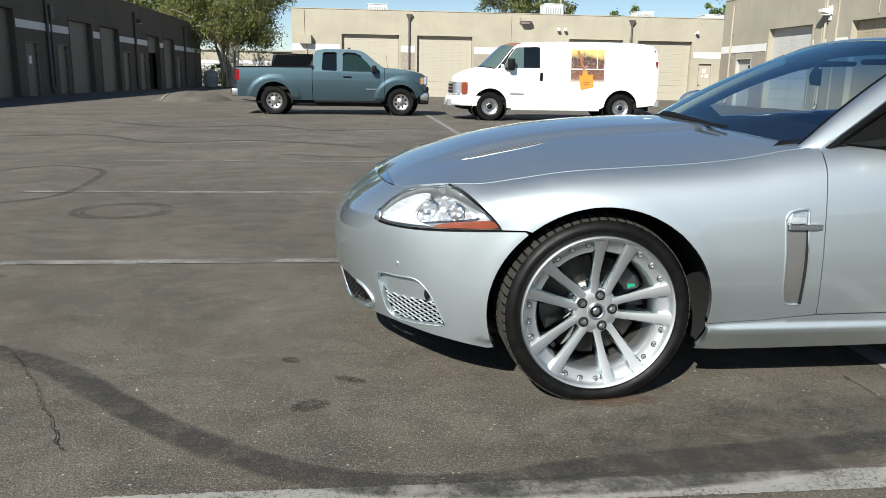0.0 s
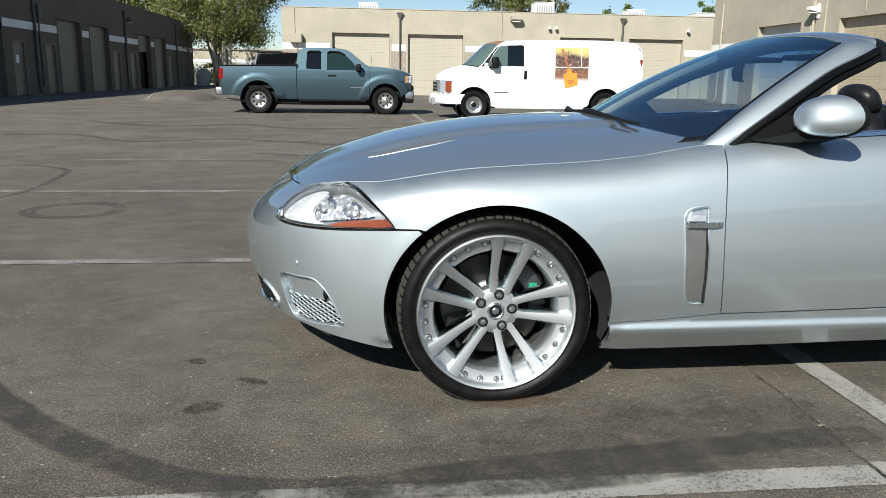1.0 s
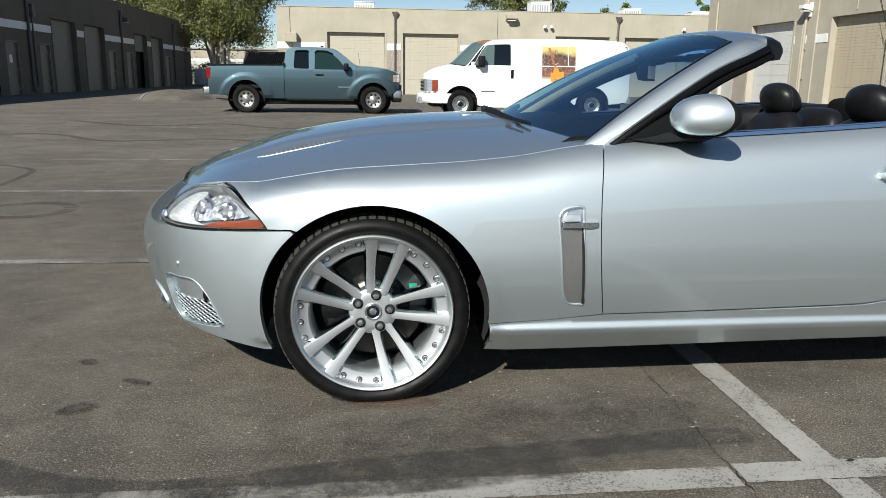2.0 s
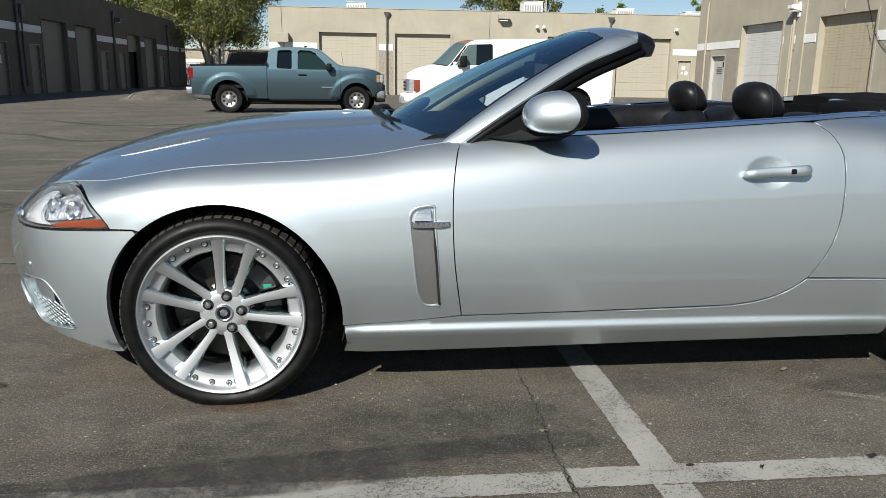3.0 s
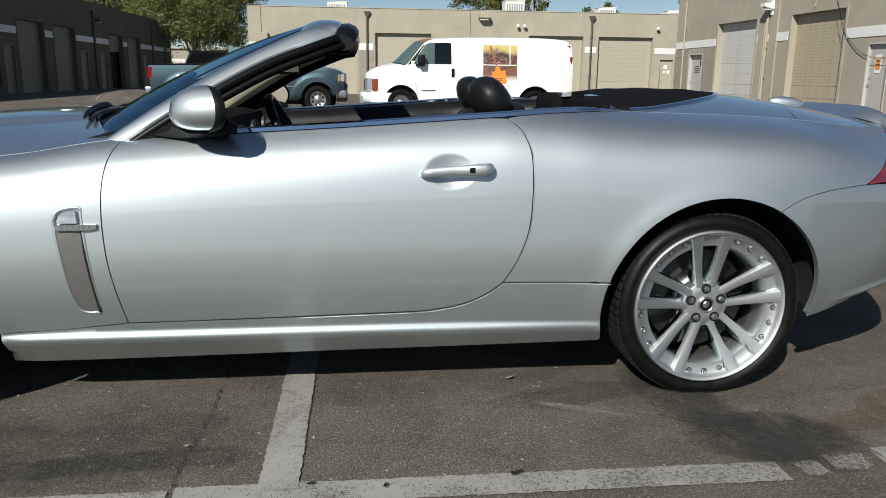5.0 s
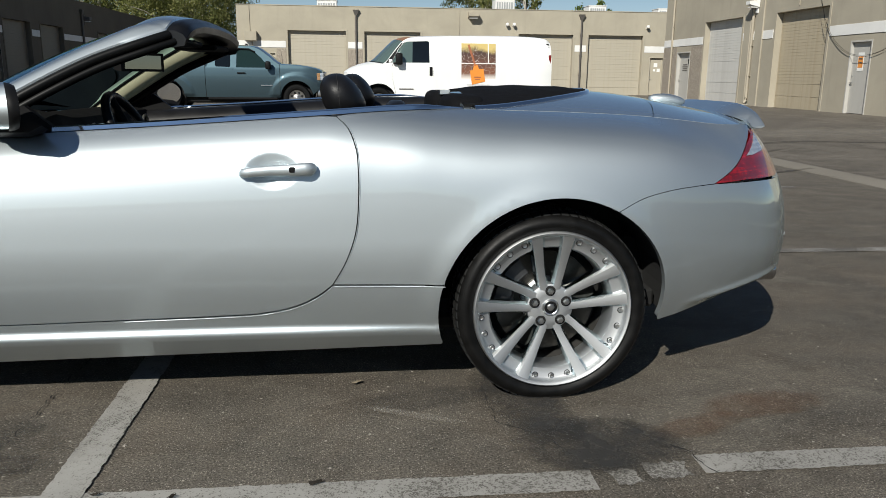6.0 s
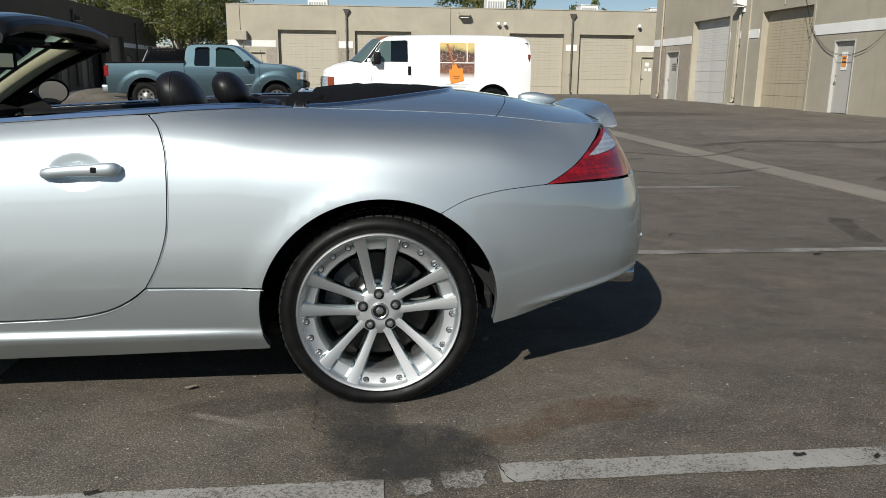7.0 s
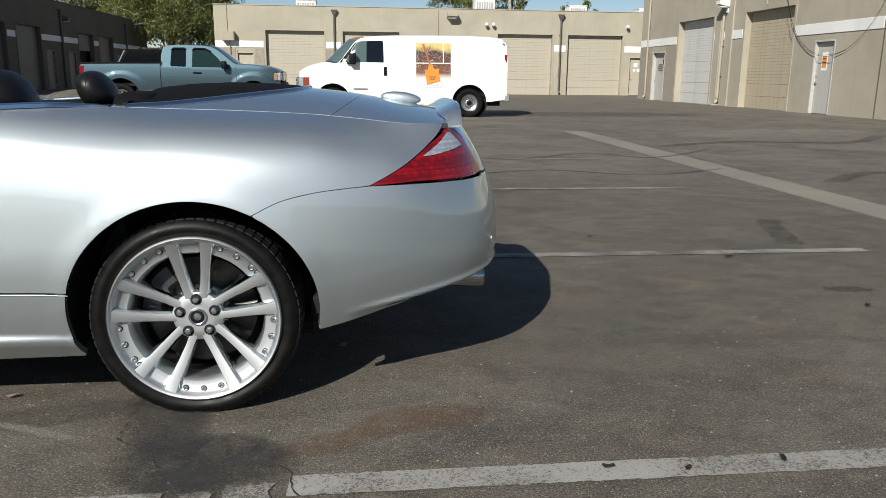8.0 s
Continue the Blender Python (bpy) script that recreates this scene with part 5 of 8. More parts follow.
OUT_TOP = OUT_TOP + [(x, -y, z) for x, y, z in OUT_TOP[-2::-1]]
rows_in, rows_out = [], []
_bs = np.linspace(0, 1, 41)
_gx = [glass_point(-1, float(b)).x for b in _bs]


def beside(x):
    """How far up the glass edge lies across from x on the pillar's outer edge."""
    b = float(np.interp(x - 0.035, _gx, _bs))
    return min(1.0, b + 0.35 * max(0.0, (x + 0.05) / 0.14))


m = len(OUT_SIDE)
for i, p in enumerate(OUT_SIDE):
    rows_in.append(glass_point(-1, beside(p[0])) + (Vector((-0.05, 0, -0.03)) * (5 - i) / 5 if i < 5 else Vector()))
    rows_out.append(Vector((p[0], -p[1], p[2])))
k = len(OUT_TOP)
for i in range(1, k - 1):
    rows_in.append(glass_point(-1 + 2 * i / (k - 1), 1.0))
    rows_out.append(Vector(OUT_TOP[i]))
for i in range(m - 1, -1, -1):
    p = OUT_SIDE[i]
    rows_in.append(glass_point(1, beside(p[0])) + (Vector((-0.05, 0, -0.03)) * (5 - i) / 5 if i < 5 else Vector()))
    rows_out.append(Vector(p))
fr = bmesh.new()
under = bmesh.new()
rings, rings2 = [], []
for a, b in zip(rows_in, rows_out):
    mid = Vector((0.0, 0.0, 1.0))
    side = (b - a)
    nrm = Vector((-0.42, 0.0, 0.9))
    outw = Vector((0, a.y * 0.5, 0))
    nrm = (nrm + outw).normalized()
    ring = [fr.verts.new(a.lerp(b, q) + nrm * (0.013 * 4 * q * (1 - q)) + nrm * 0.003) for q in (0.0, 0.08, 0.25, 0.5, 0.75, 0.92, 1.0)]
    ring.append(fr.verts.new(b - nrm * 0.022))
    ring.append(fr.verts.new(a.lerp(b, 0.2) - nrm * 0.03))
    rings.append(ring)
    rings2.append([under.verts.new(a.lerp(b, q) - nrm * d) for q, d in ((-0.04, 0.006), (0.2, 0.034), (0.6, 0.040), (0.95, 0.028))])
for r0, r1 in zip(rings, rings[1:]):
    for q in range(len(r0)):
        fr.faces.new((r0[q], r1[q], r1[(q + 1) % len(r0)], r0[(q + 1) % len(r0)]))
part("windscreen_frame", fr, SILVER, car, smooth=50)
for r0, r1 in zip(rings2, rings2[1:]):
    for q in range(3):
        under.faces.new((r0[q], r0[q + 1], r1[q + 1], r1[q]))
part("pillar_trim", under, CREAM, car, "cream pillar and header lining", smooth=50)
seal = tube([Vector(p) + Vector((0.010, 0.006, -0.016)) for p in [(x, -y, z) for x, y, z in OUT_SIDE[4:]]], 0.0165, 10)
tube([Vector(p) + Vector((0.028, 0.008, -0.038)) for p in [(x, -y, z) for x, y, z in OUT_SIDE[6:]]], 0.0135, 10, seal)
both_sides("pillar_seal", seal, SEAL, car, "black rubber door seal", 60)
glass_seal = tube([glass_point(-1, j / 12) + Vector((0, 0.006, 0.002)) for j in range(13)], 0.006, 6)
both_sides("glass_seal", glass_seal, SEAL, car)
hd = bmesh.new()
secs = []
for i, p in enumerate(OUT_TOP):
    p = Vector(p)
    secs.append([hd.verts.new(p + Vector(o)) for o in ((-0.012, 0, -0.004), (0.03, 0, -0.002), (0.056, 0, -0.014), (0.066, 0, -0.030), (0.058, 0, -0.052), (0.0, 0, -0.060), (-0.09, 0, -0.052), (-0.10, 0, -0.036))])
for a, b in zip(secs, secs[1:]):
    for q in range(8):
        hd.faces.new((a[q], b[q], b[(q + 1) % 8], a[(q + 1) % 8]))
hd.faces.new(secs[0]), hd.faces.new(secs[-1][::-1])
part("header_rail", hd, HEADER, car, "black roof latch rail", smooth=28)
for sy in (-1, 1):
    v_ = box(-0.05, 0.13, sy * 0.14, sy * 0.47, 1.190, 1.212, 0.008)
    part("sun_visor", v_, CARPET, car)

# scuttle and wipers
sc = bmesh.new()
vs = []
for i in range(25):
    a = -0.86 + 1.72 * i / 24
    q = 1 - a * a
    g = glass_point(a, 0.0)
    up_ = 0.034 * min(1.0, max(0.0, (0.80 - abs(a)) / 0.2))
    vs.append([sc.verts.new((g.x - 0.12 - 0.02 * q, g.y * 1.05, g.z - 0.052 + up_ * 0.6)), sc.verts.new((g.x - 0.04, g.y * 1.02, g.z - 0.040 + up_)), sc.verts.new((g.x + 0.03, g.y, g.z + 0.004))])
for a, b in zip(vs, vs[1:]):
    for q in range(2):
        sc.faces.new((a[q], a[q + 1], b[q + 1], b[q]))
part("scuttle", sc, BLACK, car, "black scuttle panel", smooth=60)
for a0, a1 in ((0.04, -0.62), (0.74, 0.10)):
    foot_ = [glass_point(a0 + (a1 - a0) * q, 0.0) for q in (0.0, 0.12, 0.3, 0.55, 0.8, 1.0)]
    arm = [p + Vector((-0.050, 0.0, z)) for p, z in zip(foot_, (0.020, 0.036, 0.040, 0.034, 0.028, 0.022))]
    wp = tube(arm, [0.016, 0.017, 0.012, 0.009, 0.008, 0.005], 10)
    tube([p + Vector((-0.020, 0.0, 0.020)) for p in foot_], 0.0065, 8, wp)
    part("wiper", wp, BLACK, car, "black wiper arm and blade", smooth=50)
    part("wiper_pivot", lathe([(0.0, 0.05), (0.020, 0.044), (0.024, 0.0)], foot_[0] + Vector((-0.055, 0.0, -0.012)), "z", 16), BLACK, car, smooth=50)

# belt mouldings, door tops, cabin
belt = []
for i in range(31):
    u = u_of(-0.22) + (u_of(1.075) - u_of(-0.22)) * i / 30
    belt.append(edge_point(u))
bl = bmesh.new()
secs = [[bl.verts.new(p + Vector(o) * min(1.0, 0.15 + (30 - i) / 4)) for o in ((0, -0.004, 0.001), (0, -0.001, 0.013), (0, 0.010, 0.018), (0, 0.028, 0.012), (0, 0.028, -0.006))] for i, p in enumerate(belt)]
for a, b in zip(secs, secs[1:]):
    for q in range(4):
        bl.faces.new((a[q], b[q], b[q + 1], a[q + 1]))
both_sides("belt_moulding", bl, CHROME, car, "bright chrome belt strip", 50)
dt = bmesh.new()
secs = []
for i in range(41):
    u = u_of(-0.50) + (u_of(1.12) - u_of(-0.50)) * i / 40
    p = edge_point(u)
    e = p.x
    secs.append([dt.verts.new(p + Vector(o)) for o in ((0, 0.022, -0.004), (0, 0.045, 0.006), (0, 0.09, -0.002), (0, 0.125, -0.05), (0, 0.13, -0.14), (0, 0.10, -0.17), (0, 0.10, -0.55))])
for a, b in zip(secs, secs[1:]):
    for q in range(6):
        dt.faces.new((a[q], b[q], b[q + 1], a[q + 1]))
both_sides("door_lining", dt, LEATHER, car, "black leather door top", 60)
part("cabin_floor", box(-0.85, 1.15, -0.74, 0.74, 0.28, 0.33), CARPET, car)
part("rear_bulkhead", box(1.10, 1.14, -0.60, 0.60, 0.33, 1.0), CARPET, car)
pn = tube([(0.02, -0.715, 0.885), (0.10, -0.705, 0.882), (0.24, -0.705, 0.890)], [0.006, 0.008, 0.005], 6)
both_sides("door_pull", pn, CHROME, car, "chrome inner door pull", 50)
swp = box(0.0, 0.16, -0.735, -0.715, 0.842, 0.868, 0.006)
both_sides("switch_panel", swp, DULL_CHROME, car, "satin switch panel")

dash = bmesh.new()
prof = [(-0.80, 0.80), (-0.72, 0.885), (-0.56, 0.925), (-0.42, 0.935), (-0.33, 0.915), (-0.30, 0.86), (-0.33, 0.74), (-0.40, 0.50), (-0.80, 0.48)]
secs = []
for i in range(17):
    y = -0.70 + 1.40 * i / 16
    hump = 0.028 * math.exp(-((y + 0.37) / 0.17) ** 2)
    secs.append([dash.verts.new((x - 0.05 * (1 - (y / 0.7) ** 2), y, z + (hump if z > 0.9 else 0))) for x, z in prof])
for a, b in zip(secs, secs[1:]):
    for q in range(len(prof)):
        dash.faces.new((a[q], b[q], b[(q + 1) % len(prof)], a[(q + 1) % len(prof)]))
dash.faces.new(secs[0]), dash.faces.new(secs[-1][::-1])
part("dashboard", dash, CARPET, car, "black padded dashboard", smooth=45)
sw_at = Matrix.Translation((-0.085, -0.37, 0.845)) @ Matrix.Rotation(radians(64), 4, "Y")
sw = tube([sw_at @ Vector((0.185 * math.cos(a * math.pi / 18), 0.185 * math.sin(a * math.pi / 18), 0)) for a in range(36)], 0.0165, 10, closed=True)
steering = part("steering_wheel", sw, LEATHER, car, "black leather steering wheel", smooth=60)
sp = bmesh.new()
for a in (-90, 90, 180):
    c_, s_ = math.cos(radians(a)), math.sin(radians(a))
    tube([sw_at @ Vector((0.03 * c_, 0.03 * s_, -0.01)), sw_at @ Vector((0.18 * c_, 0.18 * s_, 0))], [0.022, 0.012], 8, sp)
part("steering_spoke", sp, CARPET, steering, smooth=60)
hb = lathe([(0.0, 0.03), (0.05, 0.026), (0.075, 0.0), (0.06, -0.05), (0.0, -0.05)], (0, 0, 0), "z", 20)
bmesh.ops.transform(hb, matrix=sw_at, verts=hb.verts)
part("steering_hub", hb, CARPET, steering, smooth=50)
for y in (-0.37, 0.0, 0.37):
    p_ = lathe([(0.045, 0.0), (0.05, 0.012), (0.042, 0.012)], (-0.315, y + 0.22, 0.85), "x", 20)
    part("air_vent", p_, DULL_CHROME, car, "round satin air vent", smooth=40)
mr = bmesh.new()
secs = [[mr.verts.new((-0.155 + dx * 0.9, y, 1.135 + dz)) for dx, dz in ((0.02, 0.037), (-0.02, 0.032), (-0.03, 0.0), (-0.02, -0.032), (0.02, -0.037))] for s_, y in ((0, -0.115), (1, -0.10), (1, 0.10), (0, 0.115))]
for a, b in zip(secs, secs[1:]):
    for q in range(5):
        mr.faces.new((a[q], b[q], b[(q + 1) % 5], a[(q + 1) % 5]))
mr.faces.new(secs[0]), mr.faces.new(secs[-1][::-1])
tube([(-0.165, 0, 1.15), (-0.15, 0, 1.205), (-0.10, 0, 1.235)], 0.012, 8, mr)
imir = part("interior_mirror", mr, BLACK, car, smooth=40)
imir.matrix_basis = Matrix.Translation((-0.15, 0, 1.13)) @ Matrix.Rotation(radians(-30), 4, "Z") @ Matrix.Translation((0.15, 0, -1.13))
# mirror colour darkened in place of the dim view it reflects
part("mirror_glass", box(-0.1375, -0.135, -0.098, 0.098, 1.107, 1.163, 0.001), simple("dark_reflecting_mirror", (0.20, 0.215, 0.22), 0.05, 1.0), imir, "rear-view mirror glass")


def pillow(centre, size, power=2.6, n=22, m=14, lean=0.0, wedge=0.0):
    """A rounded cushion: a superellipsoid."""
    bm = bmesh.new()
    def sp_(v, p):
        return math.copysign(abs(v) ** (2 / p), v)
    rings = []
    for j in range(1, m):
        t_ = -math.pi / 2 + math.pi * j / m
        ring = []
        for i in range(n):
            a = 2 * math.pi * i / n
            x, y, z = sp_(math.cos(t_), power) * sp_(math.cos(a), power), sp_(math.cos(t_), power) * sp_(math.sin(a), power), sp_(math.sin(t_), power)
            # a wedge draws the back in towards the top
            if x > 0:
                x *= 1 + wedge * (0.35 - z)
            else:
                x *= 1 + wedge * 0.25 * (z - 0.2)
            ring.append(bm.verts.new((centre[0] + size[0] * x + lean * size[2] * z, centre[1] + size[1] * y, centre[2] + size[2] * z)))
        rings.append(ring)
    for a, b in zip(rings, rings[1:]):
        for i in range(n):
            bm.faces.new((a[i], a[(i + 1) % n], b[(i + 1) % n], b[i]))
    bm.faces.new(rings[0][::-1]), bm.faces.new(rings[-1])
    return bm


for y, hx in ((-0.37, 0.668), (0.425, 0.718)):
    seat = part("seat_back", pillow((hx - 0.068, y, 0.70), (0.085, 0.235, 0.265), 3.0, 28, 18, 0.30), LEATHER, car, "black leather seat back", smooth=80)
    part("headrest", pillow((hx - 0.004, y, 1.016), (0.074, 0.132, 0.083), 2.3, 36, 26, -0.12, 0.40), LEATHER, car, "black stitched leather headrest", smooth=180)
    piping = []
    for a in range(48):
        c_, s_ = math.cos(a * math.pi / 24), math.sin(a * math.pi / 24)
        piping.append((hx - 0.006 - 0.010 * s_, y + 0.1315 * math.copysign(abs(c_) ** 0.8, c_), 1.016 + 0.0825 * math.copysign(abs(s_) ** 0.8, s_)))
    part("headrest_piping", tube(piping, 0.0014, 5, closed=True), simple("dark_thread", (0.012, 0.012, 0.013), 0.7), car, "dark stitched seam")
    for dy in (-0.05, 0.05):
        part("headrest_post", cyl((hx - 0.003, y + dy, 0.90), (hx + 0.006, y + dy, 0.98), 0.008, n=10), CHROME, car, smooth=60)
    part("seat_cushion", pillow((0.30, y, 0.44), (0.27, 0.24, 0.085), 3.2, 28, 14), LEATHER, car, smooth=80)
    part("rear_seat_back", pillow((0.87, y * 0.89, 0.800), (0.060, 0.205, 0.180), 3.4, 26, 16, 0.22), LEATHER, car, "black leather rear seat back", smooth=80)
    part("roll_hoop_cover", pillow((1.125, y * 0.89, 0.950), (0.078, 0.20, 0.078), 4.0, 26, 14), FABRIC, car, smooth=80)
    belt_ = tube([(0.80, y * 1.62, 0.99), (0.78, y * 1.60, 0.93), (0.72, y * 1.5, 0.80)], 0.012, 6)
    part("seat_belt", belt_, CARPET, car)

# folded roof cover
def cover_half(x):
    return float(np.interp(x, [0.99, 1.075, 1.15, 1.3, 1.45, 1.58, 1.66, 1.69, 1.706], [0.66, 0.640, 0.60, 0.515, 0.415, 0.30, 0.19, 0.11, 0.02]))


fb = bmesh.new()
vs = []
for i in range(-1, 41):
    x = 1.14 + 0.565 * max(i, 0) / 40
    hw = max(0.012, cover_half(x) - 0.012)
    row = []
    for j in range(33):
        a = -1 + 2 * j / 32
        y = a * hw
        e = abs(edge_point(u_of(max(x, 1.09))).y)
        s = max(0.0, 1 - abs(y) / e)
        ez = edge_point(u_of(max(x, 1.09))).z
        base = ez + (DECK_Z(x) - ez) * (1 - (1 - s) ** 1.9)
        soft = noise.noise(Vector((x * 9, y * 7, 3.1))) * 0.006
        top = base + 0.002 + (0.004 + soft) * (1 - a ** 6) * min(1.0, (1.708 - x) / 0.10, 0.25 + max(i, 0) / 6)
        row.append(fb.verts.new((x - 0.012 * (i < 0), y, top - (0.16 if i < 0 else 0.0))))
    vs.append(row)
for a, b in zip(vs, vs[1:]):
    for j in range(32):
        fb.faces.new((a[j], b[j], b[j + 1], a[j + 1]))
part("folded_roof_cover", fb, FABRIC, car, "black fabric cover over the folded roof", smooth=60)

rim_run = smoothed([(x, cover_half(x)) for x in (1.13, 1.19, 1.3, 1.45, 1.58, 1.66, 1.695, 1.706)], 5)
cr = bmesh.new()
secs = []
for x, y in rim_run:
    xe = max(x, 1.09)
    e = edge_point(u_of(xe))
    s = max(0.0, 1 - y / abs(e.y))
    z = e.z + (DECK_Z(x) - e.z) * (1 - (1 - s) ** 1.9)
    secs.append([cr.verts.new((x + dx, -y + dy, z + dz)) for dx, dy, dz in ((0.010, -0.014, -0.006), (0.006, -0.010, 0.005), (0.0, 0.0, 0.009), (-0.006, 0.008, 0.006), (-0.006, 0.010, -0.01))])
for a, b in zip(secs, secs[1:]):
    for q in range(4):
        cr.faces.new((a[q], b[q], b[q + 1], a[q + 1]))
both_sides("cover_rim", cr, CHROME, car, "bright chrome rim round the folded roof", 60)

# boot spoiler and aerial pod
sb = bmesh.new()
secs = []
for i in range(41):
    a = -1 + 2 * i / 40
    y = 0.50 * a
    end = abs(a) ** 4.5
    z0 = 0.957 - 0.047 * end
    up_ = 0.70 - 0.55 * end
    pf = [(2.205 + 0.075 * end, 0.0), (2.245, 0.026), (2.274, 0.051), (2.290, 0.060), (2.297, 0.055), (2.293, 0.040), (2.280, -0.002), (2.245, -0.016)]
    secs.append([sb.verts.new((x - 0.012 * a * a - 0.006 * end, y, z0 + z * up_)) for x, z in pf])
for a, b in zip(secs, secs[1:]):
    for q in range(8):
        sb.faces.new((a[q], b[q], b[(q + 1) % 8], a[(q + 1) % 8]))
sb.faces.new(secs[0]), sb.faces.new(secs[-1][::-1])
part("boot_spoiler", sb, SILVER, car, smooth=45)
pod = bmesh.new()
bmesh.ops.create_uvsphere(pod, u_segments=24, v_segments=14, radius=1.0, matrix=Matrix.LocRotScale((2.085, 0, 1.000), Euler((0, 0.10, 0)), (0.085, 0.035, 0.026)))
part("aerial_pod", pod, SILVER, car, smooth=180)
ex = lathe([(0.040, -0.14), (0.043, -0.01), (0.042, 0.0), (0.039, 0.003), (0.036, -0.002), (0.034, -0.09), (0.0, -0.09)], (2.365, -0.50, 0.352), "x", 32)
# chrome darkened: its dimmer reflection is put into the colour
both_sides("exhaust_pipe", ex, simple("darkened_chrome", (0.42, 0.42, 0.43), 0.14, 1.0, 0.2, 40.0), car, "chrome exhaust tailpipe", 50)

# door mirrors
mc = bmesh.new()
rings = []
XR, L = -0.288, 0.106
for i in range(15):
    f = i / 14
    x = XR - L * math.sin(f * math.pi / 2)
    r = max(0.02, math.cos(f * math.pi / 2) ** 0.70)
    ring = []
    for k in range(28):
        a = 2 * math.pi * k / 28
        yy, zz = math.cos(a), math.sin(a)
        ring.append(mc.verts.new((x - 0.045 * yy * (1 - f), -0.925 + 0.094 * yy * r, 0.990 - 0.012 * f + (0.074 if zz > 0 else 0.062) * zz * r)))
    rings.append(ring)
for a, b in zip(rings, rings[1:]):
    for k in range(28):
        mc.faces.new((a[k], a[(k + 1) % 28], b[(k + 1) % 28], b[k]))
mc.faces.new(rings[-1])
mirror = both_sides("door_mirror", mc, SILVER, car, smooth=70)
mb = bmesh.new()
rings = []
for x, r in ((XR, 1.0), (XR + 0.004, 1.02), (XR + 0.016, 0.985), (XR + 0.028, 0.90), (XR + 0.027, 0.86), (XR + 0.018, 0.85)):
    ring = []
    for k in range(28):
        a = 2 * math.pi * k / 28
        yy, zz = math.cos(a), math.sin(a)
        ring.append(mb.verts.new((x - 0.045 * yy, -0.925 + 0.094 * yy * r, 0.988 + (0.074 if zz > 0 else 0.064) * zz * r)))
    rings.append(ring)
for a, b in zip(rings, rings[1:]):
    for k in range(28):
        mb.faces.new((a[k], a[(k + 1) % 28], b[(k + 1) % 28], b[k]))
both_sides("mirror_surround", mb, BLACK, car, "black mirror surround", 60)
mg = bmesh.new()
ring = []
for k in range(28):
    a = 2 * math.pi * k / 28
    yy, zz = math.cos(a), math.sin(a)
    ring.append(mg.verts.new((XR + 0.020 - 0.045 * yy, -0.925 + 0.078 * yy, 0.988 + 0.056 * zz)))
mg.faces.new(ring)
both_sides("mirror_glass", mg, CHROME, car, "door mirror glass")
foot = bmesh.new()
secs = []
for p, w_, h_ in (((-0.30, -0.885, 0.938), 0.10, 0.022), ((-0.31, -0.84, 0.922), 0.11, 0.020), ((-0.345, -0.80, 0.908), 0.12, 0.014), ((-0.39, -0.765, 0.906), 0.13, 0.012)):
    secs.append([foot.verts.new((p[0] + dx * w_, p[1], p[2] + dz * h_)) for dx, dz in ((-1, 0), (-0.6, 0.8), (0, 1), (0.6, 0.8), (0.9, 0), (0.5, -1), (-0.5, -1))])
for a, b in zip(secs, secs[1:]):
    for q in range(7):
        foot.faces.new((a[q], b[q], b[(q + 1) % 7], a[(q + 1) % 7]))
foot.faces.new(secs[0]), foot.faces.new(secs[-1][::-1])
both_sides("mirror_foot", foot, BLACK, car, "black mirror foot", 50)
sail = prism([(-0.535, 0.882), (-0.20, 0.905), (-0.22, 0.925), (-0.30, 0.99), (-0.36, 0.985)], -0.775, -0.745)
both_sides("quarter_trim", sail, BLACK, car, "black sail trim at the pillar's foot")

# door handles
hd = bmesh.new()
path = [(0.362, 0.794, 0.006), (0.372, 0.796, 0.020), (0.40, 0.799, 0.030), (0.46, 0.803, 0.034), (0.52, 0.806, 0.034), (0.565, 0.808, 0.031), (0.583, 0.809, 0.026), (0.594, 0.809, 0.018), (0.600, 0.809, 0.006)]
secs = []
for (x, z, l), hz in zip(path, (0.010, 0.0145, 0.0165, 0.0175, 0.0185, 0.0205, 0.0195, 0.015, 0.006)):
    c = Vector((x, min(on_body(x, z, 0).y, on_body(x, 0.87, 0).y + 0.0) - l, z))
    secs.append([hd.verts.new(c + Vector((0, 0.011 * math.cos(a * math.pi / 6), hz * math.sin(a * math.pi / 6)))) for a in range(12)])
for a, b in zip(secs, secs[1:]):
    for q in range(12):
        hd.faces.new((a[q], b[q], b[(q + 1) % 12], a[(q + 1) % 12]))
hd.faces.new(secs[0]), hd.faces.new(secs[-1][::-1])
handle = both_sides("door_handle", hd, SILVER, car, smooth=50)
kb = on_body(0.524, 0.807, 0)
both_sides("keyhole_button", box(0.516, 0.535, kb.y - 0.0475, kb.y - 0.03, 0.799, 0.816, 0.003), BLACK, car, "black lock button")

# underside and wheel wells
part("underbody", box(-1.72, 1.75, -0.62, 0.62, 0.17, 0.24, 0.02), DARK, car)
part("rear_valance", prism([(1.70, 0.30), (1.80, 0.285), (2.05, 0.335), (2.26, 0.40), (2.26, 0.52), (1.70, 0.52)], -0.62, 0.62), DARK, car)
# added piece: closes the lit gap between tyre and bumper shadows
both_sides("shadow_flap", box(1.735, 1.770, -0.78, -0.55, 0.295, 0.36, 0.008), DARK, car, "dark flap added to fill the shadow behind the rear wheel")
part("front_undertray", box(-2.02, -1.70, -0.50, 0.50, 0.195, 0.24, 0.02), DARK, car)
sill_box = box(-0.96, 0.90, -0.76, -0.60, 0.175, 0.30)
both_sides("sill_floor", sill_box, DARK, car)
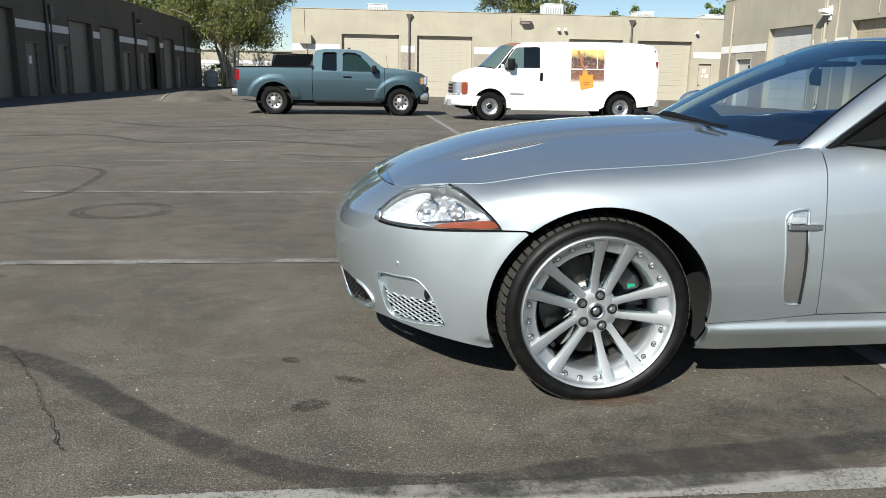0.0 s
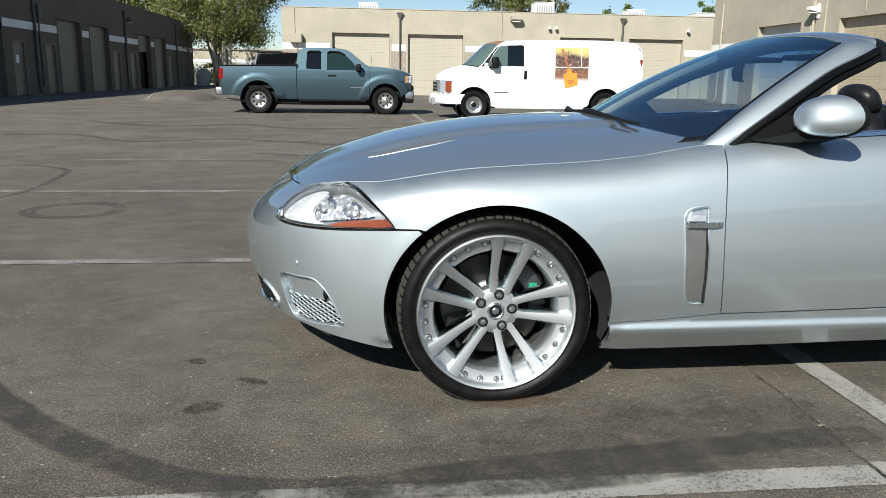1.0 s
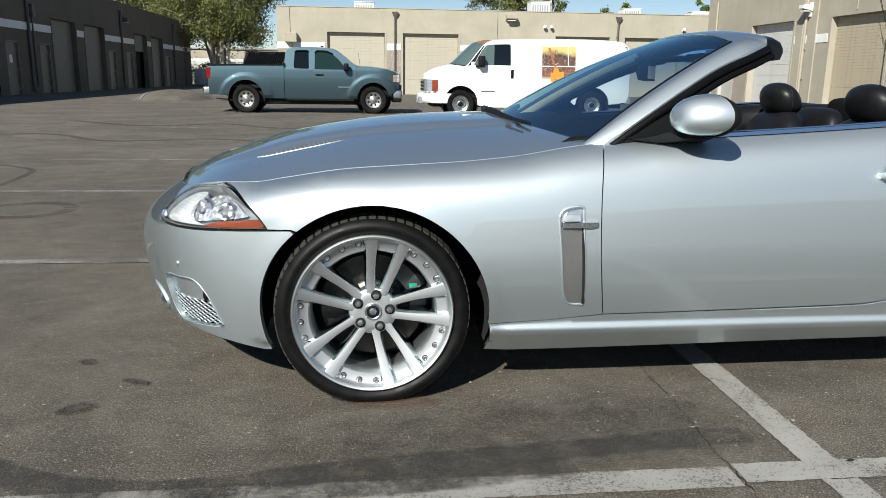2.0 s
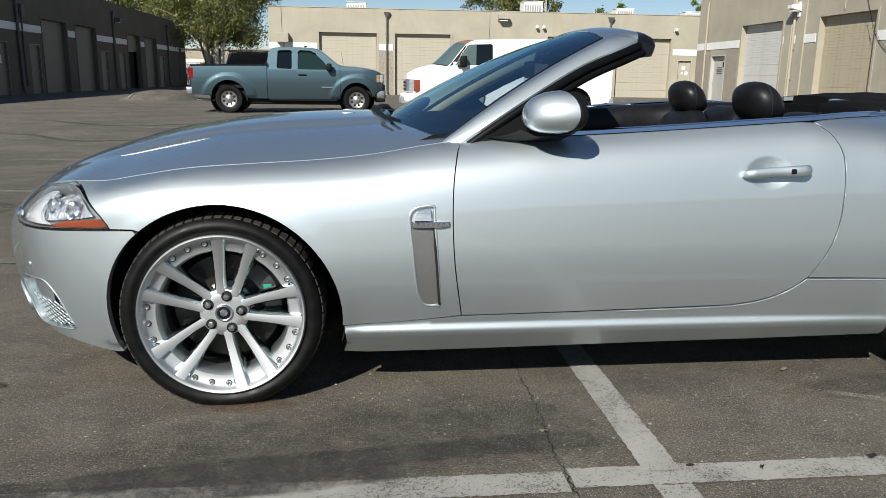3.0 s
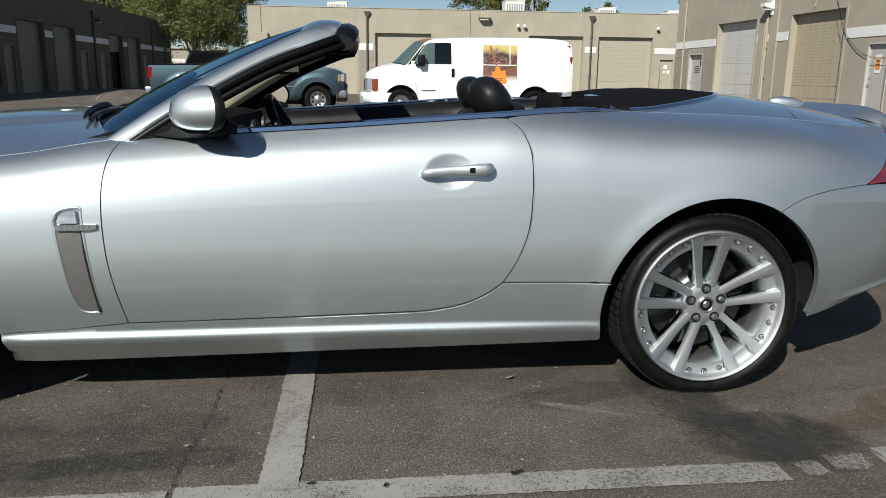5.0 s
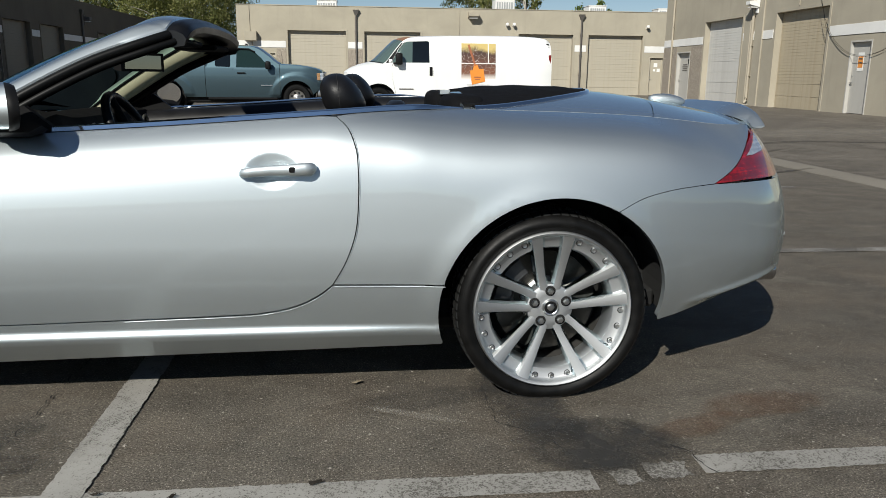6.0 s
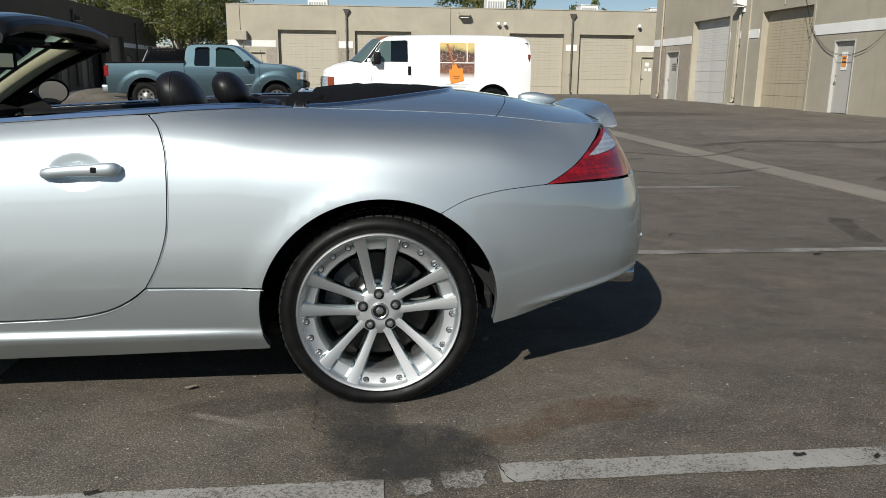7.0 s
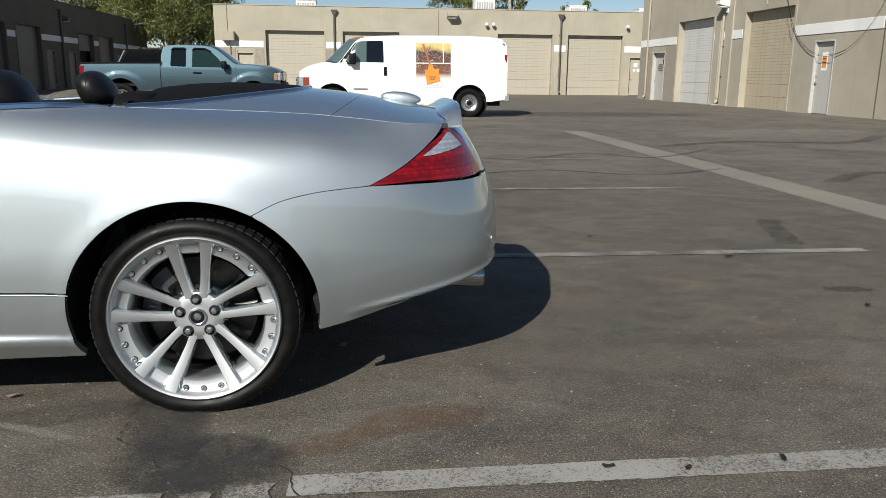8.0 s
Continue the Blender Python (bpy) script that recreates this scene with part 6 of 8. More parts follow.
for cx, cz, r in ARCHES:
    wl = bmesh.new()
    prev = None
    for i in range(31):
        a0 = -16 if cx < 0 else -4
        a = radians(a0 + (196 - a0) * i / 30)
        xw, zw = cx + (r + 0.012) * math.cos(a), max(0.175, cz + (r + 0.012) * math.sin(a))
        yo = body(u_of(xw), max(zw, 0.18)).y + 0.016
        p = [wl.verts.new((xw, yo, zw)), wl.verts.new((xw, -0.60, zw + 0.01)), wl.verts.new((xw, -0.50, zw + 0.01))]
        c_ = wl.verts.new((cx + 0.05 * math.cos(a), -0.50, cz + 0.05 * math.sin(a)))
        p.append(c_)
        if prev:
            for q in range(3):
                wl.faces.new((prev[q], p[q], p[q + 1], prev[q + 1]))
        prev = p
    both_sides("wheel_well", wl, DARK, car)


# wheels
# barrel alloy darkened: shade behind the spokes is put into the colour
BARREL = simple("shade_dark_barrel_alloy", (0.06, 0.058, 0.054), 0.65, 0.3, 0.2, 20.0)


def build_wheel(x, z, turn, caliper_at, green, tread):
    w = thing("wheel", "", "")
    w.name = "wheel"
    rim_profile = [(r_ * 0.966, y_ - 0.042) for r_, y_ in ((0.212, 0.095), (0.215, 0.060), (0.219, 0.034), (0.225, 0.0235), (0.257, 0.020), (0.2635, 0.014), (0.267, 0.002), (0.2715, -0.006), (0.2775, -0.008), (0.2825, -0.004), (0.284, 0.004), (0.282, 0.018))]
    wheel = part("wheel", lathe(rim_profile, (0, 0, 0), "y", 96), ALLOY, car, "silver multi-spoke alloy wheel", smooth=45)
    bpy.data.objects.remove(w)
    wheel.matrix_basis = pose(x, -CAR_Y - (0.010 if x < 0 else 0.016), z)
    part("barrel", lathe([(0.240, 0.19), (0.215, 0.15), (0.2048, 0.053)], (0, 0, 0), "y", 64), BARREL, wheel, "wheel barrel darkened with the shade behind the spokes", 40)
    R = 0.334
    prof = [(0.266, 0.02), (0.278, 0.004), (0.292, -0.004), (0.302, -0.0075), (0.313, -0.004), (0.3255, 0.006), (0.3320, 0.020), (0.3355, 0.036), (R, 0.062), (R, 0.20), (0.3355, 0.222), (0.322, 0.248), (0.300, 0.262), (0.270, 0.25)]
    prof = [(r_ * 0.988, y_ - 0.042) for r_, y_ in prof]
    ty = lathe(prof, (0, 0, 0), "y", 120)
    for v in ty.verts:
        v.co.z = max(v.co.z, -z + 0.0015)
    tyre = part("tyre", ty, RUBBER, wheel, "black low-profile tyre", smooth=50)
    tr = bmesh.new()
    nb = 66
    for i in range(nb):
        a0 = 2 * math.pi * (i + 0.13) / nb
        a1 = 2 * math.pi * (i + 0.87) / nb
        for ya, yb, sh, ra, rb in ((-0.028, 0.016, 0.5, 0.3290, R + 0.001), (0.025, 0.078, 0.0, R + 0.001, R + 0.001), (0.088, 0.146, 0.5, R + 0.001, R + 0.001)):
            off = (sh * 2 * math.pi / nb) if ya > 0.0 else 0.0
            vs = []
            for a in (a0 + off, a1 + off):
                for y, r in ((ya, ra), (yb, rb)):
                    for rr in (r - 0.006, r):
                        vs.append(tr.verts.new((rr * math.cos(a), y, max(rr * math.sin(a), -z + 0.001))))
            for f in ((1, 3, 7, 5), (0, 1, 5, 4), (2, 6, 7, 3), (0, 2, 3, 1), (4, 5, 7, 6)):
                tr.faces.new([vs[k] for k in f])
    part("tread", tr, tread, tyre, "tread blocks")
    # spokes: five pairs
    for k in range(5):
        for sgn in (-1, 1):
            sp_ = bmesh.new()
            secs = []
            c0 = radians(turn + 72 * k)
            for r, da, hw, yf, dep in ((0.046, 19, 0.0165, -0.001, 0.050), (0.066, 18.4, 0.0188, -0.003, 0.050), (0.085, 17.4, 0.0182, -0.004, 0.050), (0.105, 16.4, 0.0178, -0.006, 0.050), (0.150, 14.6, 0.0194, -0.014, 0.045), (0.200, 13.2, 0.0226, -0.026, 0.038), (0.232, 12.7, 0.0254, -0.034, 0.034), (0.250, 12.5, 0.0274, -0.039, 0.030), (0.259, 12.5, 0.0282, -0.042, 0.022)):
                a = c0 + sgn * radians(da)
                e_r = Vector((math.cos(a), 0, math.sin(a)))
                e_t = Vector((-math.sin(a), 0, math.cos(a)))
                c = e_r * r
                secs.append([sp_.verts.new(c + e_t * t_ + Vector((0, y, 0))) for t_, y in ((-hw * 1.10, yf + dep), (-hw * 1.05, yf + 0.013), (-hw * 0.68, yf + 0.0008), (0, yf - 0.0012), (hw * 0.68, yf + 0.0008), (hw * 1.05, yf + 0.013), (hw * 1.10, yf + dep))])
            for a, b in zip(secs, secs[1:]):
                for q in range(6):
                    sp_.faces.new((a[q], b[q], b[q + 1], a[q + 1]))
            part("spoke", sp_, ALLOY, wheel, smooth=38)
        a = radians(turn + 72 * k)
        c = Vector((0.0575 * math.cos(a), 0, 0.0575 * math.sin(a)))
        part("lug_hole", cyl(c + Vector((0, 0.004, 0)), c + Vector((0, -0.0052, 0)), 0.0180, 0.0180, 20), DARK, wheel)
        nut = lathe([(0.0115, -0.004), (0.011, -0.012), (0.0085, -0.017), (0.0, -0.018)], c, "y", 6)
        part("lug_nut", nut, DULL_CHROME, wheel, "steel wheel nut", smooth=30)
        for da in (-13.5, 0, 13.5):
            b = radians(turn + 72 * k + 36 + da)
            q = Vector((0.2435 * math.cos(b), -0.0215, 0.2435 * math.sin(b)))
            part("bolt_seat", lathe([(0.0112, 0.004), (0.0108, -0.0008), (0.0088, -0.0012)], q, "y", 14), DARK, wheel)
            bo = lathe([(0.0088, 0.004), (0.0088, -0.003), (0.0066, -0.0065), (0.0040, -0.0060), (0.0036, -0.0030), (0.0, -0.0028)], q, "y", 12)
            part("rim_bolt", bo, DULL_CHROME, wheel, "small bright rim bolt", smooth=40)
    part("hub", lathe([(0.0, -0.003), (0.030, -0.0035), (0.046, -0.004), (0.066, -0.0035), (0.080, 0.002), (0.084, 0.012), (0.080, 0.06)], (0, 0, 0), "y", 48), ALLOY, wheel, smooth=40)
    part("centre_cap", lathe([(0.0, -0.0105), (0.020, -0.0100), (0.0245, -0.0085), (0.026, -0.004)], (0, 0, 0), "y", 32), BLACK, wheel, "dark round centre cap", smooth=40)
    part("cap_ring", lathe([(0.022, -0.0100), (0.025, -0.0120), (0.0285, -0.0095), (0.029, -0.003)], (0, 0, 0), "y", 32), DULL_CHROME, wheel, "satin chrome ring", smooth=60)
    part("cap_emblem", lathe([(0.0, -0.0150), (0.009, -0.0140), (0.0135, -0.0100)], (0, 0, 0.001), "y", 7), DULL_CHROME, wheel, "plain raised shield shape")
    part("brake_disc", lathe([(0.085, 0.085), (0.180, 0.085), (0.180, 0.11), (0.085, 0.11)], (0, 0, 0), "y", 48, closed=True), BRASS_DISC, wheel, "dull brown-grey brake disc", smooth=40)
    part("disc_bell", lathe([(0.0, 0.055), (0.07, 0.055), (0.088, 0.07), (0.09, 0.10)], (0, 0, 0), "y", 32), STEEL, wheel, smooth=40)
    cal = bmesh.new()
    secs = []
    for i in range(9):
        a = radians(caliper_at - 27 + 54 * i / 8)
        e_r = Vector((math.cos(a), 0, math.sin(a)))
        secs.append([cal.verts.new(e_r * r + Vector((0, y, 0))) for r, y in ((0.115, 0.072), (0.130, 0.050), (0.185, 0.050), (0.198, 0.072), (0.198, 0.14), (0.115, 0.14))])
    for a, b in zip(secs, secs[1:]):
        for q in range(6):
            cal.faces.new((a[q], b[q], b[(q + 1) % 6], a[(q + 1) % 6]))
    cal.faces.new(secs[0]), cal.faces.new(secs[-1][::-1])
    cp = part("brake_caliper", cal, CALIPER, wheel, smooth=35)
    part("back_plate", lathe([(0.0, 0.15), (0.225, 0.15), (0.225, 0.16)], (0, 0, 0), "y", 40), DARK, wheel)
    if green:
        a = radians(caliper_at)
        q = Vector((0.158 * math.cos(a), 0, 0.158 * math.sin(a)))
        part("caliper_badge", box(q.x - 0.014, q.x + 0.014, 0.046, 0.052, q.z - 0.008, q.z + 0.008, 0.001), GREEN, cp, "small green badge")
    return wheel


HUB_Z = 0.3235
for x, turn, cal_at, green, tread in ((-1.376, 78.5, 28.0, True, TREAD), (1.376, 92.0, 150.0, False, TREAD_BLACK)):
    near = build_wheel(x, HUB_Z, turn, cal_at, green, tread)
    far = copy_thing(near, pose(x, CAR_Y + (0.010 if x < 0 else 0.016), HUB_Z, 0, 0, 180))


# ---- parked van and pickup ----
VAN_WHITE = sheet_paint("white_van_paint", (0.83, 0.83, 0.81), (0.55, 0.50, 0.42), 0.10, 0.28)
RUST = simple("rusted_roof_paint", (0.24, 0.12, 0.07), 0.8, 0.0, 0.4, 12.0)
TEAL = flake_paint("blue_grey_metallic_paint", (0.058, 0.092, 0.110), 0.70, 0.46, 0.45, 0.16, 1.45, 0.35)
PALE_AMBER = ribbed_lens("pale_amber_lens", (0.55, 0.33, 0.17), (0.34, 0.18, 0.08), 0.2)
TINT = simple("dark_tinted_glass", (0.005, 0.007, 0.008), 0.04)
PALE_GLASS = simple("pale_side_glass", (0.085, 0.125, 0.115), 0.05, 0.0, 0.0, 40.0, 0.6)
GREEN_GLASS = simple("dark_green_glass", (0.012, 0.026, 0.023), 0.05)
GREY_PLASTIC = simple("grey_bumper_plastic", (0.24, 0.24, 0.24), 0.6, 0.0, 0.1, 20.0)
WORN_STEEL = simple("worn_steel_rim", (0.40, 0.39, 0.375), 0.38, 0.85, 0.25, 30.0)


def shell_side(name, poly, holes, half, parent, material, step=0.09, both=True, lift=0.0, label="", flange=0.05):
    """A side skin: half(x, z) gives the half width of the shell."""
    def nor(x, z):
        e = 0.01
        n = Vector((-(half(x + e, z) - half(x - e, z)) / (2 * e), -1.0, -(half(x, z + e) - half(x, z - e)) / (2 * e)))
        n.x, n.z = n.x, n.z
        v = Vector((-n.x * -1, -1.0, -n.z * -1))
        v.normalize()
        return Vector((-(half(x + e, z) - half(x - e, z)) / (2 * e), -1.0, -(half(x, z + e) - half(x, z - e)) / (2 * e))).normalized()
    surf = lambda x, z: Vector((x, -half(x, z), z)) + (nor(x, z) * lift if lift else Vector((0, 0, 0)))
    P, F, N = skin(poly, holes, step, surf, nor, flange)
    ob = skin_object(name, material, parent, label, P, F, N)
    if both:
        skin_object(name, material, parent, label, P, F, N, True)
    return ob


def top_strip(name, line, half, parent, material, crown=0.03, label="", smooth=40, bow=0.0):
    """A strip over the body along points (x, z) of its top line."""
    bm = bmesh.new()
    rows = []
    for x, z in line:
        h = half(x, z)
        rows.append([bm.verts.new((x - (bow(x) if bow else 0.0) * (1 - abs(a) ** 2.2), h * a, z + crown * (1 - abs(a) ** 2.4))) for a in (-1, -0.92, -0.75, -0.5, -0.25, 0, 0.25, 0.5, 0.75, 0.92, 1)])
    for a, b in zip(rows, rows[1:]):
        for q in range(10):
            bm.faces.new((a[q], b[q], b[q + 1], a[q + 1]))
    return part(name, bm, material, parent, label, smooth)


def seam(points, half, parent, name="panel_gap", r=0.006):
    bm = tube([(x, -half(x, z) - 0.001, z) for x, z in points], r, 5)
    return part(name, bm, DARK, parent)


def road_wheel(parent, x, y, r, rim_r, width, rim_mat, holes, label, cap=True):
    w = part("wheel", lathe([(rim_r * 0.30, 0.012), (rim_r * 0.42, 0.02), (rim_r * 0.55, 0.045), (rim_r * 0.84, 0.030), (rim_r * 0.9, 0.02), (rim_r * 0.97, 0.004), (rim_r, 0.0), (rim_r * 1.0, 0.02), (rim_r * 0.93, 0.06), (rim_r * 0.9, width * 0.9)], (0, 0, 0), "y", 40), rim_mat, parent, label, 40)
    w.matrix_basis = pose(x, y, r)
    ty = lathe([(rim_r * 0.96, 0.03), (rim_r * 1.02, 0.004), (rim_r * 1.2, -0.012), (r * 0.93, -0.006), (r * 0.985, 0.02), (r, 0.045), (r, width - 0.045), (r * 0.985, width - 0.02), (r * 0.9, width), (rim_r, width - 0.01)], (0, 0, 0), "y", 48)
    for v in ty.verts:
        v.co.z = max(v.co.z, -r + 0.006)
    part("tyre", ty, RUBBER, w, "black road tyre", 45)
    for i in range(holes):
        a = 2 * math.pi * (i + 0.5) / holes
        c = Vector((rim_r * 0.69 * math.cos(a), 0.032, rim_r * 0.69 * math.sin(a)))
        part("rim_hole", cyl(c, c - Vector((0, 0.008, 0)), rim_r * 0.15, rim_r * 0.135, 12), DARK, w)
    part("hub_cap", lathe([(0.0, -0.010), (rim_r * 0.2, -0.008), (rim_r * 0.28, 0.002), (rim_r * 0.34, 0.02)], (0, 0, 0), "y", 20), rim_mat if holes > 6 else BLACK, w, "", 40)
    part("brake_drum", lathe([(0.0, 0.07), (rim_r * 0.88, 0.07)], (0, 0, 0), "y", 24), DARK, w)
    return w


def arch_hole(cx, cz, r, zlow, n=22):
    """Outline points of a wheel arch from its front foot over to its rear foot (rising x)."""
    a0 = math.asin((zlow - cz) / r)
    return [(cx + r * math.cos(math.pi - a0 - (math.pi - 2 * a0) * i / n), cz + r * math.sin(math.pi - a0 - (math.pi - 2 * a0) * i / n)) for i in range(n + 1)]


def build_van(at):
    van = thing("delivery_van", "white panel van with a printed picture on its side", "van", at)
    F, R_ = 1.05, 4.72           # axles from the nose
    TOP = hermite([(0.46, 1.10), (0.60, 1.20), (0.85, 1.31), (1.16, 1.385), (1.22, 1.42), (1.46, 1.71), (1.70, 1.985), (1.85, 2.055), (2.1, 2.085), (3.0, 2.12), (4.5, 2.135), (5.3, 2.115), (5.62, 2.07), (5.72, 1.98)])

    def half(x, z):
        h = 0.985
        if x < 0.95:
            h -= 0.13 * ((0.95 - x) / 0.80) ** 2.4
        if x > 5.3:
            h -= 0.05 * ((x - 5.3) / 0.42) ** 2
        if z > 1.25:
            h -= 0.105 * ((z - 1.25) / 0.8) ** 1.4
        if z < 0.7:
            h -= 0.03 * ((0.7 - z) / 0.4) ** 2
        t = max(0.0, 1 - (TOP(x) - z) / 0.13)
        h -= 0.085 * t ** 2.2
        return h
    bow = lambda x: float(np.interp(x, [0.46, 1.22, 1.72, 2.1], [0.36, 0.36, 0.20, 0.0]))
    xs = [0.46, 0.52] + list(np.arange(0.60, 1.20, 0.08)) + [1.22] + list(np.arange(1.28, 1.9, 0.06)) + list(np.arange(1.95, 5.6, 0.12)) + [5.62, 5.68, 5.72]
    low = 0.36
    outline_ = [(x, TOP(x)) for x in xs] + [(5.76, 1.5), (5.76, 0.48), (5.35, low + 0.06)] + arch_hole(R_, 0.40, 0.47, low + 0.05)[::-1] + [(R_ - 0.55, low), (F + 0.55, low - 0.02)] + arch_hole(F, 0.40, 0.47, low)[::-1] + [(F - 0.50, 0.44), (0.47, 0.62)]
    win = [(1.40, 1.42), (1.58, 1.76), (1.72, 1.935), (1.80, 1.965), (2.36, 1.985), (2.40, 1.96), (2.41, 1.42)]
    shell_side("body_side", outline_, [win], half, van, VAN_WHITE, 0.10)
    shell_side("side_window", inset(win, -0.02), [], half, van, PALE_GLASS, 0.15, True, -0.012, "pale greenish cab window", 0.01)
    shell_side("pillar_trim", [(1.24, 1.405), (1.66, 1.925), (1.70, 1.93), (1.56, 1.75), (1.39, 1.42)], [], half, van, BLACK, 0.15, True, 0.004, "", 0.02)
    shell_side("dark_pane", [(1.95, 1.43), (1.96, 1.965), (2.36, 1.975), (2.40, 1.95), (2.40, 1.43)], [], half, van, TINT, 0.15, True, -0.006, "dark tinted part of the cab window", 0.005)
    top_strip("bonnet", [(x, TOP(x)) for x in (0.46, 0.52, 0.60, 0.70, 0.85, 1.0, 1.16)], half, van, VAN_WHITE, 0.06, bow=bow)
    top_strip("windscreen", [(x, TOP(x)) for x in (1.20, 1.28, 1.36, 1.46, 1.56, 1.66, 1.70)], half, van, PALE_GLASS, 0.06, "dark windscreen", bow=bow)
    top_strip("scuttle", [(1.16, TOP(1.16)), (1.20, TOP(1.20))], half, van, BLACK, 0.06, bow=bow)
    top_strip("roof_edge", [(x, TOP(x)) for x in (1.70, 1.78, 1.85, 1.92)], half, van, RUST, 0.05, "rusty front edge of the roof", bow=bow)
    top_strip("roof", [(x, TOP(x)) for x in list(np.arange(1.92, 5.6, 0.15)) + [5.62, 5.68, 5.72]], half, van, VAN_WHITE, 0.045, bow=bow)
    rear = bmesh.new()
    rows = [[rear.verts.new((5.72 + 0.05 * (1 - abs(a) ** 3) * math.sin(min(1.0, (2.05 - z) / 0.4) * 1.5), half(5.72, z) * a, z)) for a in (-1, -0.8, -0.4, 0, 0.4, 0.8, 1)] for z in (0.48, 0.9, 1.3, 1.7, 1.97)]
    for a, b in zip(rows, rows[1:]):
        for q in range(6):
            rear.faces.new((a[q], a[q + 1], b[q + 1], b[q]))
    part("rear_doors", rear, VAN_WHITE, van, smooth=40)
    fr_ = bmesh.new()
    rows = [[fr_.verts.new((0.10 + 0.36 * abs(a) ** 2.2, half(0.46, z) * a, z + 0.06 * (1 - abs(a) ** 2.4) * (z > 1.0))) for a in (-1, -0.93, -0.85, -0.72, -0.6, -0.3, 0, 0.3, 0.6, 0.72, 0.85, 0.93, 1)] for z in (0.60, 0.72, 0.86, 0.98, 1.10)]
    for a, b in zip(rows, rows[1:]):
        for q in range(12):
            fr_.faces.new((a[q], b[q], b[q + 1], a[q + 1]))
    part("front_panel", fr_, VAN_WHITE, van, smooth=40)
    g = bmesh.new()
    for z in (0.73, 0.82, 0.91):
        box(0.06, 0.20, -0.46, 0.46, z, z + 0.06, 0.01, g)
    grille_ = part("grille", g, DARK, van, "dark grille slots")
    part("grille_surround", box(0.075, 0.24, -0.52, 0.52, 0.69, 1.03, 0.02), DULL_CHROME, van, "bright grille surround")
    for s_ in (-1, 1):
        part("headlamp", box(0.15, 0.34, s_ * 0.53, s_ * 0.73, 0.72, 1.03, 0.02), CLEAR_LENS, van, "square clear headlamp")
        part("indicator", box(0.28, 0.46, s_ * 0.74, s_ * 0.925, 0.71, 1.02, 0.02), AMBER, van, "amber corner indicator")
        part("bumper_cap", box(-0.06, 0.08, s_ * 0.30, s_ * 0.52, 0.36, 0.56, 0.02), GREY_PLASTIC, van, "grey bumper end")
        part("tail_lamp", box(5.665, 5.745, s_ * 0.85, s_ * 0.918, 1.30, 1.66, 0.015), RED_LENS, van, "tall red tail lamp")
        for i in range(7):
            part("vent_slot", box(5.60 - i * 0.004, 5.70 - i * 0.004, s_ * (0.868 - i * 0.004), s_ * (0.888 - i * 0.004), 1.70 + i * 0.04, 1.718 + i * 0.04), DARK, van)
        m_ = bmesh.new()
        box(1.50, 1.68, s_ * 1.02, s_ * 1.18, 1.36, 1.66, 0.035, m_, 2)
        box(1.44, 1.62, s_ * 0.92, s_ * 1.06, 1.37, 1.43, 0.01, m_)
        part("door_mirror", m_, BLACK, van, "black door mirror", 50)
        part("door_handle", box(2.41, 2.49, s_ * 0.975, s_ * 1.005, 1.08, 1.31, 0.012), BLACK, van, "black door handle")
    fb_ = bmesh.new()
    secs = []
    for i in range(21):
        a = -1 + i / 10
        xf = -0.05 + 0.36 * abs(a) ** 2.2 + 0.28 * max(0.0, (abs(a) - 0.9) / 0.1)
        secs.append([fb_.verts.new((xf + dx, 0.965 * a, z)) for dx, z in ((0.0, 0.44), (-0.015, 0.52), (0.0, 0.63), (0.04, 0.66), (0.20, 0.66), (0.20, 0.40), (0.04, 0.40))])
    for a, b in zip(secs, secs[1:]):
        for q in range(7):
            fb_.faces.new((a[q], b[q], b[(q + 1) % 7], a[(q + 1) % 7]))
    fb_.faces.new(secs[0][::-1]), fb_.faces.new(secs[-1])
    bmesh.ops.recalc_face_normals(fb_, faces=fb_.faces[:])
    part("front_bumper", fb_, VAN_WHITE, van, smooth=35)
    part("rear_bumper", box(5.66, 5.84, -0.93, 0.93, 0.42, 0.60, 0.03, None, 2), GREY_PLASTIC, van, "grey rear bumper")
    part("running_board", box(F + 0.60, R_ - 0.60, -1.0, -0.90, 0.29, 0.36, 0.015), WHITE_METAL, van, "pale step below the doors")
    part("chassis", box(0.3, 5.6, -0.75, 0.75, 0.30, 0.55), DARK, van)
    part("interior", box(0.9, 5.5, -0.80, 0.80, 0.55, 1.35), DARK, van)
    part("seat", pillow((1.75, -0.45, 1.45), (0.10, 0.24, 0.32), 3.0), BLACK, van, smooth=60)
    seam([(2.50, 2.0), (2.51, 1.2), (2.50, 0.42)], half, van, r=0.003)
    seam([(1.42, 1.38), (1.43, 0.95), (1.50, 0.62), (1.54, 0.42)], half, van, r=0.003)
    part("badge_bar", box(1.60, 1.98, -0.995, -0.985, 0.715, 0.745), PIPE_DARK, van, "small dark badge lettering bar")
    for x in (F, R_):
        for s_ in (-1, 1):
            wl = road_wheel(van, x, s_ * 0.965, 0.385, 0.225, 0.24, WORN_STEEL, 0, "worn steel road wheel")
            if s_ > 0:
                wl.matrix_basis = pose(x, 0.965, 0.385, 0, 0, 180)
            part("hub_ring", lathe([(0.105, -0.004), (0.12, -0.008), (0.135, 0.004)], (0, 0, 0), "y", 24), CHROME, wl, "bright trim ring", 40)
        part("wheel_box", lathe([(0.02, -0.62), (0.50, -0.62), (0.50, -0.97)], (x, 0, 0.42), "y", 32), DARK, van)
    # the printed picture
    n = Nodes("printed_scene")
    v = n.coord()
    sep = n.add("ShaderNodeSeparateXYZ", Vector=v)
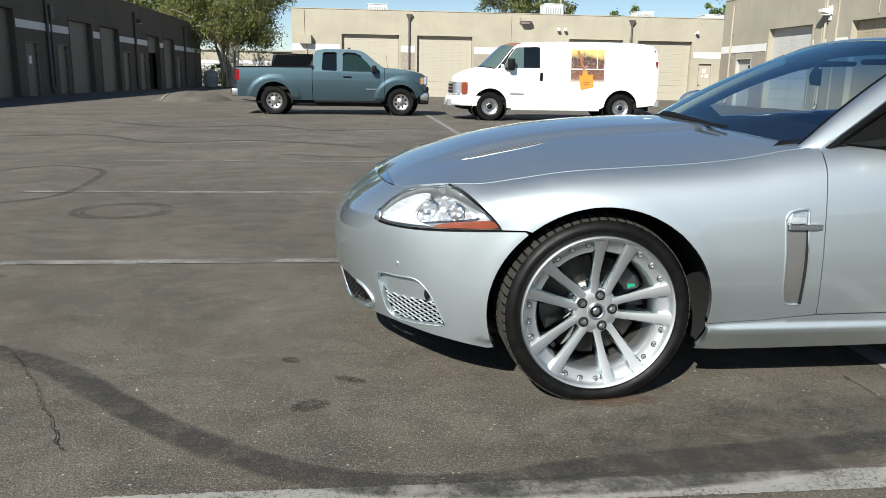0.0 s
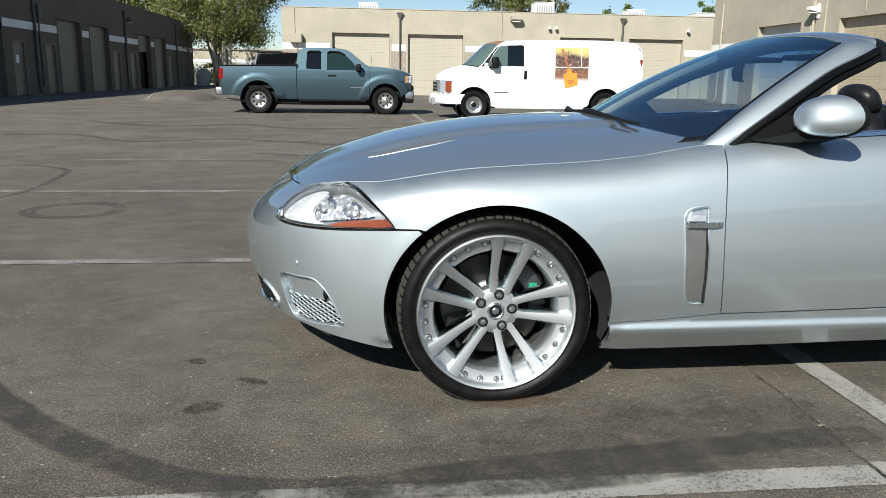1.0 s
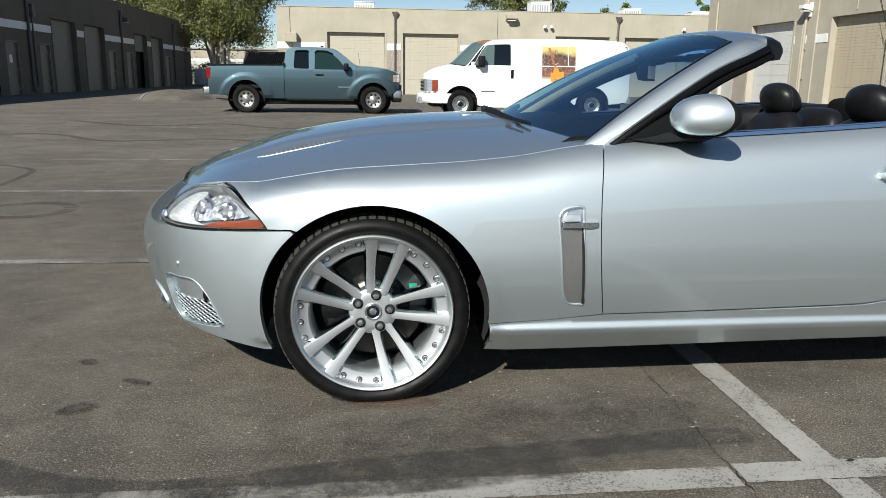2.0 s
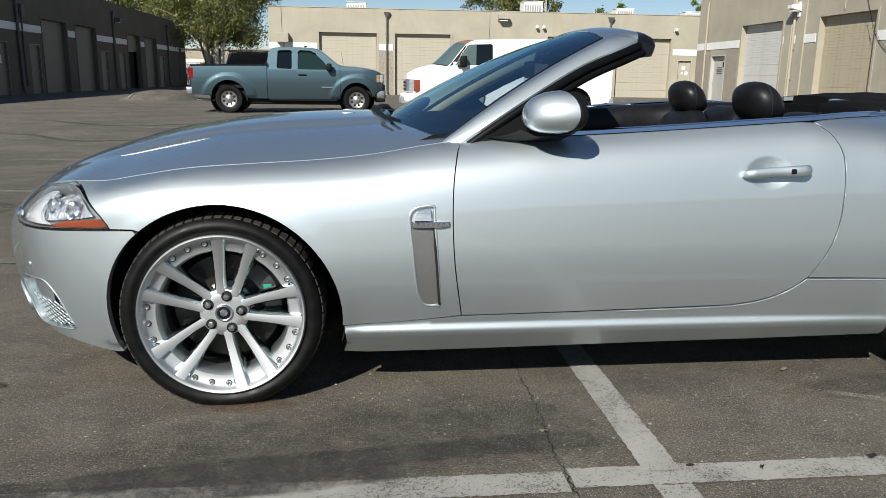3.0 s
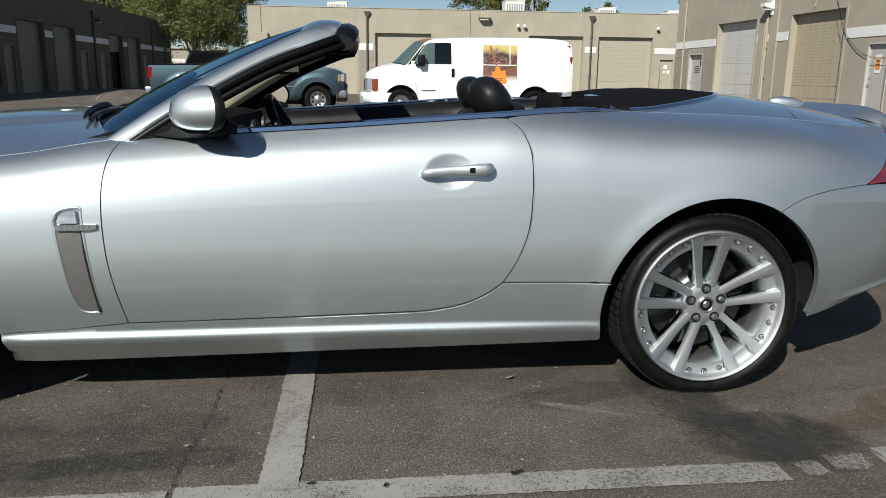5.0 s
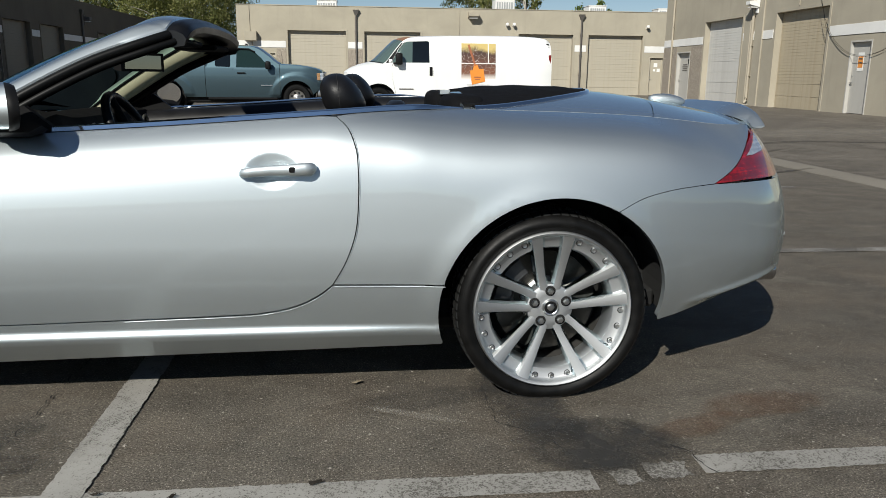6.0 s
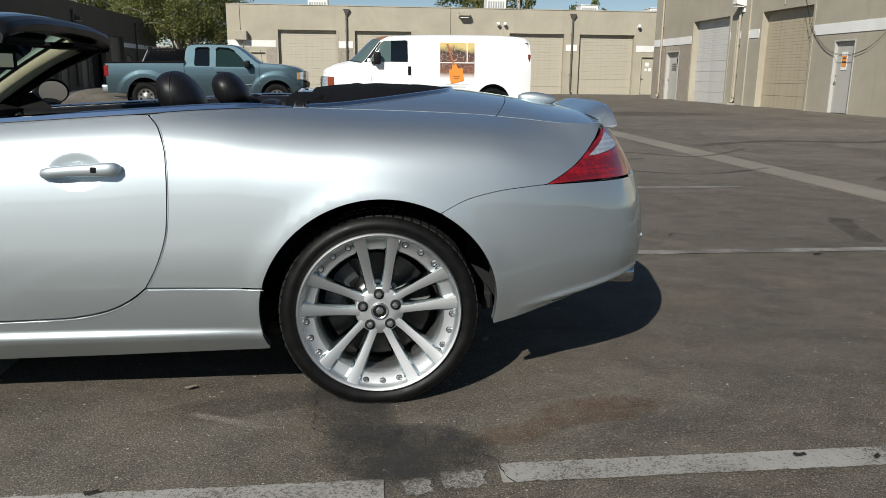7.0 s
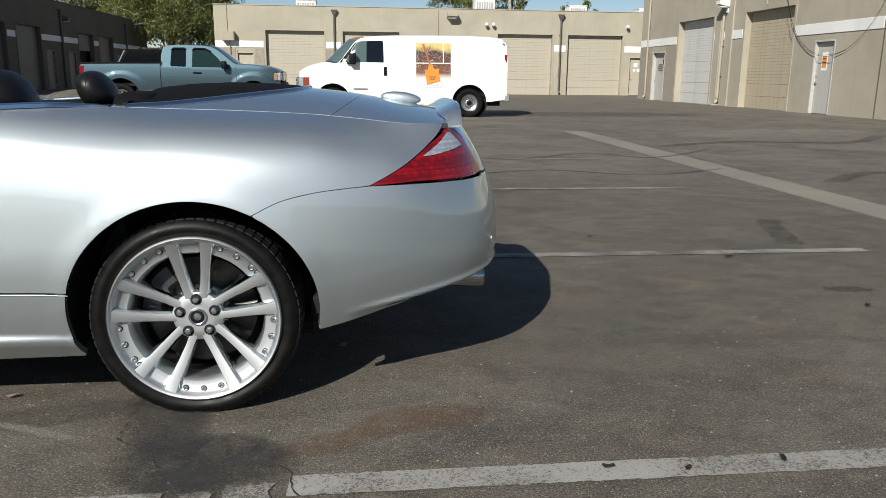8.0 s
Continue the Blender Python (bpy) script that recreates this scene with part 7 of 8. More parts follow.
    d = n.voronoi(v, 7.5, "Distance", "DISTANCE_TO_EDGE")
    base = n.mix(n.ramp(sep.outputs[2], 1.25, 1.75), (0.20, 0.085, 0.05), (0.045, 0.028, 0.022))
    base = n.mix(n.ramp(n.noise(v, 3.0, 4.0), 0.45, 0.7), base, (0.10, 0.045, 0.03))
    base = n.mix(n.ramp(d, 0.022, 0.008, 0.0, 0.8), base, (0.55, 0.50, 0.46))
    base = n.mix(n.ramp(n.math("ADD", sep.outputs[2], n.math("MULTIPLY", n.noise(v, 2.5, 4.0), 0.5)), 1.95, 2.12), base, (0.60, 0.46, 0.17))
    base = n.mix(n.ramp(sep.outputs[2], 1.16, 1.02), base, (0.78, 0.72, 0.66))
    PRINT = n.set(Base_Color=base, Roughness=0.4)
    pic = shell_side("side_picture", [(3.27, 1.02), (3.27, 1.94), (4.20, 1.94), (4.20, 1.02)], [], half, van, PRINT, 0.12, False, 0.005, "printed picture of a window and a spade", 0.003)
    shell_side("picture_bar", [(3.27, 1.405), (3.27, 1.43), (4.20, 1.43), (4.20, 1.405)], [], half, van, PAPER, 0.2, False, 0.009, "white window bar in the picture", 0.003)
    shell_side("picture_bar", [(3.985, 1.43), (3.985, 1.94), (4.01, 1.94), (4.01, 1.43)], [], half, van, PAPER, 0.2, False, 0.009, "white window bar in the picture", 0.003)
    ORANGE_P = simple("orange_spade_print", (0.80, 0.27, 0.035), 0.5, 0, 0.1, 20.0)
    BROWN_P = simple("brown_handle_print", (0.36, 0.12, 0.05), 0.5, 0, 0.1, 20.0)
    shell_side("picture_spade_handle", [(3.43, 1.90), (3.49, 1.91), (3.67, 1.36), (3.62, 1.36)], [], half, van, BROWN_P, 0.2, False, 0.0125, "brown spade handle in the picture", 0.003)
    shell_side("picture_spade", [(3.61, 1.40), (3.58, 1.25), (3.50, 1.23), (3.56, 0.86), (3.92, 0.95), (3.87, 1.28), (3.75, 1.27), (3.70, 1.38)], [], half, van, ORANGE_P, 0.2, False, 0.0125, "orange spade blade in the picture", 0.003)
    for z, a, b in ((1.045, 3.62, 3.80), (0.99, 3.64, 3.78)):
        shell_side("lettering_bar", [(a, z), (a, z + 0.03), (b, z + 0.03), (b, z)], [], half, van, BROWN_P, 0.2, False, 0.016, "", 0.002)
    GHOST = simple("faded_lettering", (0.60, 0.60, 0.60), 0.5)
    for a, b, z in ((3.42, 4.05, 0.84), (3.45, 3.98, 0.77)):
        shell_side("lettering_bar", [(a, z), (a, z + 0.03), (b, z + 0.03), (b, z)], [], half, van, GHOST, 0.2, False, 0.004, "faded line of unreadable lettering", 0.002)
    return van


VAN_X, VAN_Y = 0.19, 18.25 + 0.99
build_van(pose(VAN_X, VAN_Y, 0))


def build_truck(at):
    tr = thing("pickup_truck", "blue-grey extended-cab pickup with a rack in its bed", "pickup truck", at)
    # local x: 0 at the tailgate, the nose at 5.6
    R_, F = 1.06, 4.74
    TOP = hermite([(0.0, 1.33), (1.0, 1.355), (2.16, 1.37), (2.18, 1.38)])
    CAB = hermite([(2.17, 1.36), (2.20, 1.68), (2.26, 1.815), (2.42, 1.862), (2.9, 1.875), (3.42, 1.860), (3.62, 1.81), (3.92, 1.61), (4.17, 1.41), (4.26, 1.36), (4.7, 1.335), (5.1, 1.285), (5.38, 1.215), (5.5, 1.13), (5.55, 1.0)])

    def half(x, z):
        h = 0.99
        if x > 4.9:
            h -= 0.13 * ((x - 4.9) / 0.7) ** 2
        if z > 1.25 and x > 2.165:
            h -= 0.20 * ((z - 1.25) / 0.64) ** 1.25
        if z < 0.95:
            h -= 0.075 * ((0.95 - z) / 0.55) ** 1.6
        for cx in (R_, F):
            d = math.hypot((x - cx) * 0.92, z - 0.40)
            q = max(0.0, min(1.0, (0.76 - d) / 0.12))
            h += 0.034 * q * q * (3 - 2 * q) * min(1.0, max(0.0, (z - 0.40) / 0.12))
        if z > 0.98:
            h -= 0.035 * (min(z, 1.37) - 0.98) ** 2 / 0.152
        return h
    low = 0.42
    bed = [(0.02, 0.52), (0.0, 1.33), (0.7, 1.35), (1.5, 1.362), (2.155, 1.37), (2.155, low), (R_ + 0.62, low)] + arch_hole(R_, 0.44, 0.50, low + 0.01)[::-1] + [(R_ - 0.56, 0.50)]
    shell_side("bed_side", bed, [], half, tr, TEAL, 0.05)
    cab_x = [2.17, 2.185, 2.20, 2.235, 2.27, 2.35, 2.45, 2.7, 2.9, 3.1, 3.3, 3.42, 3.52, 3.62, 3.72, 3.82, 3.92, 4.02, 4.12, 4.20, 4.26]
    wq = [(2.44, 1.33), (2.47, 1.28), (2.86, 1.27), (2.875, 1.31), (2.87, 1.75), (2.83, 1.785), (2.53, 1.78), (2.47, 1.73)]
    wd = [(3.04, 1.26), (3.05, 1.73), (3.11, 1.785), (3.40, 1.775), (3.56, 1.70), (3.76, 1.52), (3.87, 1.38), (3.88, 1.26)]
    cab_side = [(x, CAB(x)) for x in cab_x] + [(4.26, low), (2.17, low)]
    shell_side("cab_side", cab_side, [wq, wd], half, tr, TEAL, 0.06)
    shell_side("rear_quarter_window", inset(wq, -0.015), [], half, tr, TINT, 0.2, True, -0.012, "dark tinted quarter window", 0.01)
    shell_side("door_window", inset(wd, -0.015), [], half, tr, GREEN_GLASS, 0.2, True, -0.012, "dark green door window", 0.01)
    for w_ in (wq, wd):
        top_ = [p for p in w_ if p[1] > 1.6]
        bm = tube([(x, -half(x, z) - 0.012, z + 0.004) for x, z in top_], 0.022, 6)
        both_sides("rain_visor", bm, BLACK, tr, "black rain visor", 50)
    fend = [(4.27, low), (4.27, CAB(4.27))] + [(x, CAB(x)) for x in (4.35, 4.45, 4.6, 4.85, 5.1, 5.25, 5.38, 5.46, 5.5)] + [(5.5, 0.72), (F + 0.60, 0.62)] + arch_hole(F, 0.44, 0.465, 0.50)[::-1] + [(F - 0.464, low)]
    shell_side("front_wing", fend, [], half, tr, TEAL, 0.045)
    top_strip("bonnet", [(x, CAB(x)) for x in (4.27, 4.35, 4.45, 4.6, 4.85, 5.1, 5.25, 5.38, 5.46, 5.5)], half, tr, TEAL, 0.045)
    top_strip("windscreen", [(x, CAB(x)) for x in (3.56, 3.66, 3.76, 3.86, 3.96, 4.06, 4.16, 4.26)], half, tr, TINT, 0.05, "dark windscreen")
    top_strip("roof", [(x, CAB(x)) for x in (2.27, 2.35, 2.45, 2.6, 2.9, 3.1, 3.3, 3.42, 3.50, 3.56)], half, tr, TEAL, 0.04)
    top_strip("cab_back", [(x, CAB(x)) for x in (2.17, 2.185, 2.20, 2.235, 2.27)], half, tr, TEAL, 0.0)
    part("rear_window", box(2.15, 2.18, -0.62, 0.62, 1.42, 1.75, 0.01), TINT, tr, "dark rear window")
    part("bed_floor", box(0.05, 2.15, -0.92, 0.92, 0.72, 0.80), DARK, tr)
    part("bed_front", box(2.11, 2.155, -0.93, 0.93, 0.8, 1.36), TEAL, tr)
    part("tailgate", box(-0.03, 0.03, -0.90, 0.90, 0.70, 1.335, 0.02), TEAL, tr)
    rl = tube([(0.0, -0.962, 1.34), (1.0, -0.962, 1.362), (2.15, -0.962, 1.378)], 0.022, 6)
    both_sides("bed_rail", rl, BLACK, tr, "black bed rail cap")
    part("rear_bumper", box(-0.17, 0.10, -0.94, 0.94, 0.50, 0.74, 0.05, None, 3), DULL_CHROME, tr, "chrome rear bumper", 40)
    part("front_bumper", box(5.30, 5.60, -0.90, 0.90, 0.44, 0.70, 0.06, None, 3), DULL_CHROME, tr, "chrome front bumper", 40)
    part("bumper_valance", box(5.28, 5.58, -0.86, 0.86, 0.34, 0.46, 0.03), BLACK, tr)
    part("bumper_cover", box(5.34, 5.58, -0.87, 0.87, 0.69, 0.86, 0.04, None, 2), BLACK, tr, "", 40)
    part("grille", box(5.49, 5.56, -0.62, 0.62, 0.88, 1.16, 0.03), DULL_CHROME, tr, "bright grille")
    for s_ in (-1, 1):
        part("tail_lamp", box(-0.045, 0.10, s_ * 0.86, s_ * 0.99, 0.95, 1.27, 0.02), RED_LENS, tr, "red tail lamp")
        part("headlamp", box(5.31, 5.53, s_ * 0.70, s_ * 0.925, 0.90, 1.14, 0.03), CLEAR_LENS, tr, "clear headlamp")
        part("indicator", box(5.32, 5.42, s_ * 0.915, s_ * 0.945, 0.92, 1.12, 0.01), PALE_AMBER, tr, "pale amber side lens")
        m_ = bmesh.new()
        box(3.88, 4.03, s_ * 1.02, s_ * 1.20, 1.22, 1.44, 0.04, m_, 2)
        box(3.92, 4.02, s_ * 0.92, s_ * 1.04, 1.23, 1.29, 0.01, m_)
        part("door_mirror", m_, BLACK, tr, "black door mirror", 50)
        part("door_handle", box(3.06, 3.30, s_ * 0.985, s_ * 1.02, 1.085, 1.125, 0.012), BLACK, tr, "black door handle")
    part("rocker", box(2.2, 4.20, -0.93, 0.93, 0.34, 0.44, 0.03), BLACK, tr)
    # chassis box kept low and wide: near-black fills the shade beneath the truck
    part("chassis", box(0.75, 5.2, -0.80, 0.80, 0.25, 0.72, 0.05), DARK, tr)
    part("interior", box(2.25, 4.1, -0.78, 0.78, 0.5, 1.24), DARK, tr)
    part("spare_wheel", lathe([(0.14, -0.1), (0.34, -0.1), (0.37, 0.0), (0.34, 0.1), (0.14, 0.1)], (1.95, 0.0, 0.38), "z", 28), RUBBER, tr)
    part("exhaust_pipe", tube([(1.9, -0.55, 0.36), (0.9, -0.6, 0.33), (0.12, -0.75, 0.38)], 0.035, 8), STEEL, tr)
    seam([(2.95, 1.84), (2.945, 1.2), (2.95, 0.46)], half, tr, r=0.004)
    seam([(2.162, 1.33), (2.162, 0.45)], half, tr, r=0.012)
    seam([(4.262, 1.34), (4.265, 0.95)], half, tr, r=0.004)
    seam([(4.10, 1.25), (4.12, 0.9), (4.10, 0.46)], half, tr, r=0.004)
    part("badge_bar", box(3.72, 4.05, -0.998, -0.985, 0.75, 0.778), DULL_CHROME, tr, "small bright badge lettering bar")
    part("aerial", tube([(4.36, -0.85, 1.34), (4.31, -0.86, 1.75)], 0.005, 5), BLACK, tr)
    part("roof_marker", box(3.18, 3.26, -0.03, 0.03, 1.92, 1.96, 0.01), BLACK, tr)
    for x in (R_, F):
        for s_ in (-1, 1):
            wl = road_wheel(tr, x, s_ * 0.99, 0.402, 0.232, 0.26, WORN_STEEL, 8, "bright eight-hole road wheel")
            if s_ > 0:
                wl.matrix_basis = pose(x, 0.99, 0.402, 0, 0, 180)
        part("wheel_box", lathe([(0.02, -0.60), (0.53, -0.60), (0.53, -0.965)], (x, 0, 0.45), "y", 32), DARK, tr)
    return tr


TRUCK_X, TRUCK_Y = -5.83, 20.35 + 0.99
build_truck(pose(TRUCK_X, TRUCK_Y, 0))
# the slatted rack that stands in the pickup's bed
rack = thing("bed_rack", "dark slatted rack with a grey end panel in the pickup's bed", "rack", pose(TRUCK_X, TRUCK_Y, 0))
part("end_panel", prism([(-0.62, 0.80), (0.50, 0.80), (0.50, 1.34), (0.0, 1.74), (-0.62, 1.40)], 0.93, 0.96, "x"), GREY_PLASTIC, rack, "grey end panel")
for i in range(16):
    xx = 0.98 + i * 0.068
    part("slat", tube([(xx, -0.66, 1.36), (xx + 0.10, -0.05, 1.735)], 0.02, 5), BLACK, rack)
part("top_bar", tube([(0.95, -0.02, 1.745), (2.13, -0.02, 1.735)], 0.022, 6), BLACK, rack)
part("lower_bar", tube([(0.95, -0.66, 1.36), (2.13, -0.66, 1.36)], 0.022, 6), BLACK, rack)
part("backing", prism([(-0.62, 1.345), (0.0, 1.715), (0.03, 1.70), (-0.58, 1.335)], 0.97, 2.12, "x"), DARK, rack)
part("post", box(0.94, 0.98, -0.66, -0.62, 0.80, 1.37), BLACK, rack)
part("post", box(2.09, 2.13, -0.66, -0.62, 0.80, 1.37), BLACK, rack)


# ---- trees and the street beyond ----
def foliage(name, a, b, c):
    n = Nodes(name)
    g = n.add("ShaderNodeNewGeometry")
    col = n.mix(n.ramp(g.outputs["Random Per Island"], 0.0, 0.6), a, b)
    col = n.mix(n.ramp(g.outputs["Random Per Island"], 0.75, 1.0), col, c)
    n.set(Base_Color=col, Roughness=0.55, Specular_IOR_Level=0.4)
    tl = n.add("ShaderNodeBsdfTranslucent", Color=(0.16, 0.20, 0.05, 1.0))
    m = n.add("ShaderNodeMixShader", Fac=0.25)
    n.t.links.new(n.b.outputs[0], m.inputs[1])
    n.t.links.new(tl.outputs[0], m.inputs[2])
    n.t.links.new(m.outputs[0], n.out.inputs["Surface"])
    return n.m


GUM = foliage("olive_gum_leaves", (0.066, 0.078, 0.021), (0.145, 0.153, 0.041), (0.28, 0.265, 0.095))
LIME = foliage("bright_green_leaves", (0.06, 0.10, 0.02), (0.12, 0.17, 0.035), (0.22, 0.26, 0.07))
SCRUB = foliage("dusty_shrub_leaves", (0.05, 0.07, 0.025), (0.09, 0.11, 0.04), (0.14, 0.14, 0.06))


def gum_bark():
    n = Nodes("pale_gum_bark")
    v = n.coord()
    f = n.noise(n.mapped(v, (2.0, 2.0, 0.5)), 2.0, 5.0, 0.6, 0.4)
    n.bump(f, 0.4, 0.03)
    return n.set(Base_Color=n.mix(n.ramp(f, 0.35, 0.65), (0.34, 0.29, 0.23), (0.66, 0.62, 0.54)), Roughness=0.85)


BARK = gum_bark()


def build_tree(label, base, height, radius, seed, leaf_mat, stems=3, clumps=90, per=70, low=0.25, droop=0.5, leaf=0.26, squash=0.75, category="tree"):
    rnd = random.Random(seed)
    t = thing("tree", label, category, pose(*base), "trees")
    tips = []
    wood = bmesh.new()
    for s in range(stems):
        ang = 2 * math.pi * (s + rnd.random() * 0.5) / stems
        lean = rnd.uniform(0.10, 0.32) * radius
        p0 = Vector((0.25 * math.cos(ang), 0.25 * math.sin(ang), 0))
        pts = [p0]
        for i in range(1, 7):
            f = i / 6
            pts.append(p0 + Vector((math.cos(ang) * lean * f * 1.6 + rnd.uniform(-.2, .2), math.sin(ang) * lean * f * 1.6 + rnd.uniform(-.2, .2), height * 0.82 * f)))
        r0 = 0.055 * height / math.sqrt(stems) * 0.75
        tube(smoothed([tuple(p) for p in pts], 3), [r0 * (1 - 0.85 * i / 18) + 0.02 for i in range(19)], 8, wood)
        for b in range(9):
            k = rnd.randint(2, 6)
            st = pts[k]
            a2 = rnd.uniform(0, 2 * math.pi)
            out = radius * rnd.uniform(0.45, 0.95) * (1.1 - 0.35 * (k / 6))
            end = st + Vector((math.cos(a2) * out, math.sin(a2) * out, rnd.uniform(0.02, 0.22) * height))
            mid = st.lerp(end, 0.5) + Vector((0, 0, 0.05 * height))
            rb = r0 * (1 - 0.13 * k) * 0.5
            tube(smoothed([tuple(st), tuple(mid), tuple(end)], 4), [rb * (1 - 0.8 * i / 8) + 0.012 for i in range(9)], 6, wood)
            tips += [end, mid, st.lerp(end, 0.75)]
    part("trunk", wood, BARK, t, "pale peeling trunk and limbs", 60)
    for i in range(max(0, clumps - len(tips))):
        a = rnd.uniform(0, 2 * math.pi)
        rr = radius * math.sqrt(rnd.random())
        zz = height * (low + (1.02 - low) * rnd.random())
        lim = radius * math.sqrt(max(0.05, 1 - ((zz / height - (low + 0.45)) / 0.62) ** 2))
        tips.append(Vector((math.cos(a) * min(rr, lim), math.sin(a) * min(rr, lim), zz)))
    verts, faces = [], []
    for c in tips[:max(clumps, len(tips))]:
        if c.z < height * low:
            continue
        cr = rnd.uniform(0.45, 1.0) * radius * 0.22
        for i in range(per):
            d = Vector((rnd.gauss(0, 0.5), rnd.gauss(0, 0.5), rnd.gauss(0, 0.5) * squash - abs(rnd.gauss(0, 0.5)) * droop)) * cr
            p = c + d
            w = leaf * rnd.uniform(0.5, 1.15)
            ax = Vector((rnd.uniform(-1, 1), rnd.uniform(-1, 1), rnd.uniform(-1.6, 0.2))).normalized()
            sd = ax.cross(Vector((rnd.uniform(-1, 1), rnd.uniform(-1, 1), rnd.uniform(-1, 1)))).normalized()
            o = len(verts)
            verts += [tuple(p), tuple(p + ax * w * 0.5 + sd * w * 0.24), tuple(p + ax * w * 1.05), tuple(p + ax * w * 0.5 - sd * w * 0.24)]
            faces.append((o, o + 1, o + 2, o + 3))
    me = bpy.data.meshes.new("crown")
    me.from_pydata(verts, [], faces)
    me.materials.append(leaf_mat)
    crown = new("crown", me)
    crown.parent = t
    tagged(crown, "loose hanging crown of many small leaves")
    return t


build_tree("tall gum tree with pale branching trunks and hanging olive leaves", (-15.0, 73.0, 0), 14.5, 6.0, 11, GUM, 6, 330, 230, 0.30, 0.9, 0.25)
build_tree("wide gum tree with hanging olive leaves behind the shaded building", (-25.5, 80.0, 0), 15.5, 7.0, 12, GUM, 4, 300, 130, 0.22, 0.8, 0.34)
build_tree("wide gum tree with hanging olive leaves behind the shaded building", (-37.0, 83.0, 0), 14.5, 7.0, 13, GUM, 3, 260, 110, 0.25, 0.8, 0.36)
build_tree("grey-green gum tree behind the tan roof", (13.0, 72.0, 0), 10.8, 4.6, 14, GUM, 3, 190, 130, 0.45, 0.6, 0.28)
build_tree("sparse drooping tree behind the tan roof", (16.2, 69.0, 0), 10.4, 2.6, 15, GUM, 2, 40, 60, 0.55, 1.2, 0.34)
build_tree("bright green tree behind the tan roof", (22.8, 70.0, 0), 8.6, 1.9, 16, LIME, 2, 50, 80, 0.5, 0.4, 0.30)
build_tree("bright green tree behind the tan roof", (33.6, 72.0, 0), 9.6, 2.6, 17, LIME, 2, 60, 80, 0.5, 0.5, 0.32)
build_tree("small leafy green tree beside the shaded building's end", (-16.2, 78.0, 0), 6.0, 1.3, 18, LIME, 2, 30, 80, 0.32, 0.7, 0.26)


def shrub(x, y, r, h, seed, label):
    rnd = random.Random(seed)
    s = thing("shrub", label, "shrub", pose(x, y, 0), "shrubs")
    bm = bmesh.new()
    for i in range(7):
        a = rnd.uniform(0, 6.28)
        tube([(0, 0, 0), (math.cos(a) * r * 0.4, math.sin(a) * r * 0.4, h * 0.5), (math.cos(a) * r * 0.8, math.sin(a) * r * 0.8, h * 0.9)], [0.03, 0.02, 0.008], 5, bm)
    part("stems", bm, BARK, s)
    verts, faces = [], []
    for i in range(1500):
        a, q = rnd.uniform(0, 6.28), math.sqrt(rnd.random())
        p = Vector((math.cos(a) * r * q, math.sin(a) * r * q, h * (0.08 + 0.92 * rnd.random() * (1 - 0.55 * q * q))))
        w = rnd.uniform(0.08, 0.2)
        ax = Vector((rnd.uniform(-1, 1), rnd.uniform(-1, 1), rnd.uniform(-0.3, 1))).normalized()
        sd = ax.cross(Vector((rnd.uniform(-1, 1), rnd.uniform(-1, 1), rnd.uniform(-1, 1)))).normalized()
        o = len(verts)
        verts += [tuple(p), tuple(p + ax * w * 0.5 + sd * w * 0.3), tuple(p + ax * w), tuple(p + ax * w * 0.5 - sd * w * 0.3)]
        faces.append((o, o + 1, o + 2, o + 3))
    me = bpy.data.meshes.new("leaves")
    me.from_pydata(verts, [], faces)
    me.materials.append(SCRUB)
    o = new("leaves", me)
    o.parent = s
    return s


for i, (x, y, r, h) in enumerate(((-15.6, 84, 1.3, 1.5), (-13.4, 85, 1.5, 1.2), (-18.4, 86, 1.5, 1.7), (-11.2, 84.5, 1.3, 1.1), (-20.5, 88, 1.8, 2.2))):
    shrub(x, y, r, h, 40 + i, "dusty green shrub along the street")
EARTH = stucco("bare_earth", (0.30, 0.235, 0.165), 0.3)
bed_ = tagged(part("planting_strip", box(-26, -4, 81.5, 89, -0.1, 0.14, 0.03), EARTH), "bare earth planting strip beside the street", "planting strip", kind="structure")
tagged(part("kerb", box(-26, -4, 81.2, 81.5, -0.1, 0.16, 0.03), CONCRETE), "pale concrete kerb", "kerb", kind="structure")
far_house = thing("far_building", "low tan building across the street", "building", pose(-27, 100, 0), "", "structure")
part("wall", box(0, 22, 0, 8, 0, 4.1), STUCCO, far_house)
part("white_band", box(0, 22, -0.03, 0.0, 2.55, 2.95), STRIPE, far_house)
part("roof", box(-0.2, 22.2, -0.2, 8.2, 4.1, 4.3, 0.03), CONCRETE, far_house)
for x in (3.0, 9.5, 15.5):
    part("sectional_door", box(x, x + 3.2, -0.02, 0.05, 0, 2.5), DOOR_PALE, far_house)
tank = thing("storage_tank", "pale grey upright storage tank beside the shaded building", "tank", pose(-16.55, 72.6, 0))
part("shell", lathe([(0.0, 1.52), (0.25, 1.50), (0.48, 1.40), (0.58, 1.24), (0.60, 1.1), (0.60, 0.08), (0.55, 0.0)], (0, 0, 0), "z", 32), simple("pale_grey_tank", (0.50, 0.51, 0.52), 0.6, 0, 0.1, 8), tank, smooth=50)
part("neck", cyl((0, 0, 1.5), (0, 0, 1.68), 0.12, n=16), STEEL, tank)
YELLOW = simple("yellow_bollard_paint", (0.42, 0.34, 0.06), 0.6, 0, 0.25, 14)
for x in (-15.35, -14.95):
    bo = thing("bollard", "faded yellow steel bollard", "bollard", pose(x, 71.5, 0), "bollards")
    part("post", lathe([(0.0, 1.32), (0.06, 1.31), (0.09, 1.26), (0.09, 0.0)], (0, 0, 0), "z", 16), YELLOW, bo, smooth=50)
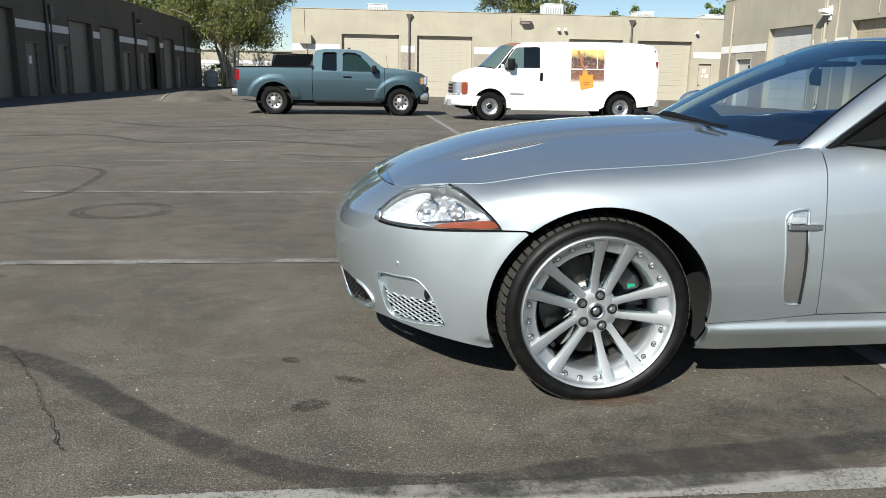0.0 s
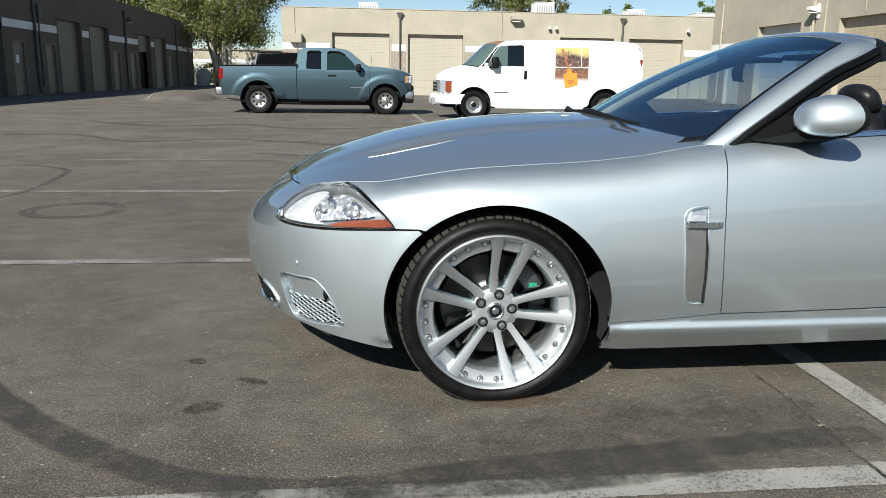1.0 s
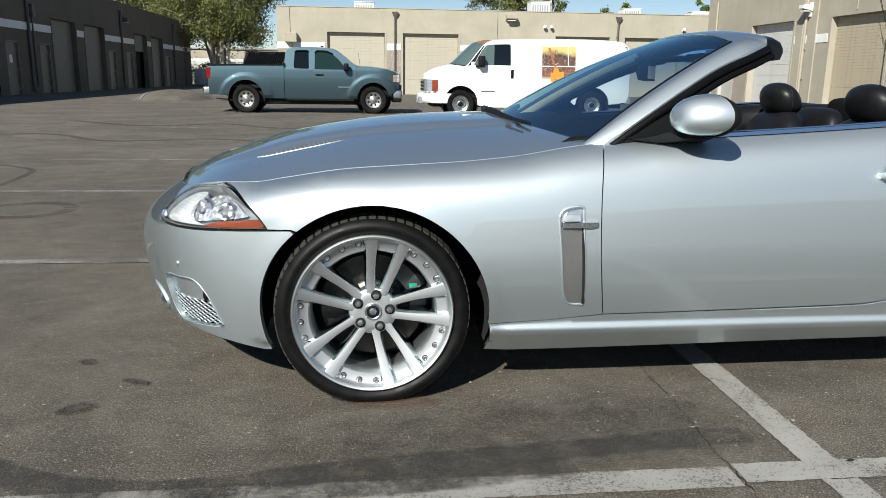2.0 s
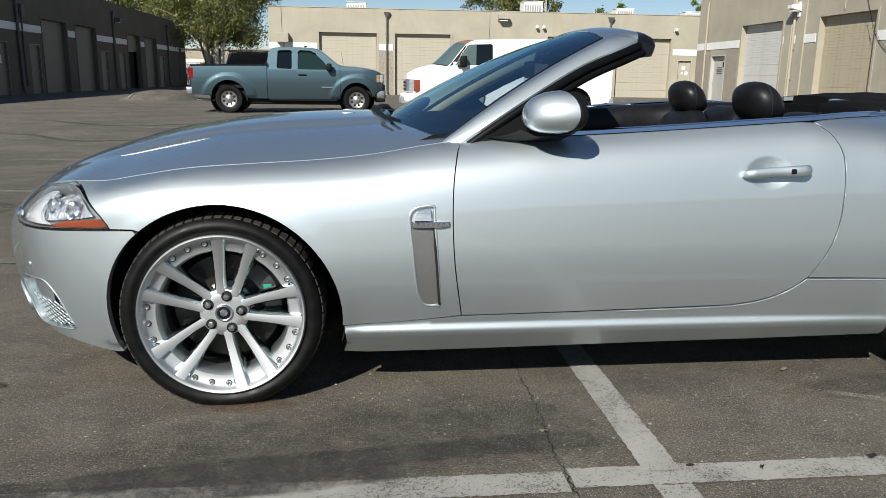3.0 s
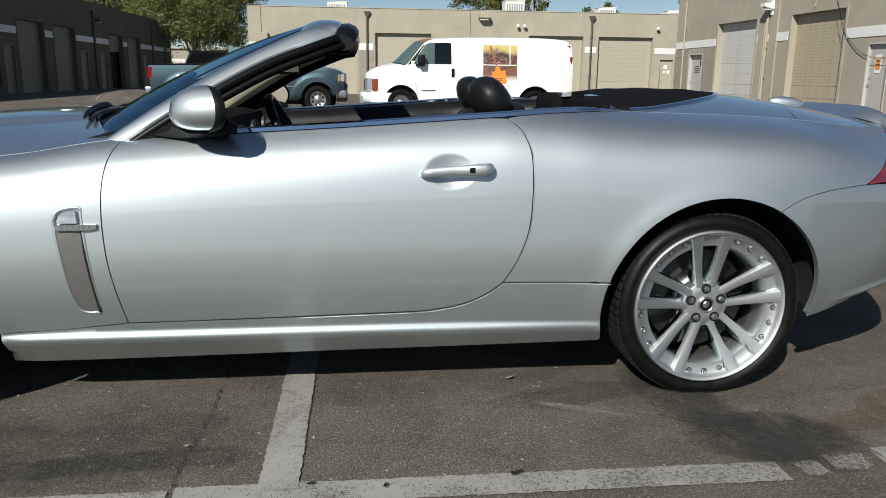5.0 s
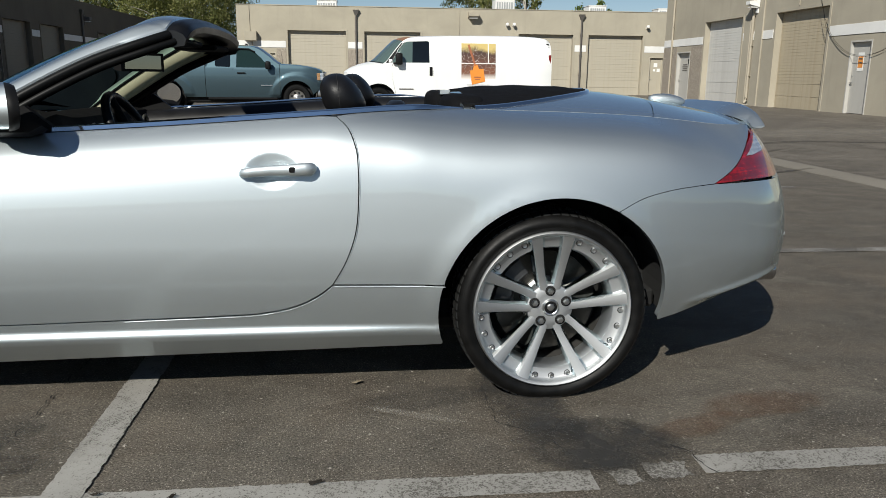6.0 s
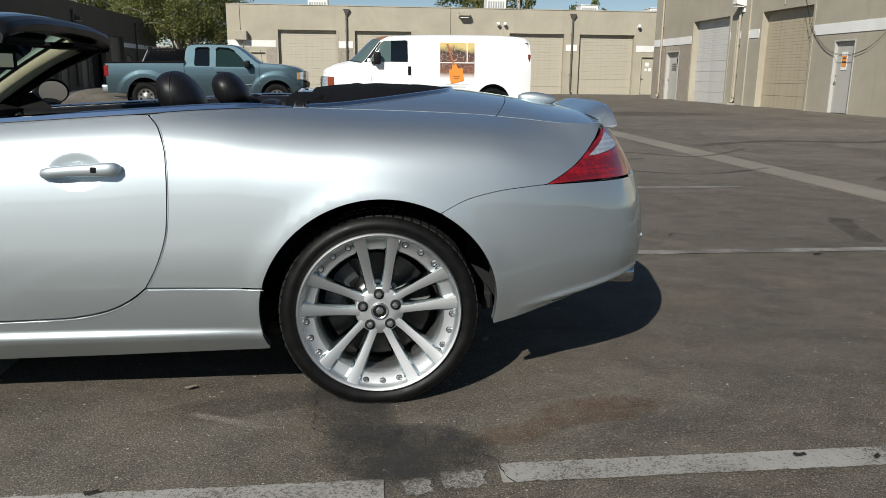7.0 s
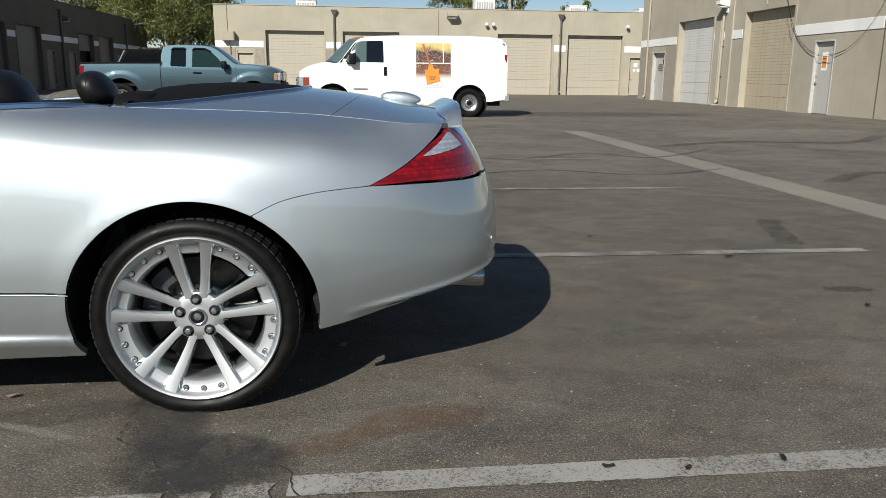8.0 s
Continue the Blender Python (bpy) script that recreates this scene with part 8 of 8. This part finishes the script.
bench = thing("street_barrier", "blue barrier rail on pale posts by the street", "barrier", pose(-16.3, 83.0, 0))
part("rail", box(0, 3.4, -0.05, 0.05, 0.95, 1.30, 0.02), simple("blue_rail_paint", (0.03, 0.07, 0.22), 0.5), bench)
for x in (0.1, 1.6, 3.1):
    part("post", box(x, x + 0.14, -0.07, 0.07, 0.0, 1.2, 0.01), WHITE_METAL, bench)

# ---- marks and litter on the asphalt ----
MARK = decal("tyre_rubber_mark", (0.022, 0.021, 0.020), 0.85, 6.0)
FAINT = decal("faint_tyre_mark", (0.020, 0.019, 0.018), 0.58, 7.0)
OIL = decal("oil_stain", (0.022, 0.017, 0.013), 0.75, 30.0, 0.6, spot=True)
RUSTY = decal("rusty_stain", (0.082, 0.048, 0.029), 0.72, 8.0, spot=True)
FAINT_SPOT = decal("faint_dark_stain", (0.020, 0.019, 0.018), 0.48, 7.0, spot=True)
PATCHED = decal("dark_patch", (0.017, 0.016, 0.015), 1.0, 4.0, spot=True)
DUST = decal("pale_dust", (0.22, 0.20, 0.17), 0.45, 4.0, spot=True)
_layer = [0.0062]


def ground_strip(pts, width, material, label, per=8, name="tyre_mark", category="tyre mark"):
    line = smoothed(pts, per)
    bm = bmesh.new()
    uv = bm.loops.layers.uv.new("uv")
    _layer[0] += 0.00012
    prev = None
    n = len(line)
    rnd = random.Random(len(pts) * 13 + int(abs(pts[0][0]) * 100))
    for i, (x, y) in enumerate(line):
        a, b = line[max(0, i - 1)], line[min(n - 1, i + 1)]
        d = Vector((b[0] - a[0], b[1] - a[1]))
        d.normalize()
        w = width * (0.9 + 0.2 * rnd.random())
        row = [bm.verts.new((x - d.y * w * s, y + d.x * w * s, _layer[0])) for s in (-0.5, 0.5)]
        if prev:
            f = bm.faces.new((prev[0][0], row[0], row[1], prev[0][1]))
            for lp, q in zip(f.loops, ((0, prev[1]), (0, i / (n - 1)), (1, i / (n - 1)), (1, prev[1]))):
                lp[uv].uv = (q[0], 0.08 + 0.84 * q[1])
        prev = (row, i / (n - 1))
    o = part(name, bm, material)
    o.visible_shadow = False
    return tagged(o, label, category, "marks on the asphalt", "structure")


def ground_blot(x, y, rx, ry_, turn, material, label, name="stain"):
    bm = bmesh.new()
    uv = bm.loops.layers.uv.new("uv")
    _layer[0] += 0.00012
    c, s = math.cos(radians(turn)), math.sin(radians(turn))
    n = 6
    vs = [[bm.verts.new((x + (u * c * rx - v * s * ry_), y + (u * s * rx + v * c * ry_), _layer[0])) for v in np.linspace(-1, 1, n)] for u in np.linspace(-1, 1, n)]
    for i in range(n - 1):
        for j in range(n - 1):
            f = bm.faces.new((vs[i][j], vs[i + 1][j], vs[i + 1][j + 1], vs[i][j + 1]))
            for lp, (a, b) in zip(f.loops, ((i, j), (i + 1, j), (i + 1, j + 1), (i, j + 1))):
                lp[uv].uv = (a / (n - 1), b / (n - 1))
    o = part(name, bm, material)
    o.visible_shadow = False
    return tagged(o, label, "stain", "marks on the asphalt", "structure")


ground_strip([(-4.9, 1.10), (-4.2, 0.85), (-3.62, 0.55), (-3.34, 0.37), (-3.03, 0.05), (-2.79, -0.18), (-2.56, -0.36), (-2.25, -0.53), (-1.9, -0.58), (-1.56, -0.52), (-1.25, -0.48), (-0.87, -0.44), (-0.5, -0.40), (-0.2, -0.38)], 0.135, MARK, "dark curved tyre mark on the asphalt")
ground_strip([(-1.95, -0.60), (-1.6, -0.60), (-1.2, -0.58), (-0.8, -0.52)], 0.12, MARK, "dark scuffed tyre mark on the asphalt")
for R1, w in ((0.36, 0.07), (0.30, 0.05)):
    ground_strip([(-4.13 + R1 * 1.05 * math.cos(a), 3.86 + R1 * math.sin(a)) for a in np.linspace(0.3, 6.4, 14)], w, FAINT, "faint circular tyre scrub mark")
for pts, w in (([(-6.3, 6.4), (-5.9, 7.0), (-5.2, 6.6), (-5.0, 5.8), (-4.95, 4.7), (-5.3, 4.2)], 0.09), ([(-8.5, 11.3), (-7.0, 11.8), (-5.5, 10.4), (-4.0, 10.9), (-2.0, 9.8)], 0.22), ([(-8.0, 15.8), (-6.0, 14.2), (-4.5, 15.0), (-3.0, 13.7), (-1.0, 14.6)], 0.28),
               ([(3.1, 8.2), (4.0, 7.6), (5.2, 8.4), (6.0, 7.8), (7.4, 9.0)], 0.12), ([(7.0, 5.2), (8.0, 6.0), (9.4, 6.1), (10.6, 7.4)], 0.25), ([(6.8, 9.5), (8.6, 10.4), (10.5, 10.2), (12.5, 12.0)], 0.3), ([(3.0, 5.9), (4.1, 6.4), (5.2, 5.9), (6.4, 6.5)], 0.10),
               ([(5.15, 3.15), (5.03, 2.95), (4.92, 2.6), (4.80, 2.26)], 0.20), ([(-3.4, 8.6), (-2.2, 8.2), (-0.9, 8.9)], 0.15), ([(7.2, 2.2), (9.0, 4.0), (11.5, 5.0), (14, 8)], 0.3)):
    ground_strip(pts, w, FAINT, "dark meandering tyre mark on the asphalt")
for a in ((-2.36, -0.03, 0.075, 0.06, 20, OIL, "small dark oil stain"), (-2.47, 0.40, 0.035, 0.05, 60, OIL, "small dark oil stain"), 
          (-2.23, 0.19, 0.08, 0.03, -25, OIL, "small dark oil stain"), (-1.37, -0.03, 0.10, 0.035, 0, RUSTY, "brown dirt stain"), (-4.3, 1.72, 0.20, 0.07, 10, RUSTY, "small dark oil stain"), (2.10, -0.17, 0.26, 0.11, 10, RUSTY, "reddish brown stain"), (1.80, -0.31, 0.20, 0.08, 20, RUSTY, "reddish brown stain"), (4.48, 1.18, 0.17, 0.07, -5, OIL, "brown stain"),
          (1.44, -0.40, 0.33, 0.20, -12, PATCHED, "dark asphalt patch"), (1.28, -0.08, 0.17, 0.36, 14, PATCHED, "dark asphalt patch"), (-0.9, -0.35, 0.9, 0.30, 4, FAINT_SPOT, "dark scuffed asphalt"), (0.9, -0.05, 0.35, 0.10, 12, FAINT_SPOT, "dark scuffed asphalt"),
          (-1.30, -0.06, 0.18, 0.06, 0, RUSTY, "brown dirt stain"), 
          (0.90, -0.16, 0.20, 0.025, -25, DUST, "pale dusty streak"),
          (8.5, 3.5, 2.2, 1.0, 30, FAINT_SPOT, "dark scuffed asphalt"), (10.5, 12.5, 3.0, 1.2, 20, DUST, "pale dusty patch"), (9.0, 20.0, 4.0, 1.6, 0, FAINT_SPOT, "dark scuffed asphalt")):
    ground_blot(*a)
CRACK = simple("crack_shadow", (0.012, 0.011, 0.010), 0.95)


def crack(pts, seed, w=0.006, label="thin crack in the asphalt"):
    rnd = random.Random(seed)
    line = []
    for (xa, ya), (xb, yb) in zip(pts, pts[1:]):
        n = max(2, int(math.hypot(xb - xa, yb - ya) / 0.018))
        for i in range(n):
            f = i / n
            line.append((xa + (xb - xa) * f + rnd.uniform(-0.008, 0.008), ya + (yb - ya) * f + rnd.uniform(-0.006, 0.006)))
    bm = bmesh.new()
    prev = None
    for x, y in line:
        h = w * rnd.uniform(0.03, 0.30)
        row = [bm.verts.new((x - h, y - h * 0.3, 0.0072)), bm.verts.new((x + h, y + h * 0.3, 0.0072))]
        if prev:
            bm.faces.new((prev[0], row[0], row[1], prev[1]))
        prev = row
    return tagged(part("crack", bm, CRACK), label, "crack", "cracks in the asphalt", "structure")


crack([(-3.60, 0.58), (-3.54, 0.50), (-3.45, 0.37), (-3.33, 0.17), (-3.26, 0.03), (-3.20, -0.06), (-3.10, -0.26), (-3.05, -0.32)], 1, 0.011)
crack([(-3.45, 0.37), (-3.52, 0.40), (-3.56, 0.38)], 2, 0.007)
crack([(-0.31, 0.9), (-0.33, 0.25), (-0.33, -0.03), (-0.33, -0.19), (-0.34, -0.33), (-0.35, -0.47), (-0.345, -0.67), (-0.36, -1.0)], 3, 0.010)
crack([(1.20, 0.20), (1.15, 0.07), (1.155, -0.10), (1.16, -0.23), (1.29, -0.33), (1.34, -0.44), (1.43, -0.54)], 4, 0.010)
crack([(1.34, -0.44), (1.51, -0.48), (1.66, -0.43), (1.70, -0.48), (1.73, -0.62)], 5, 0.009)
crack([(1.46, -0.52), (1.50, -0.43), (1.50, -0.26)], 6, 0.008)
crack([(-6.0, 7.4), (-5.2, 7.0), (-4.6, 7.2), (-3.6, 6.6)], 7, 0.02, "dark winding crack in the asphalt")
crack([(3.2, 7.0), (4.0, 6.6), (4.6, 6.1), (5.6, 6.2), (6.2, 5.6), (7.0, 5.4)], 8, 0.018, "dark winding crack in the asphalt")
rnd = random.Random(91)
for i in range(22):
    x, y = rnd.uniform(3.0, 13.0) if i % 2 else rnd.uniform(-8.0, 1.0), rnd.uniform(3.5, 17.0)
    a = rnd.uniform(-0.5, 0.5) + (math.pi if rnd.random() < 0.5 else 0.0)
    run = [(x, y)]
    for k in range(rnd.randint(3, 6)):
        a += rnd.uniform(-0.7, 0.7)
        x, y = x + 0.8 * math.cos(a), y + 0.6 * math.sin(a)
        run.append((x, y))
    crack(run, 100 + i, rnd.uniform(0.012, 0.03), "dark winding crack in the asphalt")
gutter = tagged(part("gutter", box(6.10, 6.55, -22, 13.0, -0.05, 0.006), GUTTER), "pale concrete drainage strip across the asphalt", "gutter", kind="structure")
ml = bmesh.new()
edge_rows = [[ml.verts.new((x, y, ground_height(x, y) + 0.03)) for x in (-10.30, -10.19)] for y in np.arange(29.3, 30.9, 0.2)]
for a, b in zip(edge_rows, edge_rows[1:]):
    ml.faces.new((a[0], a[1], b[1], b[0]))
tagged(part("mound_line", ml, LINE), "white painted line on the asphalt mound", "painted line", kind="structure")

LEAF_DARK = simple("dry_dark_leaf", (0.035, 0.028, 0.020), 0.8, 0, 0.2, 60)
LEAF_PALE = simple("dry_pale_leaf", (0.34, 0.29, 0.21), 0.8, 0, 0.2, 60)


def litter(x, y, size, turn, mat, label, name="fallen_leaf"):
    bm = bmesh.new()
    rnd = random.Random(int(abs(x * 731 + y * 977)))
    ring = []
    n = 9
    for i in range(n):
        a = 2 * math.pi * i / n
        r = size * (0.7 + 0.5 * rnd.random())
        ring.append(bm.verts.new((r * math.cos(a), r * 0.45 * math.sin(a), 0.004 + 0.010 * abs(math.sin(a * 1.5)) * rnd.random())))
    c = bm.verts.new((0, 0, 0.010))
    for i in range(n):
        bm.faces.new((ring[i], ring[(i + 1) % n], c))
    bmesh.ops.solidify(bm, geom=bm.faces[:], thickness=0.002)
    o = part(name, bm, mat)
    o.matrix_basis = pose(x, y, 0.006, 0, 0, turn)
    return tagged(o, label, "leaf" if "leaf" in name else "debris", "litter on the asphalt")


for a in ((0.712, 0.126, 0.022, 20, LEAF_PALE, "pale dry leaf on the asphalt"), (1.83, 0.53, 0.03, 60, LEAF_PALE, "pale dry leaf on the asphalt"), (2.60, -0.53, 0.020, -10, LEAF_DARK, "dark dry leaf on the white line"),
          (2.826, -0.56, 0.020, 30, LEAF_DARK, "dark dry leaf on the white line"), (3.13, -0.53, 0.022, 80, LEAF_DARK, "dark dry leaf on the white line"), (0.03, -0.57, 0.014, 0, LEAF_DARK, "dark dry leaf on the white line"), (0.60, -0.56, 0.024, 15, LEAF_DARK, "dark dry leaf on the white line"),
          (0.23, -0.60, 0.014, 50, LEAF_DARK, "dark dry leaf on the white line"), (4.2, 1.95, 0.03, 0, LEAF_DARK, "dark dry leaf on the asphalt"), (4.4, 0.9, 0.025, 70, LEAF_DARK, "dark dry leaf on the asphalt"), (3.5, 2.6, 0.03, 10, LEAF_DARK, "dark dry leaf on the asphalt"), (-0.348, -0.325, 0.016, 0, LEAF_PALE, "pale pebble on the asphalt", "pebble")):
    litter(*a)
rnd = random.Random(77)
vv, ff = [], []
for i in range(420):
    x, y = rnd.uniform(-5.5, 5.5), rnd.uniform(-0.85, 4.5)
    if rnd.random() < 0.3:
        x, y = rnd.uniform(6, 16), rnd.uniform(4, 36)
    r = rnd.uniform(0.002, 0.006) * (1.0 if y < 5 else 1.8)
    o = len(vv)
    for dx, dy, dz in ((-1, -0.6, 0), (0.9, -0.8, 0), (1, 0.7, 0), (-0.7, 0.9, 0), (0.1, 0, 1.0)):
        vv.append((x + dx * r * rnd.uniform(0.7, 1.2), y + dy * r * rnd.uniform(0.7, 1.2), 0.001 + dz * r * 0.9))
    ff += [(o, o + 1, o + 4), (o + 1, o + 2, o + 4), (o + 2, o + 3, o + 4), (o + 3, o, o + 4)]
me = bpy.data.meshes.new("gravel")
me.from_pydata(vv, [], ff)
me.materials.append(simple("pale_grit", (0.30, 0.27, 0.23), 0.9, 0, 0.3, 90))
tagged(new("gravel", me), "loose pale grit scattered over the asphalt", "gravel", kind="stuff")
